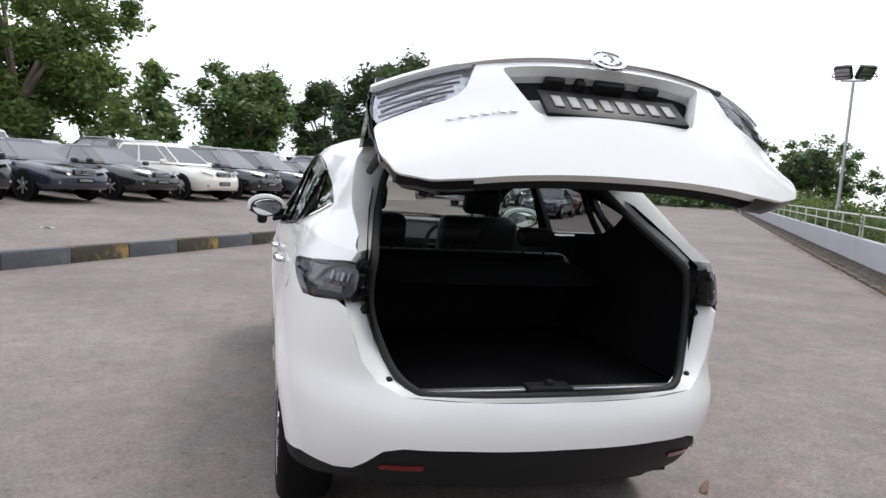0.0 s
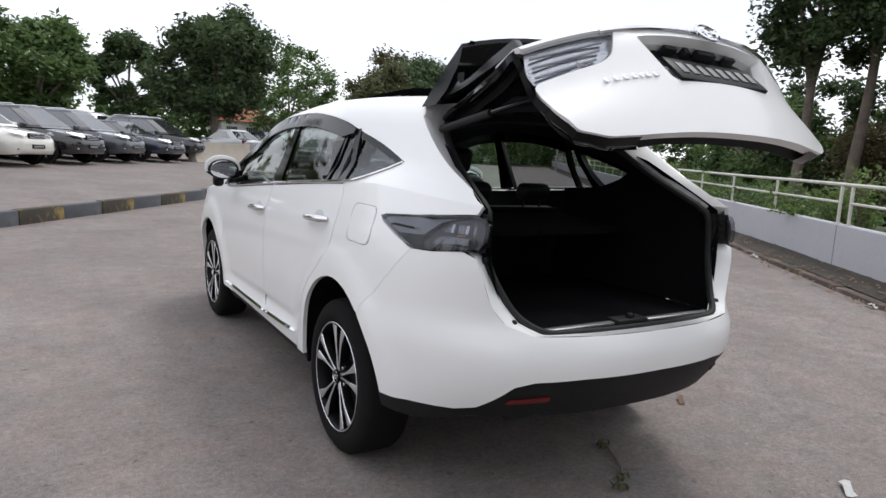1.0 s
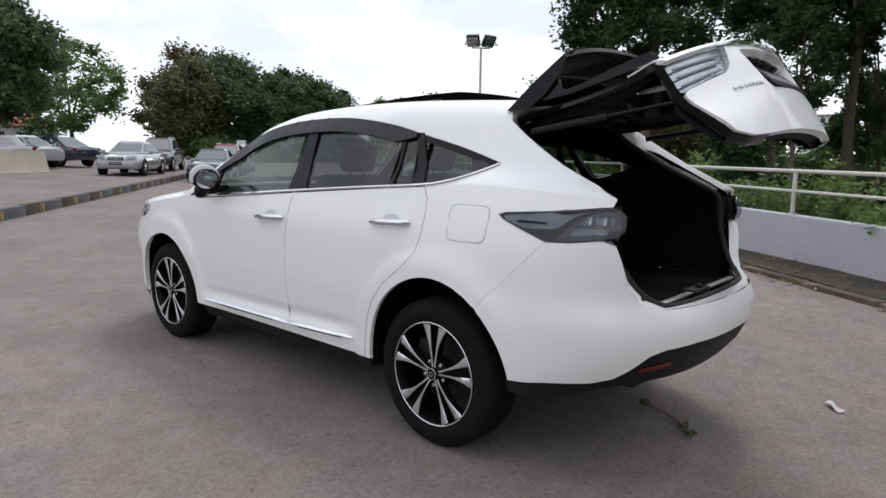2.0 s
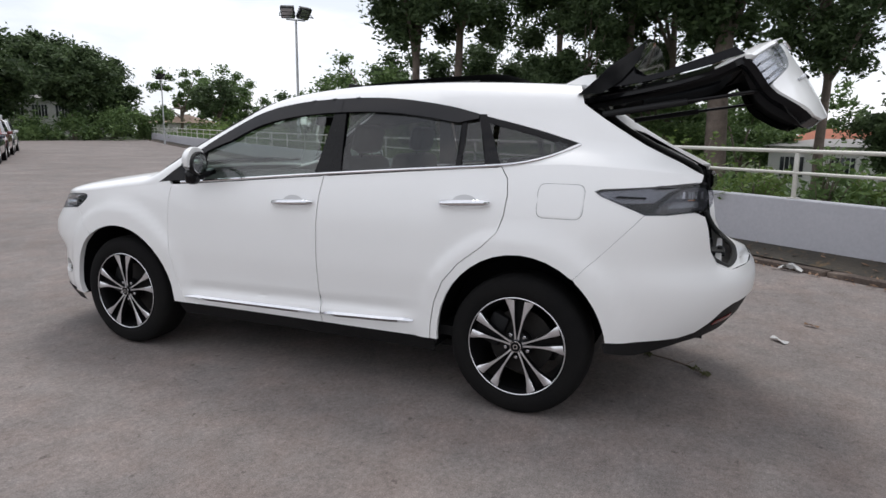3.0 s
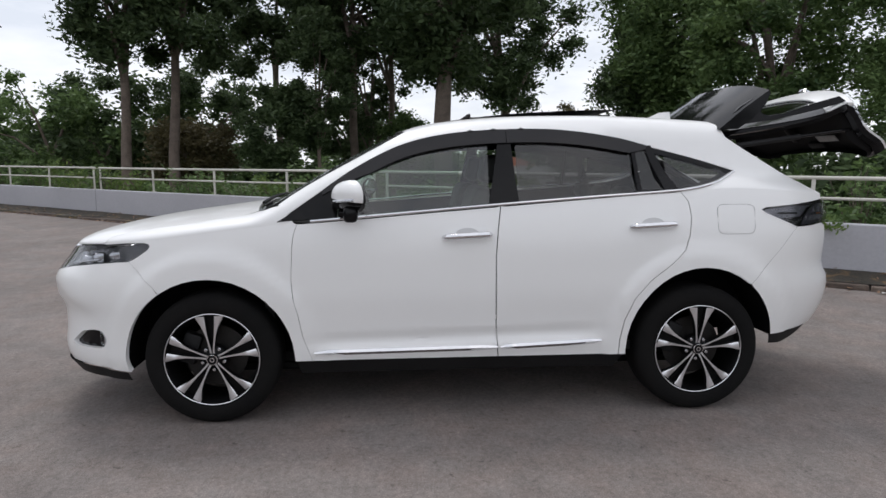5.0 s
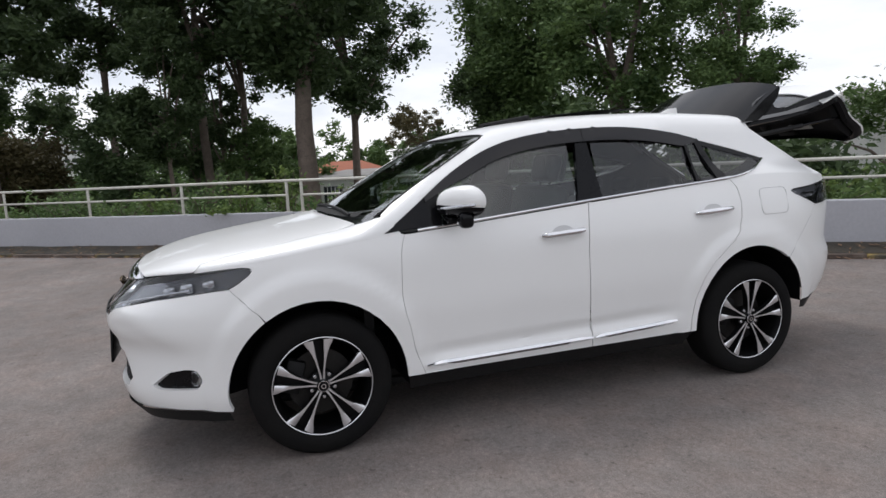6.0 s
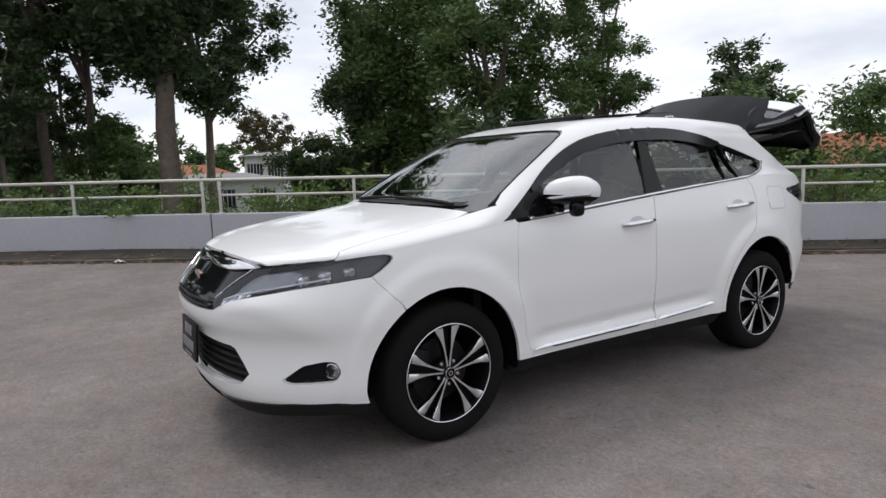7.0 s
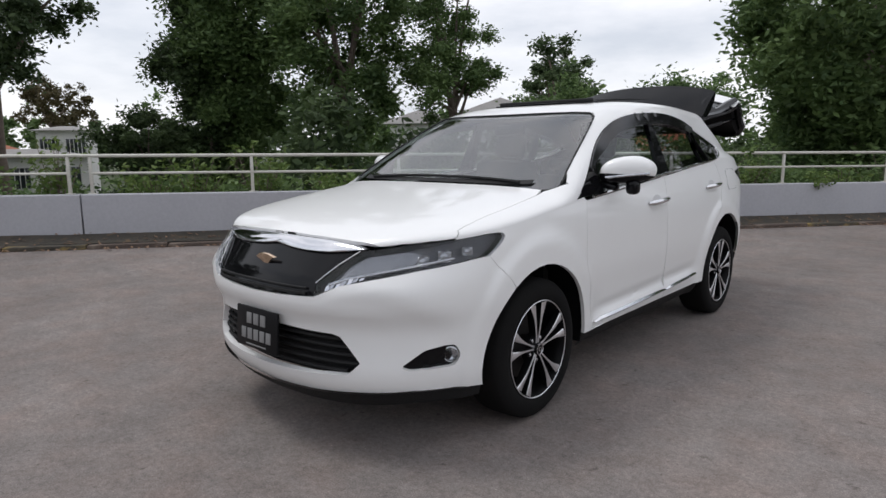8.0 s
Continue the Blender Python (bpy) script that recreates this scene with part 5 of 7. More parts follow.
# tail lamps
TAIL = [(-1.672, 1.136), (-1.72, 1.144), (-1.85, 1.156), (-2.0, 1.170), (-2.10, 1.180), (-2.145, 1.172), (-2.166, 1.15), (-2.170, 1.09), (-2.150, 1.056), (-2.10, 1.047), (-2.02, 1.042), (-1.905, 1.034), (-1.80, 1.073), (-1.70, 1.114)]
LOBE = [(-1.935, 1.044), (-1.965, 1.086), (-2.005, 1.126), (-2.05, 1.152), (-2.10, 1.164), (-2.140, 1.160), (-2.155, 1.14), (-2.157, 1.085), (-2.143, 1.062), (-2.06, 1.052)]
for side in (-1, 1):
    lamp = new("tail_lamp")
    lamp.parent = car

    def lamp_piece(name, poly, mat, offset, label="", flange=0.006, r=0.006, step=0.03):
        part(name, sheet(rounded(yz(poly), r), lambda s, z: lower(s, z, side), step, flange=flange, offset=offset), mat, lamp, label)
    lamp_piece("housing", TAIL, DARK_RIM, -0.03, flange=0.0, r=0.002)
    part("lens", sheet(yz(TAIL), lambda s, z: lower(s, z, side), 0.03, flange=0.035, offset=0.004), GLASS_SMOKE, lamp, "smoked grey lamp lens", shadow=False)
    lamp_piece("front_panel", [(-1.69, 1.132), (-1.73, 1.139), (-1.85, 1.150), (-2.0, 1.164), (-2.05, 1.164), (-1.99, 1.140), (-1.935, 1.092), (-1.80, 1.086), (-1.71, 1.116)], LAMP_PALE, -0.012, "graphite grey inner panel")
    lamp_piece("slot", [(-1.755, 1.108), (-1.895, 1.106), (-1.895, 1.114), (-1.78, 1.117)], BLACK_GLOSS, 0.0055, flange=0.003, r=0.002)
    lamp_piece("crease", [(-1.90, 1.1515), (-1.97, 1.150), (-2.07, 1.1625), (-1.99, 1.158)], BLACK_GLOSS, 0.0055, flange=0.002, r=0.001)
    lamp_piece("bowl", LOBE, LAMP_GREY, -0.010, "dark grey lamp bowl")
    for k in range(9):
        y = -2.022 - 0.0125 * k
        z0, z1 = 1.112, min(1.144, 1.122 + 0.011 * k)
        lamp_piece("facet", [(y, z0), (y - 0.0105, z0), (y - 0.0105, z1 - 0.002 * (k % 2)), (y, z1 - 0.003)], (LAMP_PALE, LAMP_GREY, LAMP_SILVER, LAMP_PALE)[k * 3 % 4], -0.004 + 0.002 * (k % 2), r=0.002, step=0.02)
    lamp_piece("light_bar", [(-1.985, 1.066), (-2.115, 1.072), (-2.115, 1.097), (-2.012, 1.096)], LAMP_PALE, -0.004)
    lamp_piece("indicator", [(-2.070, 1.102), (-2.100, 1.103), (-2.100, 1.108), (-2.073, 1.107)], AMBER, -0.003, r=0.002)


# ---- side details
# door paint darkened to carry the shade of the cups behind the handles
RECESS_SHADE = material("shaded_white_paint", (0.62, 0.62, 0.62), 0.4, 0, (0.58, 0.58, 0.58), 2, 200)


def door_handle(y, z, side):
    h = new("door_handle")
    h.parent = car
    c = lower(s_at(y, z), z, side)
    out = Vector((side, 0, 0.12))
    tilt = 0.05
    bm = bmesh.new()
    pts = [c + Vector((0, d, -tilt * d)) + out * o for d, o in ((0.128, 0.004), (0.11, 0.026), (0.05, 0.036), (-0.05, 0.036), (-0.11, 0.026), (-0.128, 0.004))]
    tube(bm, pts, [0.011, 0.017, 0.0175, 0.0175, 0.017, 0.011], 10)
    part("grip", bm, CHROME, h, "chrome door handle")
    # no hollow is cut: a thin patch in the shaded colour lies on the door
    bm = bmesh.new()
    arc = [(y + 0.068 * math.cos(a), z + 0.002 + 0.040 * math.sin(a)) for a in np.linspace(0.1, math.pi - 0.1, 15)]
    poly = [(s_at(py, pz), pz) for py, pz in arc]
    sheet(poly, lambda s, zz: lower(s, zz, side), 0.02, bm=bm, flange=0.001, offset=0.0015)
    part("recess", bm, RECESS_SHADE, h)


for side in (-1, 1):
    door_handle(-0.025, 1.005, side)
    door_handle(-1.045, 1.052, side)
    for y0, y1, z0, z1 in ((0.795, -0.193, 0.383, 0.395), (-0.207, -0.77, 0.395, 0.418)):
        bm = bmesh.new()
        rows = []
        for k in range(13):
            t = k / 12
            y, z = y0 + (y1 - y0) * t, z0 + (z1 - z0) * t
            h = 0.0155 * min(1.0, 0.25 + 9 * t, 0.5 + 20 * (1 - t))
            x = abs(lower(y, z).x)
            rows.append([bm.verts.new((side * (x + o), y, z + q * h)) for o, q in ((-0.01, 1.0), (0.006, 0.98), (0.016, 0.15), (0.0, -0.95), (-0.01, -1.0))])
        for a, c in zip(rows, rows[1:]):
            for k in range(4):
                bm.faces.new((a[k], a[k + 1], c[k + 1], c[k]))
        bm.faces.new(rows[0])
        bm.faces.new(rows[-1])
        bmesh.ops.recalc_face_normals(bm, faces=bm.faces)
        part("sill_strip", bm, CHROME, car, "chrome lower door strip")
    bm = bmesh.new()
    sheet(yz([(0.89, SILL), (0.87, 0.25), (-0.86, 0.25), (-0.905, SILL)]), lambda s, z: lower(s, z, side) - Vector((side * (0.02 + 0.3 * (0.34 - z)), 0, 0)), 0.06, bm=bm, flange=0)
    part("rocker", bm, BLACK_PLASTIC, car)
    # wing mirror
    mir = new("wing_mirror")
    mir.parent = car
    mir.matrix_local = Matrix.Translation((0, -0.018, -0.010))

    def shell(keep_upper):
        bm = bmesh.new()
        bmesh.ops.create_uvsphere(bm, u_segments=28, v_segments=18, radius=1.0)
        for v in bm.verts:
            x, y, z = (math.copysign(abs(c) ** 0.78, c) for c in v.co)
            drop = 0.030 * max(0.0, x) ** 2
            v.co = Vector((side * (0.985 + 0.130 * x - 0.02 * y), 0.590 + (0.095 if y > 0 else 0.018) * y - 0.055 * x, 1.220 + ((0.092 - drop) if z > 0 else 0.062) * z + 0.014 * x))
        bmesh.ops.bisect_plane(bm, geom=bm.verts[:] + bm.edges[:] + bm.faces[:], plane_co=(0, 0.60, 1.208), plane_no=(0, 0.10, -1), clear_outer=keep_upper, clear_inner=not keep_upper)
        return bm
    part("cover", shell(True), PEARL, mir)
    bm = shell(False)
    box(bm, (0.070, 0.075, 0.085), pose(side * 1.015, 0.60, 1.142), 0.026, 3)
    box(bm, (0.14, 0.06, 0.035), pose(side * 0.875, 0.64, 1.150, 0, side * 14, 0), 0.012)
    part("base", bm, BLACK_GLOSS, mir)
    bm = bmesh.new()
    lathe(bm, [(0.0005, -0.004), (0.9, -0.004), (1.0, 0.0), (1.0, 0.010)], 28, Matrix.Translation((side * 0.985, 0.568, 1.218)) @ pose(0, 0, 0, 0, 0, 90 - side * 23) @ Matrix.Diagonal((1, 0.108, 0.060, 1)))
    part("mirror_glass", bm, CHROME, mir)
    bm = bmesh.new()
    lathe(bm, [(1.0, -0.006), (1.08, -0.004), (1.08, 0.016), (1.0, 0.016)], 28, Matrix.Translation((side * 0.985, 0.570, 1.218)) @ pose(0, 0, 0, 0, 0, 90 - side * 23) @ Matrix.Diagonal((1, 0.108, 0.062, 1)))
    part("mirror_rim", bm, BLACK_PLASTIC, mir)
    bm = bmesh.new()
    strip = []
    for x in np.linspace(-0.55, 0.9, 9):
        y = math.sqrt(1 - x * x - 0.06) if x * x < 0.9 else 0.18
        strip.append(Vector((side * (0.985 + 0.132 * x - 0.02 * y), 0.592 + 0.099 * y - 0.055 * x, 1.204 + 0.014 * x)))
    tube(bm, strip, 0.008, 6)
    part("indicator_strip", bm, LAMP_SILVER, mir)

# ---- roof: tilted glass hatch, aerial fin
bm = bmesh.new()
n = 8
grid = []
for i in range(n + 1):
    y = 0.02 - 1.06 * i / n
    grid.append([bm.verts.new((x, y, smooth_interp(y, TOP_Z) - 0.012 * (abs(x) / 0.41) ** 2.3 + 0.010 + 0.040 * (i / n))) for x in np.linspace(-0.40, 0.40, 9)])
for a, c in zip(grid, grid[1:]):
    for k in range(8):
        bm.faces.new((a[k], a[k + 1], c[k + 1], c[k]))
bmesh.ops.solidify(bm, geom=bm.faces[:], thickness=0.024)
bmesh.ops.recalc_face_normals(bm, faces=bm.faces)
part("sunroof_panel", bm, TRIM_DARK, car, "dark tilted glass sunroof")
bm = bmesh.new()
box(bm, (0.78, 0.02, 0.03), pose(0, -0.09, 1.668), 0.006)
for side in (-1, 1):
    tube(bm, [(side * 0.42, -0.09, 1.648), (side * 0.42, -0.94, 1.668)], 0.012, 6)
part("sunroof_frame", bm, SEAL, car)
bm = bmesh.new()
prof = [(-1.28, 1.664, 0.012), (-1.36, 1.70, 0.020), (-1.42, 1.728, 0.022), (-1.49, 1.733, 0.016), (-1.50, 1.665, 0.026)]
sec = [[bm.verts.new((x * w, y, z)) for x in (-1, -0.5, 0.5, 1) for z in ((zt,) if abs(x) < 1 else (1.652,))] for y, zt, w in [(p[0], p[1], p[2]) for p in prof]]
for a, c in zip(sec, sec[1:]):
    for k in range(3):
        bm.faces.new((a[k], a[k + 1], c[k + 1], c[k]))
bm.faces.new(sec[-1])
bmesh.ops.recalc_face_normals(bm, faces=bm.faces)
part("aerial_fin", bm, PEARL, car)
bm = bmesh.new()
sheet([(1.15, 1.0), (1.145, a_of_x(1.145, 0.25)), (1.11, a_of_x(1.11, 0.5)), (1.065, a_of_x(1.065, 0.655)), (1.025, a_of_x(1.025, 0.66)), (1.065, a_of_x(1.065, 0.5)), (1.085, a_of_x(1.085, 0.25)), (1.09, 1.0)], lambda y, a: upper(y, a, -1), 0.05, stretch=(1, 0.9), bm=bm, flange=0, offset=0.006)
sheet([(1.15, 1.0), (1.145, a_of_x(1.145, 0.25)), (1.11, a_of_x(1.11, 0.5)), (1.065, a_of_x(1.065, 0.655)), (1.025, a_of_x(1.025, 0.66)), (1.065, a_of_x(1.065, 0.5)), (1.085, a_of_x(1.085, 0.25)), (1.09, 1.0)], lambda y, a: upper(y, a, 1), 0.05, stretch=(1, 0.9), bm=bm, flange=0, offset=0.006)
part("scuttle", bm, BLACK_PLASTIC, car)
for x0, x1 in ((0.55, -0.05), (-0.05, -0.60)):
    bm = bmesh.new()
    tube(bm, [upper(y, a_of_x(y, x), 1 if x > 0 else -1) + Vector((0, 0, 0.018)) for x, y in [(x0 + (x1 - x0) * k / 6, 1.09) for k in range(7)]], 0.009, 6)
    part("wiper", bm, BLACK_PLASTIC, car)


# ---- wheels
def build_wheel():
    wheel = new("wheel")
    bm = bmesh.new()
    R = TYRE_R
    prof = [(0.246, -0.10), (0.258, -0.112), (0.29, -0.118), (0.325, -0.112), (0.344, -0.098), (0.352, -0.085), (0.356, -0.05), (0.356, 0.05), (0.352, 0.085), (0.344, 0.098), (0.325, 0.112), (0.29, 0.118), (0.258, 0.112), (0.246, 0.10)]
    lathe(bm, prof, 64)
    tyre = part("tyre", bm, RUBBER, wheel, "black tyre")
    bm = bmesh.new()
    lathe(bm, [(0.232, 0.105), (0.236, 0.110), (0.230, 0.112), (0.222, 0.100), (0.214, 0.06), (0.205, -0.09)], 64)
    part("rim", bm, DARK_RIM, wheel)
    bm = bmesh.new()
    lathe(bm, [(0.2345, 0.1125), (0.232, 0.1145), (0.2290, 0.1125)], 64)
    part("rim_edge", bm, ALLOY, wheel)
    bm = bmesh.new()
    lathe(bm, [(0.155, 0.0), (0.155, 0.012), (0.06, 0.014), (0.06, 0.03), (0.0005, 0.03)], 40)
    part("brake_disc", bm, STEEL, wheel)
    bm = bmesh.new()
    box(bm, (0.07, 0.09, 0.16), pose(0.01, -0.125, 0.045, -20), 0.015)
    part("brake_caliper", bm, BLACK_PLASTIC, wheel)
    for k in range(5):
        base = 90 + 72 * k
        for d in (-1, 1):
            bm = bmesh.new()
            a = radians(base)
            along, across = Vector((0, math.cos(a), math.sin(a))), Vector((0, -math.sin(a), math.cos(a))) * d
            rows = []
            for r, near, far, h in ((0.028, 0.0005, 0.012, 0.100), (0.052, 0.0035, 0.0135, 0.103), (0.085, 0.0095, 0.0185, 0.1045), (0.122, 0.0150, 0.0265, 0.1075), (0.155, 0.0185, 0.0375, 0.109), (0.180, 0.0210, 0.0490, 0.110), (0.202, 0.0230, 0.0620, 0.1105), (0.2275, 0.0250, 0.0700, 0.111)):
                if r > 0.21:
                    r = math.sqrt(r * r - far * far) + 0.004
                lip = 0.12 * (far - near)
                rows.append([bm.verts.new(along * r + across * q + Vector((hh, 0, 0))) for q, hh in ((near, h - 0.035), (near, h - 0.003), (near + lip, h), (far - lip, h), (far, h - 0.003), (far, h - 0.035))])
            for a_, c_ in zip(rows, rows[1:]):
                for q in range(5):
                    f = bm.faces.new((a_[q], a_[q + 1], c_[q + 1], c_[q]))
                    f.material_index = 0 if q in (1, 2, 3) else 1
            bmesh.ops.recalc_face_normals(bm, faces=bm.faces)
            part("spoke", bm, [ALLOY, DARK_RIM], wheel)
        # dark web between the two spokes of a pair
        bm = bmesh.new()
        a0, a1 = radians(base - 9), radians(base + 9)
        poly = [(0.07 * math.cos(a0), 0.07 * math.sin(a0)), (0.218 * math.cos(a0), 0.218 * math.sin(a0)), (0.218 * math.cos(a1), 0.218 * math.sin(a1)), (0.07 * math.cos(a1), 0.07 * math.sin(a1))]
        prism(bm, poly, 0.02, Matrix(((0, 0, 1, 0.058), (1, 0, 0, 0), (0, 1, 0, 0), (0, 0, 0, 1))))
        part("spoke_web", bm, DARK_RIM, wheel)
        bm = bmesh.new()
        a = radians(base + 36)
        lathe(bm, [(0.009, 0.08), (0.009, 0.094), (0.007, 0.096), (0.0005, 0.096)], 10, pose(0, 0.056 * math.cos(a), 0.056 * math.sin(a)))
        part("wheel_nut", bm, LAMP_SILVER, wheel)
    bm = bmesh.new()
    lathe(bm, [(0.070, 0.05), (0.066, 0.082), (0.044, 0.090), (0.030, 0.098), (0.029, 0.110), (0.026, 0.113), (0.0005, 0.114)], 32)
    part("hub", bm, DARK_RIM, wheel)
    bm = bmesh.new()
    lathe(bm, [(0.027, 0.112), (0.0265, 0.1155), (0.0235, 0.1160), (0.0225, 0.1135)], 28)
    lathe(bm, [(0.012, 0.114), (0.0115, 0.1165), (0.008, 0.1165), (0.0075, 0.114)], 16)
    part("hub_badge", bm, CHROME, wheel)
    for o in wheel.children:
        if o is not tyre:
            for v in o.data.vertices:
                v.co.y *= 1.065
                v.co.z *= 1.065
    return wheel


wheel = build_wheel()
wheel.parent = car
wheel.matrix_local = pose(-0.785, AXLE, TYRE_R, 0, 0, 180) @ pose(0, 0, 0, 2)
for x, y, turn, spin in ((-0.785, -AXLE, 180, -3), (0.785, AXLE, 0, 20), (0.785, -AXLE, 0, 40)):
    w2 = copy_thing(wheel, pose(x, y, TYRE_R, 0, 0, turn) @ pose(0, 0, 0, spin))
    w2.parent = car


# ---- tailgate, built closed about its hinge and swung up
HINGE = Vector((0, -1.515, 1.600))
GATE_OPEN = 42.0
gate = new("tailgate")
gate["label"] = "raised white tailgate with a black spoiler"
gate.parent = car
gate.matrix_local = Matrix.Translation(HINGE) @ pose(0, 0, 0, -GATE_OPEN)
GATE_SIDE = [(0.76, -2.285), (0.82, -2.300), (0.88, -2.314), (0.95, -2.330), (1.05, -2.347), (1.14, -2.360), (1.195, -2.352), (1.215, -2.315), (1.235, -2.235), (1.27, -2.15), (1.35, -1.985), (1.45, -1.80), (1.54, -1.64), (1.585, -1.56)]


def gate_skin(x, z):
    """The tailgate's outside when shut, less the hinge's place."""
    y = smooth_interp(z, GATE_SIDE) + (0.13 + 0.08 * ease((z - 0.84) / 0.20)) * (abs(x) / 0.72) ** 2.4
    return Vector((x, y, z)) - HINGE


def gate_sheet(poly, step=0.045, offset=0.0, flange=0.015, holes=()):
    return sheet(poly, gate_skin, step, holes=holes, flange=flange, offset=offset, inward=(0, 5, -0.5))


niche = rounded([(-0.25, 0.965), (0.25, 0.965), (0.335, 1.145), (-0.335, 1.145)], 0.025)
low_poly = rounded([(-0.56, 0.785), (-0.45, 0.776), (0.45, 0.776), (0.56, 0.785), (0.652, 0.822), (0.688, 0.90), (0.690, 1.040), (0.482, 1.057), (0.440, 1.082), (0.398, 1.178), (0.392, 1.195), (-0.392, 1.195), (-0.398, 1.178), (-0.440, 1.082), (-0.482, 1.057), (-0.690, 1.040), (-0.688, 0.90), (-0.652, 0.822)], 0.02)
skin = part("outer_panel", gate_sheet(low_poly, holes=[niche], flange=0.035), PEARL, gate)


def niche_back(x, z):
    """The niche's back wall, deepest under its upper edge."""
    return gate_skin(x, z) + Vector((0, 0.030 + 0.065 * (z - 0.965) / 0.18, 0))


part("plate_niche", sheet([tuple(p) for p in niche], niche_back, 0.05, flange=0, inward=(0, 5, -0.5)), PEARL, gate)
bm = bmesh.new()
ring = dense([tuple(p) for p in niche], 0.05)
rim = [(bm.verts.new(gate_skin(*p)), bm.verts.new(niche_back(*p))) for p in ring]
for (a, b), (c, d) in zip(rim, rim[1:] + rim[:1]):
    bm.faces.new((a, c, d, b))
part("niche_rim", bm, PEARL, gate)
gplate = new("number_plate")
gplate.parent = gate
gplate.matrix_local = Matrix.Translation(gate_skin(0, 1.022)) @ pose(0, 0.026, 0, 80, 0, 0)
bm = bmesh.new()
box(bm, (0.46, 0.125, 0.014), Matrix(), 0.004)
part("plate", bm, PLATE_BLACK, gplate)
for k in range(8):
    bm = bmesh.new()
    box(bm, (0.030, 0.056, 0.004), pose(-0.182 + 0.052 * k, 0, 0.009), 0.001)
    part("character_bar", bm, PLATE_GREY, gplate)
for x, z, size, nm in ((-0.16, 1.130, (0.065, 0.045, 0.020), "plate_lamp"), (0.16, 1.130, (0.065, 0.045, 0.020), "plate_lamp"), (0.02, 1.128, (0.10, 0.045, 0.026), "gate_release"), (-0.075, 1.132, (0.028, 0.035, 0.034), "reversing_lens")):
    bm = bmesh.new()
    box(bm, size, Matrix.Translation(gate_skin(x, z)) @ pose(0, 0.055, 0), 0.006)
    part(nm, bm, BLACK_PLASTIC, gate)
bm = bmesh.new()
tube(bm, [gate_skin(x, 1.178) + Vector((0, -0.004, 0)) for x in np.linspace(-0.45, 0.45, 15)], 0.010, 8)
part("garnish", bm, CHROME, gate, "chrome tailgate garnish")
bm = bmesh.new()
lathe(bm, [(0.062, 0), (0.062, 0.008), (0.050, 0.010), (0.046, 0.004)], 32, Matrix.Translation(gate_skin(0, 1.172) + Vector((0, -0.012, 0))) @ pose(0, 0, 0, 0, 0, -90) @ Matrix.Diagonal((1, 1, 0.68, 1)))
lathe(bm, [(0.026, 0), (0.026, 0.008), (0.018, 0.010), (0.016, 0.004)], 24, Matrix.Translation(gate_skin(0, 1.172) + Vector((0, -0.012, 0))) @ pose(0, 0, 0, 0, 0, -90))
part("badge", bm, CHROME, gate, "plain oval chrome badge")
x = -0.505
for w in (0.022, 0.024, 0.020, 0.020, 0.009, 0.020, 0.020):
    bm = bmesh.new()
    box(bm, (w, 0.005, 0.016), Matrix.Translation(gate_skin(x + w / 2, 0.985)) @ pose(0, -0.003, 0), 0.002)
    part("name_bar", bm, CHROME, gate)
    x += w + 0.010
for side in (-1, 1):
    lamp = new("gate_lamp")
    lamp.parent = gate
    poly = rounded([(side * 0.405, 1.172), (side * 0.445, 1.085), (side * 0.485, 1.062), (side * 0.685, 1.045), (side * 0.70, 1.10), (side * 0.685, 1.172)], 0.015)
    part("housing", gate_sheet(poly, 0.03, -0.02, 0), LAMP_SILVER, lamp)
    part("lens", gate_sheet(poly, 0.03, 0.002, 0.03), GLASS_LAMP, lamp, "smoked lamp lens", shadow=False)
    bm = bmesh.new()
    for k in range(3):
        tube(bm, [gate_skin(side * (0.49 - 0.02 * k), 1.078 + 0.030 * k) + Vector((0, 0.008, 0)), gate_skin(side * 0.675, 1.068 + 0.036 * k) + Vector((0, 0.008, 0))], 0.005, 6)
    part("light_bar", bm, LAMP_PALE, lamp)
# rear screen and its black surround
screen = rounded([(-0.56, 1.245), (0.56, 1.245), (0.46, 1.49), (-0.46, 1.49)], 0.05)
surround = rounded([(-0.70, 1.20), (0.70, 1.20), (0.655, 1.30), (0.57, 1.45), (0.50, 1.575), (-0.50, 1.575), (-0.57, 1.45), (-0.655, 1.30)], 0.03)
part("screen_frame", gate_sheet(surround, holes=[screen], flange=0.03), BLACK_GLOSS, gate)
part("rear_screen", gate_sheet([tuple(p) for p in screen], 0.06, -0.004, 0), GLASS_DARK, gate, "dark rear window", shadow=False)
# white lip under the screen
part("lip", gate_sheet(rounded([(-0.69, 1.176), (0.69, 1.176), (0.68, 1.245), (-0.68, 1.245)], 0.012), 0.03, 0.008, 0.02), PEARL, gate)
# roof spoiler with side blades
bm = bmesh.new()
rows = []
for x in np.linspace(-0.62, 0.62, 17):
    e = (abs(x) / 0.62) ** 2.5
    zt = 1.640 - 0.055 * e
    prof = [(-1.53 + 0.02 * e, zt - 0.004), (-1.70, zt - 0.010), (-1.86 + 0.03 * e, zt - 0.024), (-1.930 + 0.05 * e, zt - 0.030), (-1.925 + 0.05 * e, zt - 0.048), (-1.82, zt - 0.078), (-1.70, zt - 0.092), (-1.60, zt - 0.078)]
    rows.append([bm.verts.new(Vector((x, y, z)) - HINGE) for y, z in prof])
for a, c in zip(rows, rows[1:]):
    for k in range(len(a)):
        j = (k + 1) % len(a)
        f = bm.faces.new((a[k], a[j], c[j], c[k]))
bm.faces.new(rows[0])
bm.faces.new(rows[-1][::-1])
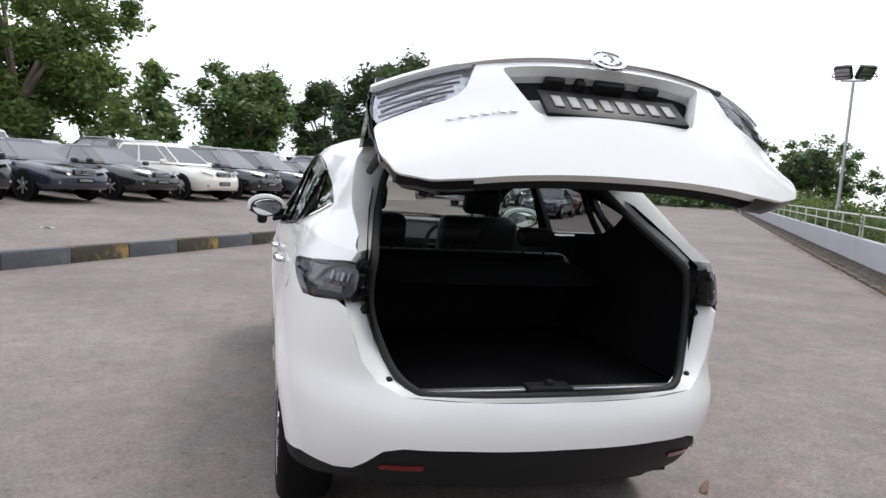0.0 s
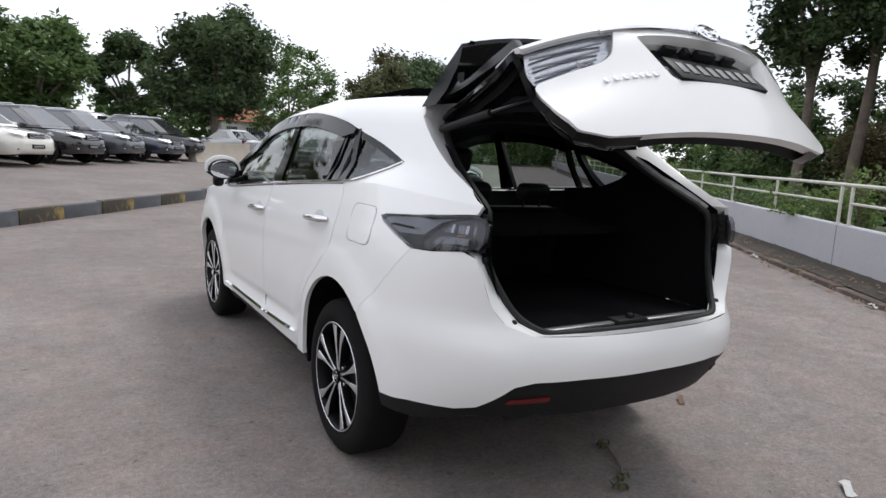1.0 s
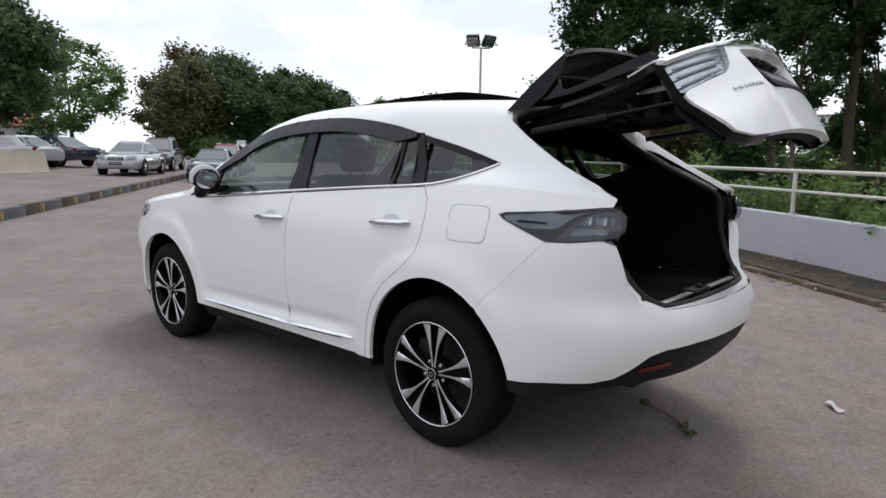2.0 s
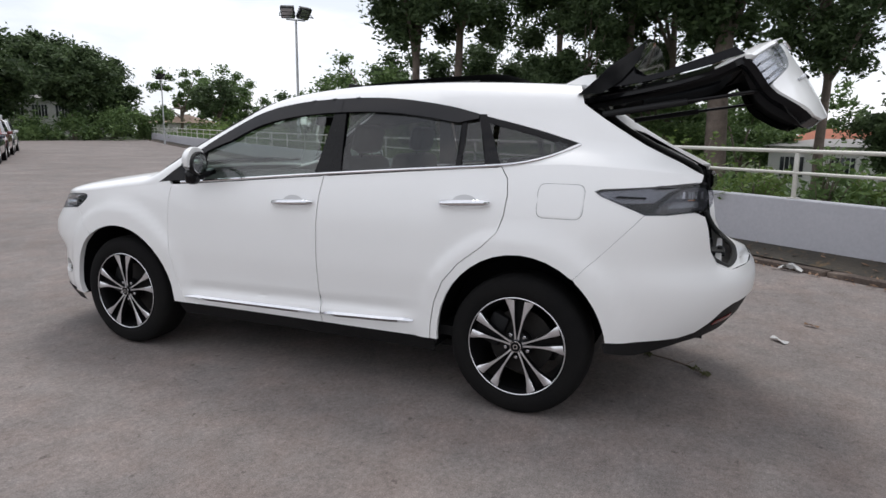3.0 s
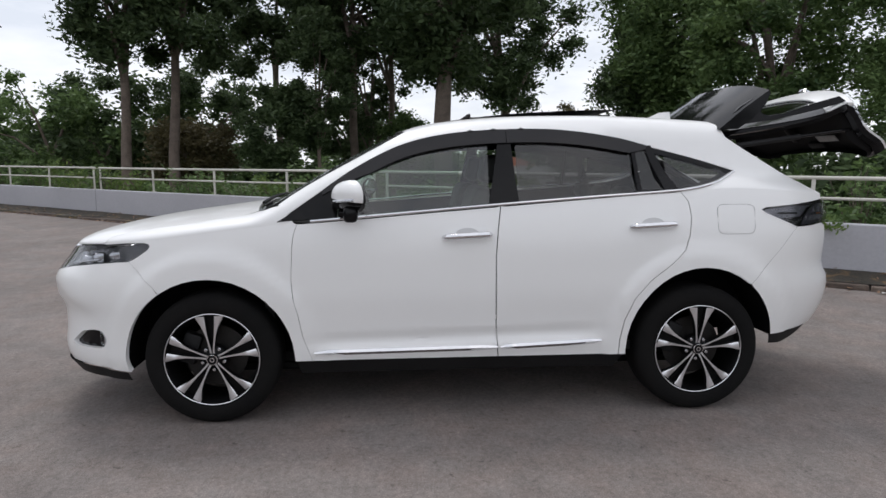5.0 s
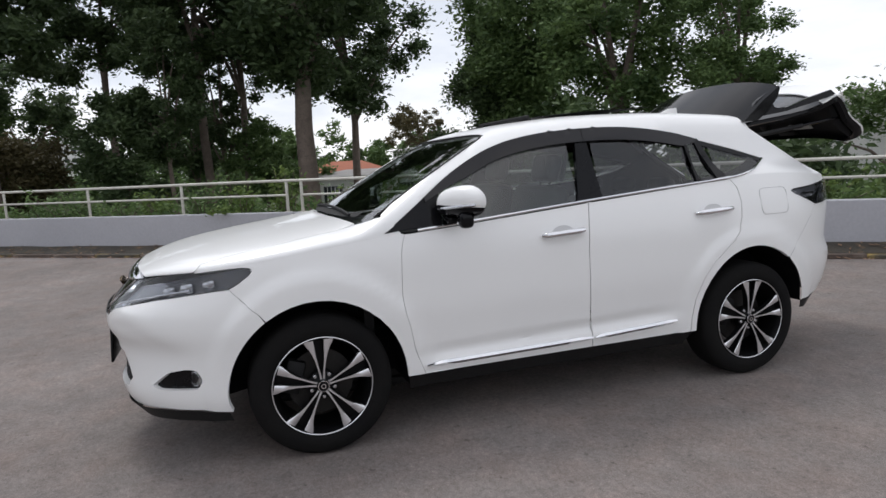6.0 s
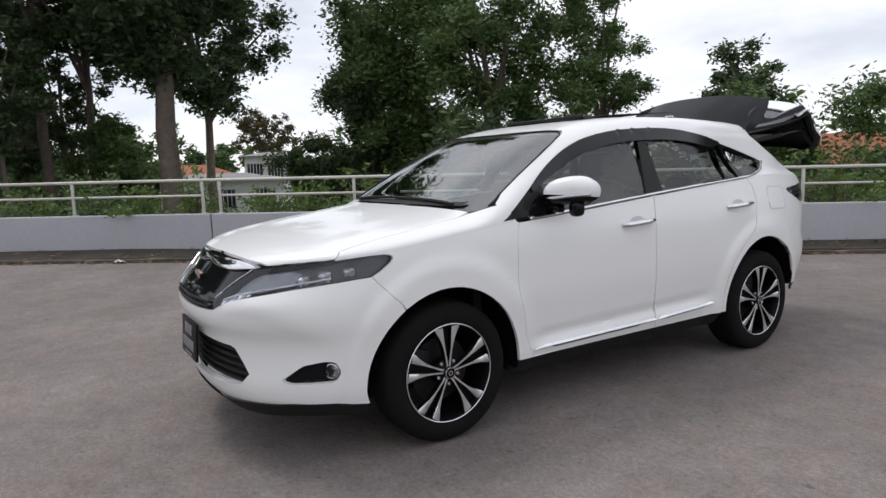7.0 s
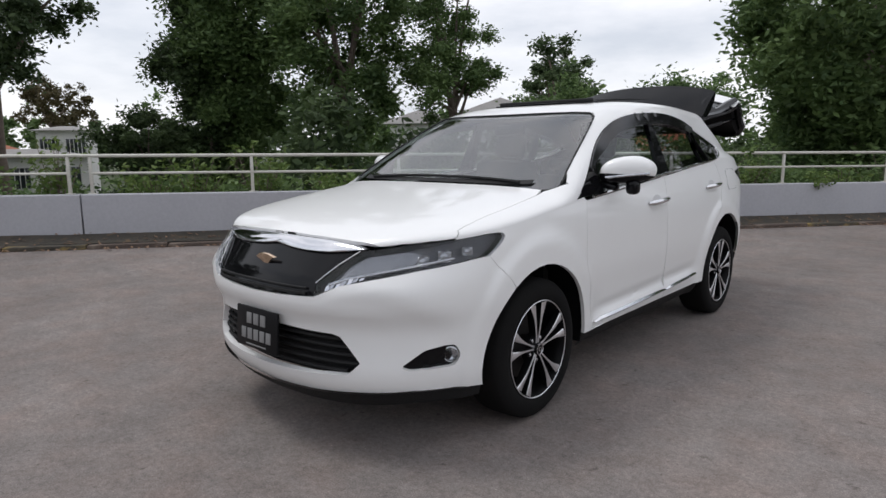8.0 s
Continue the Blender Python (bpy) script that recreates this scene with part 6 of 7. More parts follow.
bmesh.ops.recalc_face_normals(bm, faces=bm.faces)
part("spoiler", bm, BLACK_GLOSS, gate, "black roof spoiler")
for side in (-1, 1):
    bm = bmesh.new()
    pts = [(-1.53, 1.575), (-1.62, 1.52), (-1.80, 1.40), (-2.02, 1.28), (-2.16, 1.215), (-2.15, 1.262), (-2.00, 1.335), (-1.86, 1.395), (-1.79, 1.435), (-1.768, 1.475), (-1.785, 1.520), (-1.835, 1.548), (-1.90, 1.556), (-1.70, 1.588)]
    prism(bm, [(y, z) for y, z in pts], 0.03, Matrix(((0, 0, 1, side * 0.60), (1, 0, 0, -HINGE.y), (0, 1, 0, -HINGE.z), (0, 0, 0, 1))), 0.006)
    for v in bm.verts:
        v.co.x += side * 0.085 * max(0.0, min(1.0, (1.56 - HINGE.z - v.co.z) / 0.32)) - side * 0.012
    part("side_blade", bm, BLACK_GLOSS, gate)
# inner lining, struts, latch, label
bm = bmesh.new()
sheet(rounded([(-0.54, 0.80), (0.54, 0.80), (0.635, 0.87), (0.64, 1.22), (0.50, 1.48), (0.46, 1.56), (-0.46, 1.56), (-0.50, 1.48), (-0.64, 1.22), (-0.635, 0.87)], 0.05), lambda x, z: gate_skin(x, z) + Vector((0, 0.05 + 0.03 * math.sin(max(0, min(1, (z - 0.8) / 0.4)) * math.pi), 0)), 0.06, holes=[rounded([(-0.52, 1.26), (0.52, 1.26), (0.43, 1.475), (-0.43, 1.475)], 0.05)], flange=-0.04, bm=bm, inward=(0, -9, -0.5))
part("inner_lining", bm, TRIM_DARK, gate)
EDGE = [(0.50, 1.575), (0.57, 1.45), (0.655, 1.30), (0.695, 1.20), (0.695, 1.10), (0.692, 1.04), (0.686, 0.90), (0.650, 0.824), (0.558, 0.787), (0.45, 0.778)]
for side in (-1, 1):
    bm = bmesh.new()
    rows = [[bm.verts.new(gate_skin(side * (x - i), z) + Vector((0, d, 0))) for i, d in ((0.002, 0.012), (0.006, 0.045), (0.030, 0.075), (0.065, 0.080))] for x, z in (dense(EDGE, 0.05, False) + [Vector(EDGE[-1])])]
    for a, c in zip(rows, rows[1:]):
        for k in range(3):
            bm.faces.new((a[k], a[k + 1], c[k + 1], c[k]))
    bmesh.ops.recalc_face_normals(bm, faces=bm.faces)
    part("edge_trim", bm, BLACK_GLOSS, gate)
for x, z in ((-0.30, 1.53), (0.0, 1.53), (0.30, 1.53)):
    bm = bmesh.new()
    box(bm, (0.20, 0.03, 0.02), Matrix.Translation(gate_skin(x, z)) @ pose(0, 0.06, 0), 0.006)
    part("hinge_cover", bm, BLACK_PLASTIC, gate)
bm = bmesh.new()
box(bm, (0.16, 0.05, 0.05), Matrix.Translation(gate_skin(0, 0.84)) @ pose(0, 0.06, 0), 0.012)
part("latch", bm, BLACK_PLASTIC, gate)
bm = bmesh.new()
box(bm, (0.05, 0.05, 0.12), Matrix.Translation(gate_skin(0.18, 0.95)) @ pose(0, 0.09, 0), 0.012)
part("pull_grip", bm, BLACK_PLASTIC, gate)
bm = bmesh.new()
box(bm, (0.19, 0.004, 0.052), Matrix.Translation(gate_skin(-0.17, 0.905)) @ pose(0, 0.098, 0, -4), 0.001)
part("sticker", bm, LABEL_PAPER, gate, "small pale sticker")
turn = Matrix.Translation(HINGE) @ pose(0, 0, 0, -GATE_OPEN)
for side in (-1, 1):
    foot = Vector((side * 0.585, -1.645, 1.49))
    tip = turn @ (gate_skin(side * 0.63, 1.04) + Vector((0, 0.07, 0)))
    strut = new("gate_strut")
    strut.parent = car
    bm = bmesh.new()
    tube(bm, [foot, foot.lerp(tip, 0.55)], 0.016, 10)
    part("sleeve", bm, BLACK_PLASTIC, strut)
    bm = bmesh.new()
    tube(bm, [foot.lerp(tip, 0.5), tip], 0.009, 8)
    part("rod", bm, BLACK_GLOSS, strut)


# ---------------------------------------------------------------- trees and shrubs
def leaf_arrays(rng, centres, radii, count, size, flat=0.75):
    """Small pointed leaves scattered in clumps: vertices and faces."""
    k = rng.integers(0, len(centres), count)
    d = rng.normal(0, 1, (count, 3))
    d /= np.linalg.norm(d, axis=1)[:, None]
    r = np.abs(rng.normal(0.55, 0.33, count))
    p = centres[k] + d * (r * radii[k])[:, None] * np.array([1, 1, flat])
    a = rng.normal(0, 1, (count, 3))
    a[:, 2] *= 0.6
    a /= np.linalg.norm(a, axis=1)[:, None]
    b = np.cross(a, rng.normal(0, 1, (count, 3)))
    b /= np.linalg.norm(b, axis=1)[:, None]
    s = (size * rng.uniform(0.6, 1.3, count))[:, None]
    v = np.stack([p - a * s, p + b * s * 0.42, p + a * s, p - b * s * 0.42], 1).reshape(-1, 3)
    return v


def leaves_object(name, verts, mat, parent=None):
    n = len(verts) // 4
    me = bpy.data.meshes.new(name)
    me.vertices.add(len(verts))
    me.vertices.foreach_set("co", verts.astype(np.float32).ravel())
    me.loops.add(4 * n)
    me.loops.foreach_set("vertex_index", np.arange(4 * n, dtype=np.int32))
    me.polygons.add(n)
    me.polygons.foreach_set("loop_start", np.arange(0, 4 * n, 4, dtype=np.int32))
    me.update(calc_edges=True)
    me.materials.append(mat)
    ob = new(name, me)
    if parent:
        ob.parent = parent
    return ob


def tree(x, y, top, crown_from, radius, trunk_r, mat, seed, label, leaves=5000, size=0.16, clumps=40, lean=(0, 0), squash=1.0, group="trees", limbs=7, clump_r=None, base=None):
    """A tapered trunk with limbs that reach into a crown of many leaf clumps."""
    near = math.hypot(x, y) < 36
    leaves, size = (int(leaves * 2.5), size * 0.64) if near else (int(leaves * 1.15), size * 0.95)
    rng = np.random.default_rng(seed)
    z0 = ground_at(x, y) - 0.1 if base is None else base
    t = thing("tree", label, "tree", group, Matrix.Translation((x, y, z0)))
    top, crown_from = top - z0, crown_from - z0
    mid = (top + crown_from) / 2
    half = (top - crown_from) / 2
    cs = []
    while len(cs) < clumps:
        d = rng.normal(0, 1, 3)
        d /= np.linalg.norm(d)
        r = rng.uniform(0.25, 1.0) ** 0.45
        wob = 1 + 0.22 * math.sin(3 * math.atan2(d[1], d[0]) + seed) + 0.12 * math.sin(5 * d[2] + seed * 2)
        cs.append((d[0] * r * radius * wob + lean[0] * mid, d[1] * r * radius * squash * wob + lean[1] * mid, mid + d[2] * r * half))
    cs = np.array(cs)
    cr = (clump_r or 0.30 * radius) * rng.uniform(0.6, 1.25, len(cs))
    leaves_object("crown", leaf_arrays(rng, cs, cr, leaves, size), mat, t)
    bm = bmesh.new()
    fork = crown_from + 0.25 * (top - crown_from)
    spine = [Vector((lean[0] * z + 0.05 * math.sin(z * 1.3 + seed), lean[1] * z + 0.05 * math.cos(z * 1.1 + seed), z)) for z in np.linspace(0, fork, 7)]
    radii = [trunk_r * (1.35 if i == 0 else 1.0 - 0.45 * i / 6) for i in range(7)]
    tube(bm, spine, radii, 12)
    tips = cs[rng.permutation(len(cs))[:limbs]]
    for tip in tips:
        a = spine[-1 - int(rng.integers(0, 3))]
        tipv = Vector(tip)
        bend = a.lerp(tipv, 0.5) + Vector((0, 0, 0.12 * (tipv - a).length))
        tube(bm, [a, a.lerp(bend, 0.5), bend, bend.lerp(tipv, 0.5), tipv], [trunk_r * 0.5, trunk_r * 0.42, trunk_r * 0.3, trunk_r * 0.2, trunk_r * 0.08], 7)
    part("trunk", bm, BARK, t)
    return t


DARK_TREE = "tall dark green broadleaf tree with a grey-brown trunk behind the wall"
# beyond the wall, on the slope
tree(23.6, -1.8, 17.5, 5.3, 4.8, 0.47, LEAF_DARK, 1, "large broadleaf tree with a thick pinkish-grey trunk behind the wall", 18000, 0.25, 64, limbs=12, clump_r=1.3)
tree(40.0, -7.2, 20.0, 4.2, 4.0, 0.32, LEAF_DARK, 2, DARK_TREE, 32000, 0.2, 84, limbs=10, clump_r=1.3)
tree(26.0, 10.3, 15.0, 5.0, 2.9, 0.27, LEAF_DARK, 3, "slender dark tree with a leaning trunk behind the wall", 11000, 0.23, 40, lean=(0.03, -0.04), clump_r=1.0)
tree(25.2, 12.0, 14.0, 5.2, 2.6, 0.25, LEAF_DARK, 4, "slender dark tree with a leaning trunk behind the wall", 10000, 0.23, 38, lean=(-0.02, -0.03), clump_r=0.95)
tree(33.0, 6.4, 15.0, 6.2, 3.4, 0.24, LEAF_DARK, 5, DARK_TREE, 13000, 0.24, 46, lean=(0.02, 0.05), clump_r=1.1)
tree(27.5, 2.2, 15.5, 5.8, 3.6, 0.25, LEAF_DARK, 6, DARK_TREE, 15000, 0.22, 56, clump_r=1.0)
tree(28.5, 0.4, 15.0, 6.4, 3.0, 0.2, LEAF_DARK, 20, DARK_TREE, 11000, 0.21, 46, clump_r=0.95)
tree(22.0, -11.0, 15.5, 0.2, 2.5, 0.28, LEAF_MID, 7, "dense bushy green tree behind the railing", 32000, 0.19, 120, clump_r=1.1, limbs=6)
tree(16.4, -12.3, 14.5, 0.4, 2.8, 0.25, LEAF_MID, 8, "dense bushy green tree behind the railing", 26000, 0.17, 110, clump_r=0.95, limbs=7)
tree(23.0, -10.3, 8.0, -0.2, 1.7, 0.2, LEAF_DARK, 19, "dense dark green tree behind the railing", 14000, 0.18, 70, clump_r=0.9)
tree(12.2, -13.6, 10.0, 1.2, 1.6, 0.15, LEAF_MID, 9, "airy small-leaved tree behind the railing", 10000, 0.12, 64, clump_r=0.55, limbs=14)
tree(0.3, -15.2, 9.2, 0.2, 3.3, 0.25, LEAF_MID, 10, "dense round green tree behind the low wall", 40000, 0.16, 110, clump_r=0.85)
tree(-4.6, -16.5, 8.0, 0.3, 3.2, 0.25, LEAF_DARK, 11, "dense dark green tree behind the low wall", 14000, 0.18, 60, clump_r=0.9)
tree(36.0, 17.5, 6.8, 0.2, 4.0, 0.18, LEAF_DARK, 12, "rounded dark green tree beyond the railing", 10000, 0.2, 50, clump_r=1.0)
tree(39.5, 13.5, 6.4, 0.0, 3.6, 0.18, LEAF_MID, 13, "leafy tree beyond the railing", 8000, 0.19, 44, clump_r=0.9)
tree(34.0, 19.5, 6.4, 0.4, 3.4, 0.18, LEAF_MID, 14, "rounded green tree beyond the railing", 7500, 0.17, 44)
tree(38.5, 12.0, 8.4, 1.0, 3.6, 0.2, LEAF_DARK, 15, "airy dark green tree beyond the railing", 7500, 0.17, 44, clump_r=0.8)
tree(47.0, 30.5, 7.0, 0.6, 3.2, 0.2, LEAF_MID, 16, "rounded green tree beyond the railing", 6000, 0.2, 36)
tree(48.5, 44.5, 8.6, 2.2, 3.4, 0.2, LEAF_MID, 17, "airy green tree beyond the railing", 5000, 0.2, 32, clump_r=0.9)
tree(43.5, 41.0, 6.0, 2.7, 2.6, 0.2, LEAF_DARK, 18, "rounded dark tree beyond the railing", 5000, 0.2, 30)
tree(25.8, 5.5, 5.2, 0.3, 1.6, 0.12, LEAF_DARK, 61, "low dark green tree among taller trunks behind the wall", 9000, 0.18, 50, clump_r=0.7)
tree(28.9, 10.3, 3.6, 0.2, 2.0, 0.12, LEAF_DRY, 62, "low brownish tree behind the wall", 7000, 0.18, 44, clump_r=0.8)
tree(29.6, 1.4, 8.6, 2.2, 1.9, 0.13, LEAF_DARK, 63, "airy small tree with a thin trunk behind the wall", 6000, 0.16, 60, clump_r=0.5, limbs=12)
tree(36.0, 2.9, 6.2, 1.2, 1.6, 0.13, LEAF_DARK, 64, "airy small tree with a thin trunk behind the wall", 7000, 0.18, 56, clump_r=0.6, limbs=12)
tree(25.2, 3.6, 7.8, 2.4, 1.7, 0.12, LEAF_DARK, 65, "airy small tree with a thin trunk behind the wall", 6500, 0.16, 56, clump_r=0.55, limbs=12)
tree(24.6, -8.4, 2.9, 0.1, 1.5, 0.10, LEAF_DARK, 66, "low dark green bush tree behind the wall", 9000, 0.16, 50, clump_r=0.6)
tree(28.2, -0.4, 3.9, 0.1, 1.4, 0.10, LEAF_MID, 67, "low green bush tree behind the wall", 7000, 0.16, 44, clump_r=0.55)
# over the car park
tree(-13.6, 34.0, 12.6, 2.2, 5.8, 0.35, LEAF_BRIGHT, 21, "large spreading green tree behind the parked cars", 30000, 0.20, 110, clump_r=1.1)
tree(-17.5, 41.0, 9.5, 1.8, 4.6, 0.3, LEAF_DARK, 22, "spreading dark green tree behind the parked cars", 18000, 0.26, 60, clump_r=1.3)
tree(-2.9, 50.7, 10.6, 2.0, 3.3, 0.28, LEAF_MID, 23, "rounded green tree behind the parked cars", 20000, 0.25, 60, clump_r=1.0)
tree(4.3, 65.6, 11.2, 3.0, 2.6, 0.25, LEAF_DARK, 24, "narrow green tree behind the parked cars", 14000, 0.27, 44, clump_r=0.9)
tree(6.4, 37.2, 9.3, 3.0, 3.3, 0.26, LEAF_DARK, 25, "broad dark green tree among the parked cars", 30000, 0.19, 90, limbs=11, clump_r=1.0)
tree(36.0, 66.0, 12.6, 1.5, 6.0, 0.4, LEAF_DARK, 26, "large dark green tree beyond the hedge", 26000, 0.30, 90, clump_r=1.7)
tree(29.5, 62.0, 10.6, 1.2, 4.2, 0.3, LEAF_OLIVE, 27, "olive green tree beyond the hedge", 20000, 0.28, 70, clump_r=1.4)
tree(50.7, 76.0, 13.0, 1.2, 4.8, 0.35, LEAF_DARK, 28, "large dark green tree beyond the hedge", 18000, 0.32, 70, clump_r=1.6)
tree(41.5, 57.5, 9.6, 3.4, 3.2, 0.25, LEAF_DARK, 29, "rounded dark green tree beyond the hedge", 16000, 0.27, 60, clump_r=1.2)
tree(48.0, 60.0, 9.4, 0.8, 2.6, 0.25, LEAF_DARK, 30, "narrow dark tree beyond the hedge", 12000, 0.26, 44, clump_r=1.1)
tree(56.0, 58.0, 9.2, 2.5, 3.6, 0.25, LEAF_MID, 31, "airy green tree beyond the hedge", 4000, 0.24, 30, clump_r=0.8)
tree(24.0, 78.0, 14.0, 2.0, 6.0, 0.3, LEAF_MID, 32, "tall green tree in the distance", 6500, 0.32, 44)
tree(40.0, 80.0, 15.5, 2.0, 6.5, 0.3, LEAF_DRY, 33, "tall olive green tree in the distance", 6500, 0.32, 44)
# down the slope, seen past the bonnet and the tail
tree(26.0, -43.0, 10.8, 1.5, 3.3, 0.3, LEAF_DARK, 34, "rounded green tree in the distance", 6500, 0.22, 40)
tree(9.0, -27.0, 4.3, -1.5, 3.6, 0.2, LEAF_MID, 35, "leafy green tree below the road", 6500, 0.2, 40)
tree(14.0, -24.0, 4.4, -2.0, 3.2, 0.2, LEAF_MID, 36, "leafy green tree below the road", 6000, 0.2, 40)
tree(80.0, -23.4, 9.6, 3.4, 4.0, 0.2, LEAF_DRY, 37, "airy pale tree in the distance", 7000, 0.22, 80, clump_r=0.8, limbs=12)
tree(47.0, -3.0, 4.6, -2.0, 3.4, 0.2, LEAF_MID, 38, "leafy tree below the road", 5000, 0.22, 36)


def far_woods(name, label, points, height, mat, seed, width=5.0, leaves=14000, size=0.35):
    """An uneven belt of far tree crowns."""
    rng = np.random.default_rng(seed)
    cs, cr = [], []
    for (xa, ya), (xb, yb) in zip(points, points[1:]):
        n = max(2, int(math.hypot(xb - xa, yb - ya) / 1.6))
        for k in range(n):
            t = k / n
            x, y = xa + (xb - xa) * t + rng.normal(0, width * 0.35), ya + (yb - ya) * t + rng.normal(0, width * 0.35)
            z0 = ground_at(x, y)
            h = height * (0.62 + 0.38 * math.sin(x * 0.31 + y * 0.23 + seed) * math.cos(x * 0.13 - y * 0.17)) * rng.uniform(0.8, 1.2)
            for j in range(max(2, int(h / 1.3))):
                cs.append((x + rng.normal(0, 0.8), y + rng.normal(0, 0.8), z0 + h * (j + 0.6) / max(2, int(h / 1.3))))
                cr.append(rng.uniform(0.9, 1.7))
    ob = leaves_object(name, leaf_arrays(rng, np.array(cs), np.array(cr), leaves, size), mat)
    return tagged(ob, label, "woods", kind="stuff")


WOODS = "distant belt of mixed green trees"
far_woods("far_woods", WOODS, [(-40, 48), (-20, 60), (-4, 74), (12, 84), (26, 90)], 8.6, LEAF_MID, 41, 5, 34000, 0.4)
far_woods("far_woods", WOODS, [(50, 84), (62, 70), (72, 56), (76, 40), (74, 24)], 7.5, LEAF_DARK, 42, 6, 20000, 0.42)
far_woods("far_woods", "dark green thicket on the slope behind the railing", [(50, 36), (44, 26), (40, 16), (38, 9)], 6.8, LEAF_DARK, 43, 3.0, 24000, 0.26)
far_woods("far_woods", "dark green thicket on the slope behind the railing", [(37, 8), (33, 3.5), (31, -0.5)], 3.6, LEAF_DARK, 44, 2.2, 14000, 0.22)
far_woods("far_woods", "dark green thicket on the slope behind the railing", [(34, -2), (33, -9), (27, -15)], 2.1, LEAF_DARK, 51, 2.0, 16000, 0.2)
far_woods("far_woods", WOODS, [(100, 12), (106, -16), (98, -42), (70, -56), (30, -66), (10, -66), (-14, -58)], 12.5, LEAF_MID, 45, 6, 38000, 0.42)
far_woods("far_woods", WOODS, [(116, 46), (118, 24), (112, 4), (112, -14), (108, -32), (96, -52)], 8.0, LEAF_DARK, 53, 3, 26000, 0.55)
far_woods("far_woods", WOODS, [(114, 30), (116, 8), (114, -12), (108, -30)], 8.5, LEAF_MID, 56, 3, 18000, 0.55)
far_woods("far_woods", WOODS, [(44, -22), (38, -30), (28, -36), (14, -48), (4, -50)], 5.5, LEAF_MID, 46, 4, 16000, 0.3)
far_woods("far_woods", "dark green thicket below the road", [(14.5, -8), (9, -14), (4, -17.5), (-2, -20)], 3.6, LEAF_DARK, 47, 2.0, 15000, 0.16)
far_woods("far_woods", WOODS, [(-60, 30), (-66, 0), (-60, -30), (-40, -52), (-14, -58)], 9.0, LEAF_DARK, 48, 6, 12000, 0.5)
far_woods("far_woods", WOODS, [(24, -46), (12, -52), (0, -54), (-12, -50)], 8.6, LEAF_DARK, 52, 4, 16000, 0.3)
# clipped hedge across the end of the drive
far_woods("hedge", "long clipped green hedge across the end of the drive", [tuple(uv(66.5, -6)[:2]), tuple(uv(66.0, 4)[:2]), tuple(uv(65.5, 18)[:2])], 2.6, LEAF_MID, 49, 1.4, 15000, 0.2)
far_woods("hedge", "bright green bank of bushes beside the drive", [tuple(uv(62, -9)[:2]), tuple(uv(50, -9)[:2]), tuple(uv(36, -9.5)[:2])], 1.3, LEAF_BRIGHT, 50, 1.6, 9000, 0.16)


def shrub(u, v, height, spread, mat, seed, label):
    rng = np.random.default_rng(seed)
    p = uv(u, v)
    z0 = ground_z(u, v)
    s = thing("shrub", label, "shrub", "shrubs behind the railing", Matrix.Translation((p.x, p.y, z0)))
    n = int(9 + spread * 8)
    tips = np.stack([rng.normal(0, spread * 0.5, n), rng.normal(0, spread * 0.33, n), height * rng.uniform(0.45, 1.0, n)], 1)
    bm = bmesh.new()
    for tip in tips:
        tube(bm, [(tip[0] * 0.2, tip[1] * 0.2, -0.05), (tip[0] * 0.6, tip[1] * 0.6, tip[2] * 0.55), tuple(tip)], [0.010, 0.007, 0.003], 5)
    part("stem", bm, BARK, s)
    cs = np.concatenate([tips, tips * np.array([0.75, 0.75, 0.7]), tips * np.array([0.5, 0.5, 0.4])])
    leaves_object("leaves", leaf_arrays(rng, cs, np.full(len(cs), 0.17), int(420 * spread * max(height, 0.5)) + 220, 0.05, 0.8), mat, s)
    return s


rng = random.Random(11)
for k in range(46):
    u = -17 + k * 0.92 + rng.uniform(-0.3, 0.3)
    tall = rng.choice([0.5, 0.65, 0.8, 0.95])
    mat, lab = rng.choice([(LEAF_BRIGHT, "bright green leafy shrub behind the railing"), (LEAF_MID, "green leafy shrub behind the railing"), (LEAF_BRIGHT, "bright green leafy shrub behind the railing")])
    shrub(u, WALL_V - 0.55 - rng.uniform(0, 0.5), tall, rng.uniform(0.5, 0.95), mat, 100 + k, lab)
rr = np.random.default_rng(77)
cs = np.array([tuple(uv(rr.uniform(-20, 64), WALL_V - rr.uniform(0.3, 4.5), 0.0)) for _ in range(900)])
cs[:, 2] = [ground_at(c[0], c[1]) + rr.uniform(0.05, 0.35) for c in cs]
tagged(leaves_object("undergrowth", leaf_arrays(rr, cs, rr.uniform(0.2, 0.5, len(cs)), 30000, 0.07), LEAF_MID), "low green undergrowth behind the wall", "undergrowth", kind="stuff")
# a sprig hanging over the wall's top at two places
for u, seed in ((6.1, 301), (-7.2, 302), (1.3, 303), (-1.9, 304)):
    rr2 = np.random.default_rng(seed)
    p = uv(u, WALL_V - 0.05)
    cs = np.array([(p.x + rr2.normal(0, 0.12), p.y + rr2.normal(0, 0.12), wall_rise(u) + 0.80 + rr2.uniform(-0.12, 0.12)) for _ in range(9)])
    tagged(leaves_object("overhanging_sprig", leaf_arrays(rr2, cs, np.full(9, 0.11), 150, 0.045), LEAF_BRIGHT), "bright green sprig hanging over the wall top", "plant", kind="stuff")


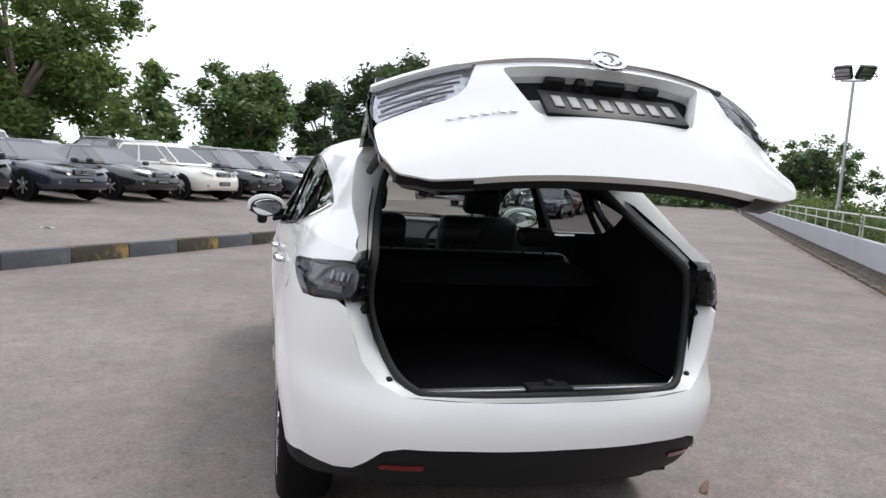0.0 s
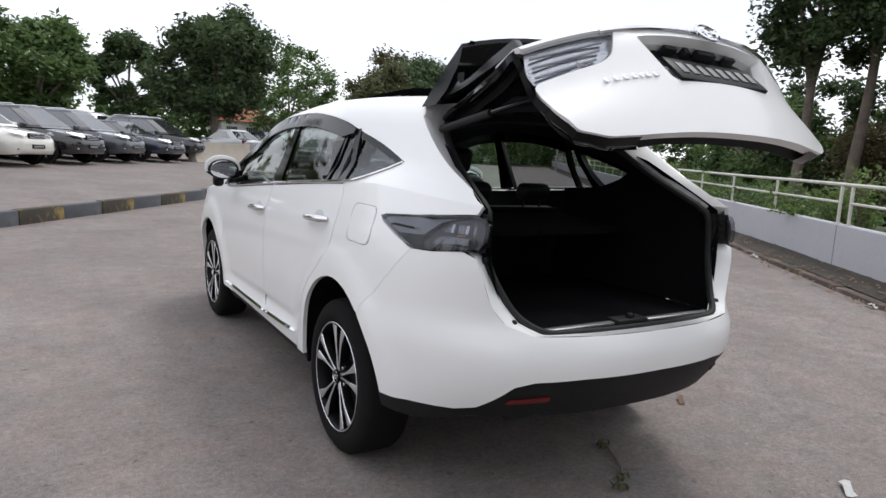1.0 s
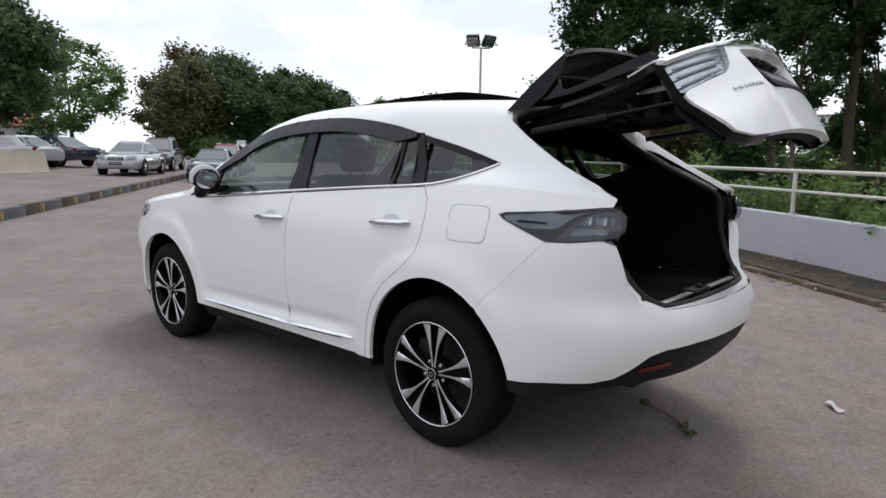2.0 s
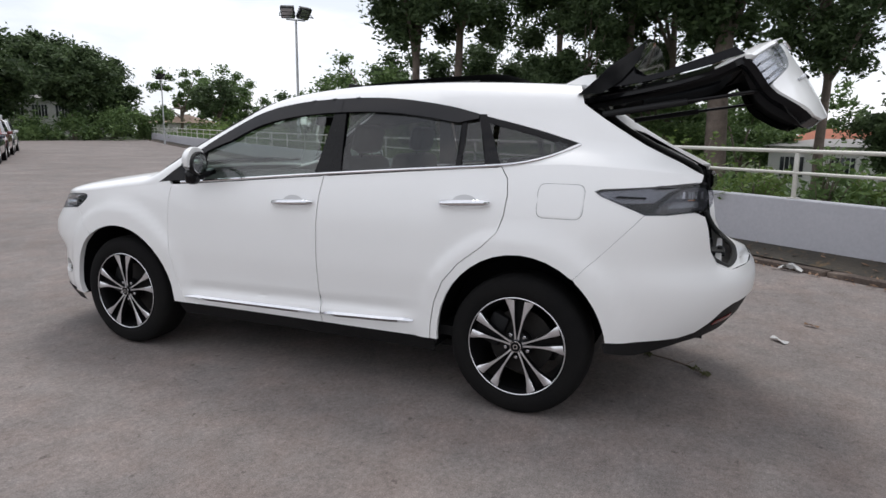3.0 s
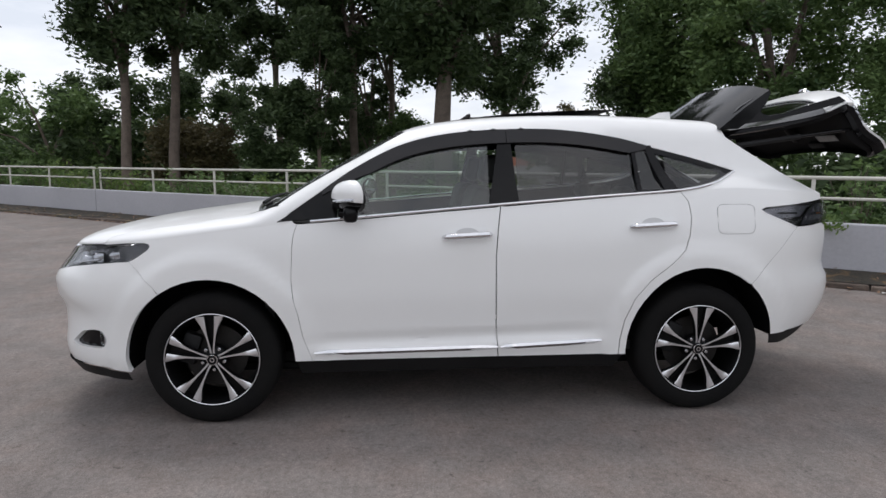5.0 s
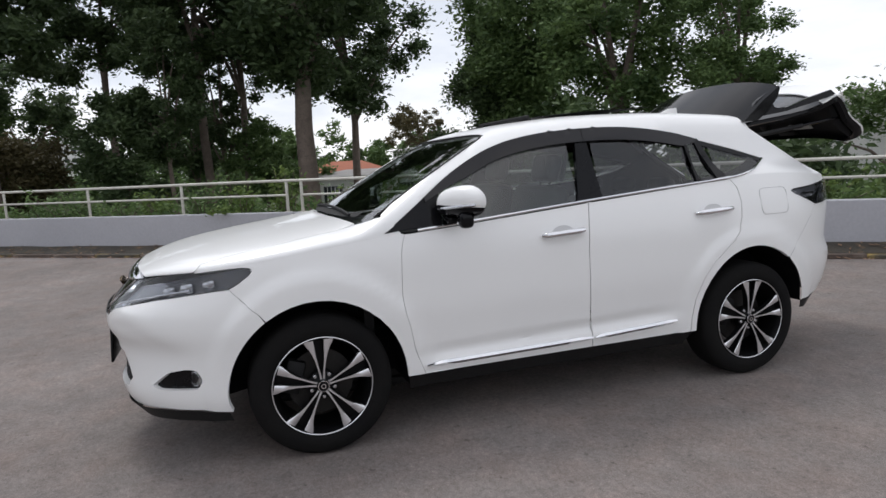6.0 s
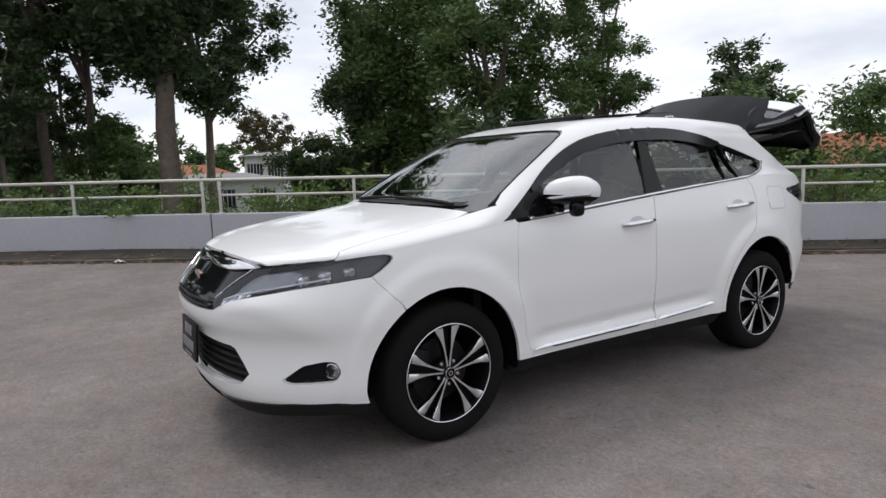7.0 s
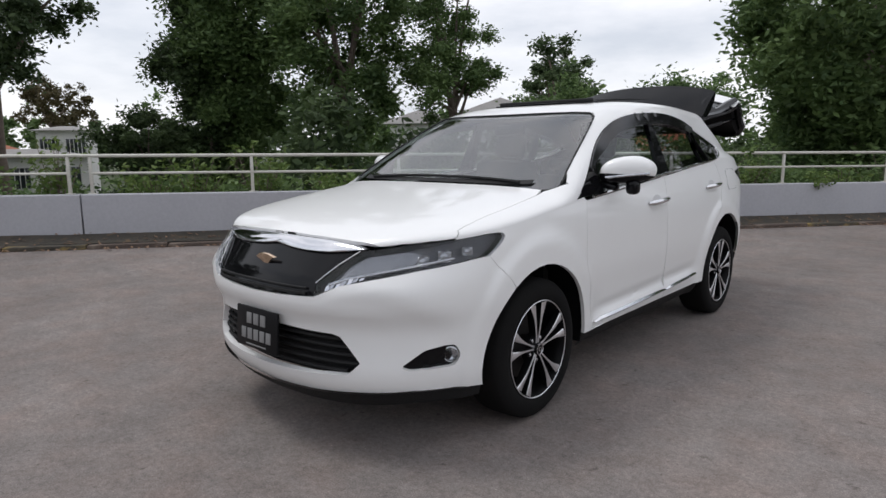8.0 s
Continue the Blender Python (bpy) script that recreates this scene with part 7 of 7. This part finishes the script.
# ---------------------------------------------------------------- parked cars
def parked_car(paint, suv, label):
    """A simplified saloon or SUV: lofted hull and cabin, glazing, lamps, wheels."""
    c = thing("parked_car", label, "car", "parked cars")
    L, W = (2.28, 0.90) if suv else (2.33, 0.89)
    hood = 1.02 if suv else 0.93
    roof = 1.66 if suv else 1.43
    stations = [(-L, 0.66, 0.45, 0.80), (-L + 0.10, 0.80, 0.32, hood - 0.02), (-1.7, 0.88, 0.26, hood + 0.04), (-1.0, W, 0.24, hood + 0.02), (0.0, W, 0.24, hood - 0.02), (0.9, W, 0.24, hood - 0.03), (1.4, 0.885, 0.25, hood - 0.08), (1.9, 0.84, 0.26, hood - 0.16), (L - 0.22, 0.80, 0.27, hood - 0.20), (L - 0.09, 0.72, 0.29, hood - 0.27), (L - 0.02, 0.60, 0.34, hood - 0.36), (L, 0.48, 0.40, hood - 0.42)]
    bm = bmesh.new()
    rows = []
    for y, w, lo, hi in stations:
        h = hi - lo
        prof = [(w * 0.90, lo), (w, lo + 0.22 * h), (w, lo + 0.62 * h), (w * 0.965, lo + 0.86 * h), (w * 0.86, hi), (w * 0.45, hi + 0.025), (0, hi + 0.03)]
        rows.append([bm.verts.new((x, y, z)) for x, z in prof] + [bm.verts.new((-x, y, z)) for x, z in reversed(prof[:-1])])
    for a, b in zip(rows, rows[1:]):
        for k in range(len(a)):
            j = (k + 1) % len(a)
            bm.faces.new((a[k], a[j], b[j], b[k]))
    bm.faces.new(rows[0])
    bm.faces.new(rows[-1][::-1])
    bmesh.ops.recalc_face_normals(bm, faces=bm.faces)
    part("body", bm, paint, c)
    # cabin: base and roof outline
    yb = (-2.05, 1.12) if suv else (-1.75, 0.98)
    yt = (-1.70, 0.25) if suv else (-0.95, 0.18)
    bm = bmesh.new()

    def ring(f, grow=0.0):
        y0, y1 = yb[0] + (yt[0] - yb[0]) * f - grow, yb[1] + (yt[1] - yb[1]) * f + grow
        w = 0.80 - 0.20 * f + grow
        z = hood - 0.01 + (roof - 0.05 - hood) * f
        return [Vector((s * w * k, y, z)) for s, k, y in ((1, 0.86, y1), (1, 1.0, y1 - 0.28), (1, 1.0, (y0 + y1) / 2), (1, 1.0, y0 + 0.3), (1, 0.88, y0), (-1, 0.88, y0), (-1, 1.0, y0 + 0.3), (-1, 1.0, (y0 + y1) / 2), (-1, 1.0, y1 - 0.28), (-1, 0.86, y1))]
    rows = [[bm.verts.new(p) for p in ring(f)] for f in (0, 0.5, 1.0)]
    top = [bm.verts.new(Vector((p.x * 0.86, p.y * 0.9 - 0.03, roof))) for p in ring(1.0)]
    rows.append(top)
    for a, b in zip(rows, rows[1:]):
        for k in range(10):
            j = (k + 1) % 10
            bm.faces.new((a[k], a[j], b[j], b[k]))
    bm.faces.new(top)
    bmesh.ops.recalc_face_normals(bm, faces=bm.faces)
    part("cabin", bm, paint, c)
    lo, hi = ring(0.12, 0.006), ring(0.93, 0.006)
    for k, nm in ((0, "side_window"), (1, "side_window"), (2, "side_window"), (4, "rear_screen"), (6, "side_window"), (7, "side_window"), (8, "side_window"), (9, "windscreen")):
        j = (k + 1) % 10
        bm = bmesh.new()
        q = [lo[k].lerp(lo[j], 0.04), lo[k].lerp(lo[j], 0.96), hi[k].lerp(hi[j], 0.96), hi[k].lerp(hi[j], 0.04)]
        bm.faces.new([bm.verts.new(p) for p in q])
        bmesh.ops.recalc_face_normals(bm, faces=bm.faces)
        me_c = sum(q, Vector()) / 4
        f = bm.faces[:][0]
        if f.normal.dot(me_c - Vector((0, -0.4, 1.2))) < 0:
            f.normal_flip()
        g = bmesh.ops.solidify(bm, geom=bm.faces[:], thickness=0.012)
        part(nm, bm, CAR_GLASS, c, smooth=False)
    r = 0.35 if suv else 0.32
    for y in (-1.36, 1.36):
        for s in (-1, 1):
            bm = bmesh.new()
            lathe(bm, [(r + 0.055, 0.0), (r + 0.055, 0.012), (r - 0.02, 0.014)], 28, pose(s * (W - 0.012), y, r + 0.01, 0, 0, 0 if s > 0 else 180))
            part("arch", bm, BLACK_PLASTIC, c)
            w = new("wheel")
            w.parent = c
            w.matrix_local = pose(s * (W - 0.115), y, r, 0, 0, 0 if s > 0 else 180)
            bm = bmesh.new()
            lathe(bm, [(r * 0.62, -0.1), (r * 0.8, -0.105), (r * 0.97, -0.09), (r, -0.06), (r, 0.085), (r * 0.97, 0.115), (r * 0.8, 0.13), (r * 0.64, 0.125)], 28)
            part("tyre", bm, RUBBER, w)
            bm = bmesh.new()
            lathe(bm, [(r * 0.64, 0.125), (r * 0.60, 0.10), (r * 0.2, 0.06), (0.0005, 0.06)], 28)
            part("rim", bm, DARK_RIM, w)
            bm = bmesh.new()
            for k in range(6):
                a = k * math.pi / 3
                box(bm, (0.02, 0.045, r * 0.58), pose(0.115, 0, 0, math.degrees(a)) @ pose(0, 0, r * 0.32), 0.004)
            lathe(bm, [(0.06, 0.10), (0.055, 0.13), (0.0005, 0.132)], 14)
            part("spokes", bm, ALLOY, w)
    for s in (-1, 1):
        bm = bmesh.new()
        z = hood - 0.235
        q = [(s * 0.40, L - 0.02, z), (s * 0.70, L - 0.13, z + 0.035), (s * 0.80, L - 0.38, z + 0.12), (s * 0.66, L - 0.22, z + 0.12), (s * 0.42, L - 0.10, z + 0.09)]
        f = bm.faces.new([bm.verts.new(p) for p in q])
        g = bmesh.ops.extrude_face_region(bm, geom=[f])
        for v in [x for x in g["geom"] if isinstance(x, bmesh.types.BMVert)]:
            v.co += Vector((s * 0.02, 0.045, 0.01))
        bmesh.ops.recalc_face_normals(bm, faces=bm.faces)
        part("headlight", bm, LAMP_PALE, c)
        bm = bmesh.new()
        box(bm, (0.20, 0.10, 0.13), pose(s * 0.97, 0.72, hood + 0.06), 0.035, 3)
        part("wing_mirror", bm, paint, c)
        bm = bmesh.new()
        box(bm, (0.16, 0.05, 0.06), pose(s * 0.60, L - 0.06, 0.43), 0.015)
        part("fog_lamp", bm, LAMP_SILVER, c)
    bm = bmesh.new()
    box(bm, (0.62, 0.06, 0.15), pose(0, L - 0.055, hood - 0.24, 14), 0.03, 3)
    part("grille", bm, BLACK_GLOSS, c)
    for k in range(3):
        bm = bmesh.new()
        box(bm, (0.56, 0.02, 0.012), pose(0, L - 0.018 - 0.010 * k, hood - 0.285 + 0.045 * k), 0.004)
        part("grille_bar", bm, CHROME, c)
    bm = bmesh.new()
    box(bm, (0.90, 0.08, 0.10), pose(0, L - 0.055, 0.385), 0.03, 3)
    part("intake", bm, BLACK_PLASTIC, c)
    bm = bmesh.new()
    box(bm, (0.46, 0.02, 0.11), pose(0, L + 0.006, 0.50), 0.005)
    part("number_plate", bm, PLATE_BLACK, c)
    bm = bmesh.new()
    box(bm, (0.36, 0.006, 0.055), pose(0, L + 0.018, 0.50), 0.001)
    part("character_bar", bm, PLATE_GREY, c)
    for s in (-1, 1):
        bm = bmesh.new()
        box(bm, (0.26, 0.08, 0.16), pose(s * 0.66, -L + 0.08, hood - 0.1), 0.03)
        part("tail_lamp", bm, RED_LENS, c)
    if suv:
        for s in (-1, 1):
            bm = bmesh.new()
            tube(bm, [(s * 0.52, 0.1, roof - 0.01), (s * 0.52, 0.0, roof + 0.04), (s * 0.52, -1.4, roof + 0.04), (s * 0.52, -1.5, roof - 0.01)], 0.016, 6)
            part("roof_rail", bm, ALLOY, c)
    return c


def paint(name, base):
    return material(name, base, 0.22, 0.1, tuple(k * 0.9 for k in base), 1.0, 300, coat=1.0)


BLACK_PAINT, NAVY, CREAM, SILVER, SLATE, RED_PAINT, WHITE_PAINT = (paint(n, c) for n, c in (("black_car_paint", (0.015, 0.015, 0.017)), ("navy_car_paint", (0.025, 0.03, 0.05)), ("cream_car_paint", (0.78, 0.76, 0.70)), ("silver_car_paint", (0.36, 0.37, 0.38)), ("slate_car_paint", (0.06, 0.065, 0.075)), ("red_car_paint", (0.16, 0.02, 0.02)), ("white_car_paint", (0.74, 0.74, 0.73))))
MODELS = {
    "black_suv": parked_car(BLACK_PAINT, True, "black SUV parked nose out in a row"),
    "navy_saloon": parked_car(NAVY, False, "dark blue saloon parked nose out in a row"),
    "black_saloon": parked_car(BLACK_PAINT, False, "black saloon parked nose out in a row"),
    "cream_suv": parked_car(CREAM, True, "cream white SUV parked nose out in a row"),
    "slate_suv": parked_car(SLATE, True, "dark slate SUV parked nose out in a row"),
    "silver_saloon": parked_car(SILVER, False, "silver saloon parked along the kerb"),
    "white_suv": parked_car(WHITE_PAINT, True, "white SUV parked in the rear row"),
    "red_suv": parked_car(RED_PAINT, True, "dark red SUV parked along the kerb"),
}
used = set()


def park(model, u, v, turn):
    """turn: degrees of the nose from the drive's direction."""
    p = uv(u, v, ground_z(u, v))
    m = Matrix.Translation(p) @ pose(0, 0, 0, 0, 0, ROAD_TURN - 90 + turn)
    src = MODELS[model]
    if model not in used:
        used.add(model)
        src.matrix_world = m
    else:
        copy_thing(src, m)


for k, model in enumerate(("black_suv", "navy_saloon", "black_saloon", "cream_suv", "black_suv", "slate_suv", "navy_saloon", "black_suv")):
    park(model, 4.9 + 2.45 * k, 14.3 + 0.1 * (k % 3), -90 + (k % 3 - 1) * 1.5)
for k, model in enumerate(("slate_suv", "black_saloon", "white_suv", "silver_saloon", "black_suv", "white_suv", "silver_saloon", "navy_saloon", "white_suv", "silver_saloon", "slate_suv")):
    park(model, 4.0 + 2.6 * k, 20.2 + 0.15 * (k % 2), 90)
for model, u, v, turn in (("silver_saloon", 26.2, 8.3, 178), ("slate_suv", 31.8, 8.4, 181), ("navy_saloon", 26.8, 5.0, 180), ("red_suv", 32.3, 5.1, 180), ("white_suv", 37.6, 5.2, 180), ("silver_saloon", 28.5, 14.0, 60), ("navy_saloon", 31.5, 13.4, 60)):
    park(model, u, v, turn)

# pale low concrete barrier in the car park
bar = thing("barrier", "long pale concrete barrier in the car park", "barrier", at=Matrix.Translation(uv(23.2, 11.9, ground_z(23.2, 11.9))) @ pose(0, 0, 0, 0, 0, ROAD_TURN - 18))
bm = bmesh.new()
prism(bm, [(-0.30, 0), (0.30, 0), (0.20, 0.18), (0.12, 0.85), (-0.12, 0.85), (-0.20, 0.18)], 3.4, pose(-1.7, 0, 0, 90, 0, 90), 0.02)
part("block", bm, material("pale_concrete", (0.46, 0.41, 0.35), 0.85, 0, (0.36, 0.32, 0.27), 2, 30, 0.3, spots=((0.24, 0.21, 0.17), 2.0, 0.6, 0.8)), bar)
sign = thing("sign_post", "pale upright sign board on a thin post", "sign", at=Matrix.Translation(uv(44, 5.6, ground_z(44, 5.6))) @ pose(0, 0, 0, 0, 0, ROAD_TURN + 90))
bm = bmesh.new()
box(bm, (0.62, 0.05, 1.5), pose(0, 0, 1.25), 0.01)
part("board", bm, BOARD, sign)
bm = bmesh.new()
tube(bm, [(0, 0, 0), (0, 0, 0.6)], 0.04, 8)
part("post", bm, GALVANISED, sign)


# ---------------------------------------------------------------- houses below the road and far blocks
ROOF_TILE = material("terracotta_tiles", (0.36, 0.115, 0.055), 0.8, 0, (0.24, 0.075, 0.04), 1.5, 14, 0.4)
WHITE_WALL = material("white_house_wall", (0.74, 0.73, 0.71), 0.85, 0, (0.62, 0.61, 0.59), 0.6, 8)
GREY_ROOF = material("grey_roof", (0.30, 0.29, 0.28), 0.8, 0, (0.22, 0.21, 0.2), 1.0, 10)
DARK_PANE = material("dark_window_pane", (0.03, 0.035, 0.04), 0.12)


def house(x, y, z, size, eave, ridge, turn, roof_mat, label, windows=4, name="house"):
    h = thing(name, label, "house", at=Matrix.Translation((x, y, z)) @ pose(0, 0, 0, 0, 0, turn))
    w, d = size
    bm = bmesh.new()
    box(bm, (w, d, eave), pose(0, 0, eave / 2), 0.02)
    part("wall", bm, WHITE_WALL, h, smooth=False)
    bm = bmesh.new()
    o = 0.5
    base = [bm.verts.new(p) for p in ((-w / 2 - o, -d / 2 - o, eave), (w / 2 + o, -d / 2 - o, eave), (w / 2 + o, d / 2 + o, eave), (-w / 2 - o, d / 2 + o, eave))]
    top = [bm.verts.new(p) for p in ((-w / 2 + d * 0.35, 0, ridge), (w / 2 - d * 0.35, 0, ridge))]
    for f in ((base[0], base[1], top[1], top[0]), (base[2], base[3], top[0], top[1]), (base[1], base[2], top[1]), (base[3], base[0], top[0]), tuple(reversed(base))):
        bm.faces.new(f)
    bmesh.ops.recalc_face_normals(bm, faces=bm.faces)
    part("roof", bm, roof_mat, h, smooth=False)
    for sgn in (-1, 1):
        for k in range(windows):
            win = new("window")
            win.parent = h
            win.matrix_local = pose(-w / 2 + w * (k + 0.5) / windows, sgn * (d / 2 + 0.01), eave - 1.35, 0, 0, 0 if sgn < 0 else 180)
            bm = bmesh.new()
            box(bm, (1.5, 0.06, 1.3), Matrix(), 0.01)
            part("pane", bm, DARK_PANE, win)
            bm = bmesh.new()
            for q in range(6):
                box(bm, (0.05, 0.05, 1.3), pose(-0.72 + q * 0.288, -0.04, 0))
            box(bm, (1.6, 0.12, 0.06), pose(0, -0.05, -0.68))
            part("grille", bm, WHITE_PAINT, win)
    return h


house(48.0, -9.7, -2.7, (8.6, 7), 3.6, 4.1, 80, GREY_ROOF, "low white house with a flat grey roof below the road", 3)
house(72.0, -12.5, -2.7, (9, 8), 3.8, 5.1, 80, ROOF_TILE, "white house with a red tiled roof below the road", 2)
house(58.4, -17.0, -2.7, (3.8, 4), 5.6, 6.0, 60, GREY_ROOF, "white two-storey house below the road", 2)
house(16.5, -38.0, -2.7, (8, 6), 3.5, 5.4, 20, ROOF_TILE, "house with a red tiled roof among trees", 3)
house(33.5, -45.5, -2.7, (12, 7), 6.6, 8.2, -55, GREY_ROOF, "white terraced house with a sloping roof on the far side", 4)
house(38.5, -40.5, -2.7, (7, 6), 6.0, 7.4, -55, GREY_ROOF, "white house with a grey roof on the far side", 3)
house(48.4, 68.4, 1.0, (11, 7), 3.9, 4.4, -36, GREY_ROOF, "long low white building with a flat grey roof beyond the hedge", 5)
house(60.0, 61.0, 0.3, (10, 7), 2.2, 3.3, 40, material("pale_pink_roof", (0.52, 0.38, 0.30), 0.85, 0, (0.42, 0.31, 0.25), 1, 12), "low building with a pale pinkish roof beyond the railing", 3)
house(20.0, 86.0, 1.0, (8, 6), 3.2, 5.0, 10, ROOF_TILE, "house with a red roof behind tall trees", 3)


def tower(x, y, w, height, turn, floors, label):
    t = thing("apartment_block", label, "building", at=Matrix.Translation((x, y, -3)) @ pose(0, 0, 0, 0, 0, turn))
    bm = bmesh.new()
    box(bm, (w, 9, height), pose(0, 0, height / 2), 0.05)
    part("wall", bm, WHITE_WALL, t, smooth=False)
    bm = bmesh.new()
    box(bm, (w + 0.6, 9.6, 0.5), pose(0, 0, height + 0.25), 0.05)
    part("roof", bm, GREY_ROOF, t, smooth=False)
    win = None
    for f in range(floors):
        for k in range(4):
            m = pose(-w / 2 + w * (k + 0.5) / 4, -4.52, height * (f + 0.55) / floors)
            if win is None:
                bm = bmesh.new()
                box(bm, (w / 4 * 0.62, 0.12, height / floors * 0.5), Matrix(), 0.02)
                win = part("window", bm, DARK_PANE, t)
                win.matrix_local = m
            else:
                share(win, m, t)


tower(196.0, 10.5, 7, 17, -84, 7, "far white apartment block with rows of windows")
tower(192.0, 39.5, 7, 16, -72, 7, "far white apartment block with rows of windows")


# ---------------------------------------------------------------- litter on the ground
rr3 = np.random.default_rng(9)
spots = []
for _ in range(1500):
    u = rr3.uniform(-18, 26)
    spots.append((u, WALL_V + (abs(rr3.normal(0.22, 0.20)) if rr3.random() < 0.55 else abs(rr3.normal(0.56, 0.06))) + 0.02))
verts = []
for u, v in spots:
    p = uv(u, v)
    d = v - WALL_V
    z = wall_rise(u) + (0.226 - 0.28 * d if d < 0.35 else (0.128 if d < 0.49 else 0.074)) + 0.012
    a = rr3.uniform(0, 2 * math.pi)
    s = rr3.uniform(0.018, 0.045)
    c, sn = math.cos(a) * s, math.sin(a) * s
    for dx, dy, dz in ((-c, -sn, 0.0), (sn * 0.45, -c * 0.45, 0.012), (c, sn, 0.02), (-sn * 0.45, c * 0.45, 0.006)):
        verts.append((p.x + dx, p.y + dy, z + dz))
tagged(leaves_object("fallen_leaves", np.array(verts), FALLEN), "brown fallen leaves along the wall's foot", "leaves", kind="stuff")
twig = thing("twig", "dark dead twig with small leaves lying on the asphalt", "twig", "litter", Matrix.Translation((0.18, -2.03, 0.012)))
bm = bmesh.new()
tube(bm, [(0.15, 0.19, 0.0), (0.08, 0.06, 0.006), (0.02, -0.05, 0.004), (-0.13, -0.19, 0.0)], [0.004, 0.006, 0.007, 0.004], 6)
tube(bm, [(0.02, -0.05, 0.004), (0.10, -0.10, 0.01)], [0.005, 0.003], 6)
part("stem", bm, BARK, twig)
r6 = np.random.default_rng(12)
leaves_object("leaves", leaf_arrays(r6, np.array([(0.12, 0.16, 0.01), (-0.11, -0.17, 0.01), (-0.05, -0.12, 0.01)]), np.full(3, 0.05), 40, 0.022, 0.2), LEAF_OLIVE, twig)
for u, s in ((-0.17, 0.12), (0.35, 0.06), (2.6, 0.08), (5.9, 0.10)):
    bm = bmesh.new()
    r7 = random.Random(int(u * 100))
    g = [[bm.verts.new((s * i / 3, s * 0.3 * j / 2, 0.03 * s / 0.16 * (2 + r7.uniform(-1.6, 1.6)) * (1 - (i / 3.4) ** 2))) for j in range(-2, 3)] for i in range(-3, 4)]
    for i in range(6):
        for j in range(4):
            bm.faces.new((g[i][j], g[i + 1][j], g[i + 1][j + 1], g[i][j + 1]))
    p = uv(u, WALL_V + 0.545)
    heap = part("paper_scrap", bm, LABEL_PAPER)
    heap.matrix_world = pose(p.x, p.y, wall_rise(u) + 0.078, 0, 0, ROAD_TURN + 8)
    tagged(heap, "pale crumpled scrap among dead leaves by the kerb", "litter", "litter")
for x, y, s in ((1.02, -2.65, 0.065), (2.1, -4.9, 0.07), (1.55, -2.9, 0.05), (1.2, -1.6, 0.05), (-4.6, 8.1, 0.10)):
    bm = bmesh.new()
    g = [[bm.verts.new((s * i, s * 0.35 * j, 0.012 * math.sin(i * 2.1 + j * 1.3))) for j in range(-1, 2)] for i in range(-1, 2)]
    for i in range(2):
        for j in range(2):
            bm.faces.new((g[i][j], g[i + 1][j], g[i + 1][j + 1], g[i][j + 1]))
    lf = part("paper_scrap" if s > 0.06 else "dry_leaf", bm, LABEL_PAPER if s > 0.06 else FALLEN)
    lf.matrix_world = pose(x, y, ground_at(x, y) + 0.016, 0, 0, 40 * x)
    tagged(lf, "pale crumpled scrap lying on the asphalt" if s > 0.06 else "dry brown leaf lying on the asphalt", "litter", "litter")
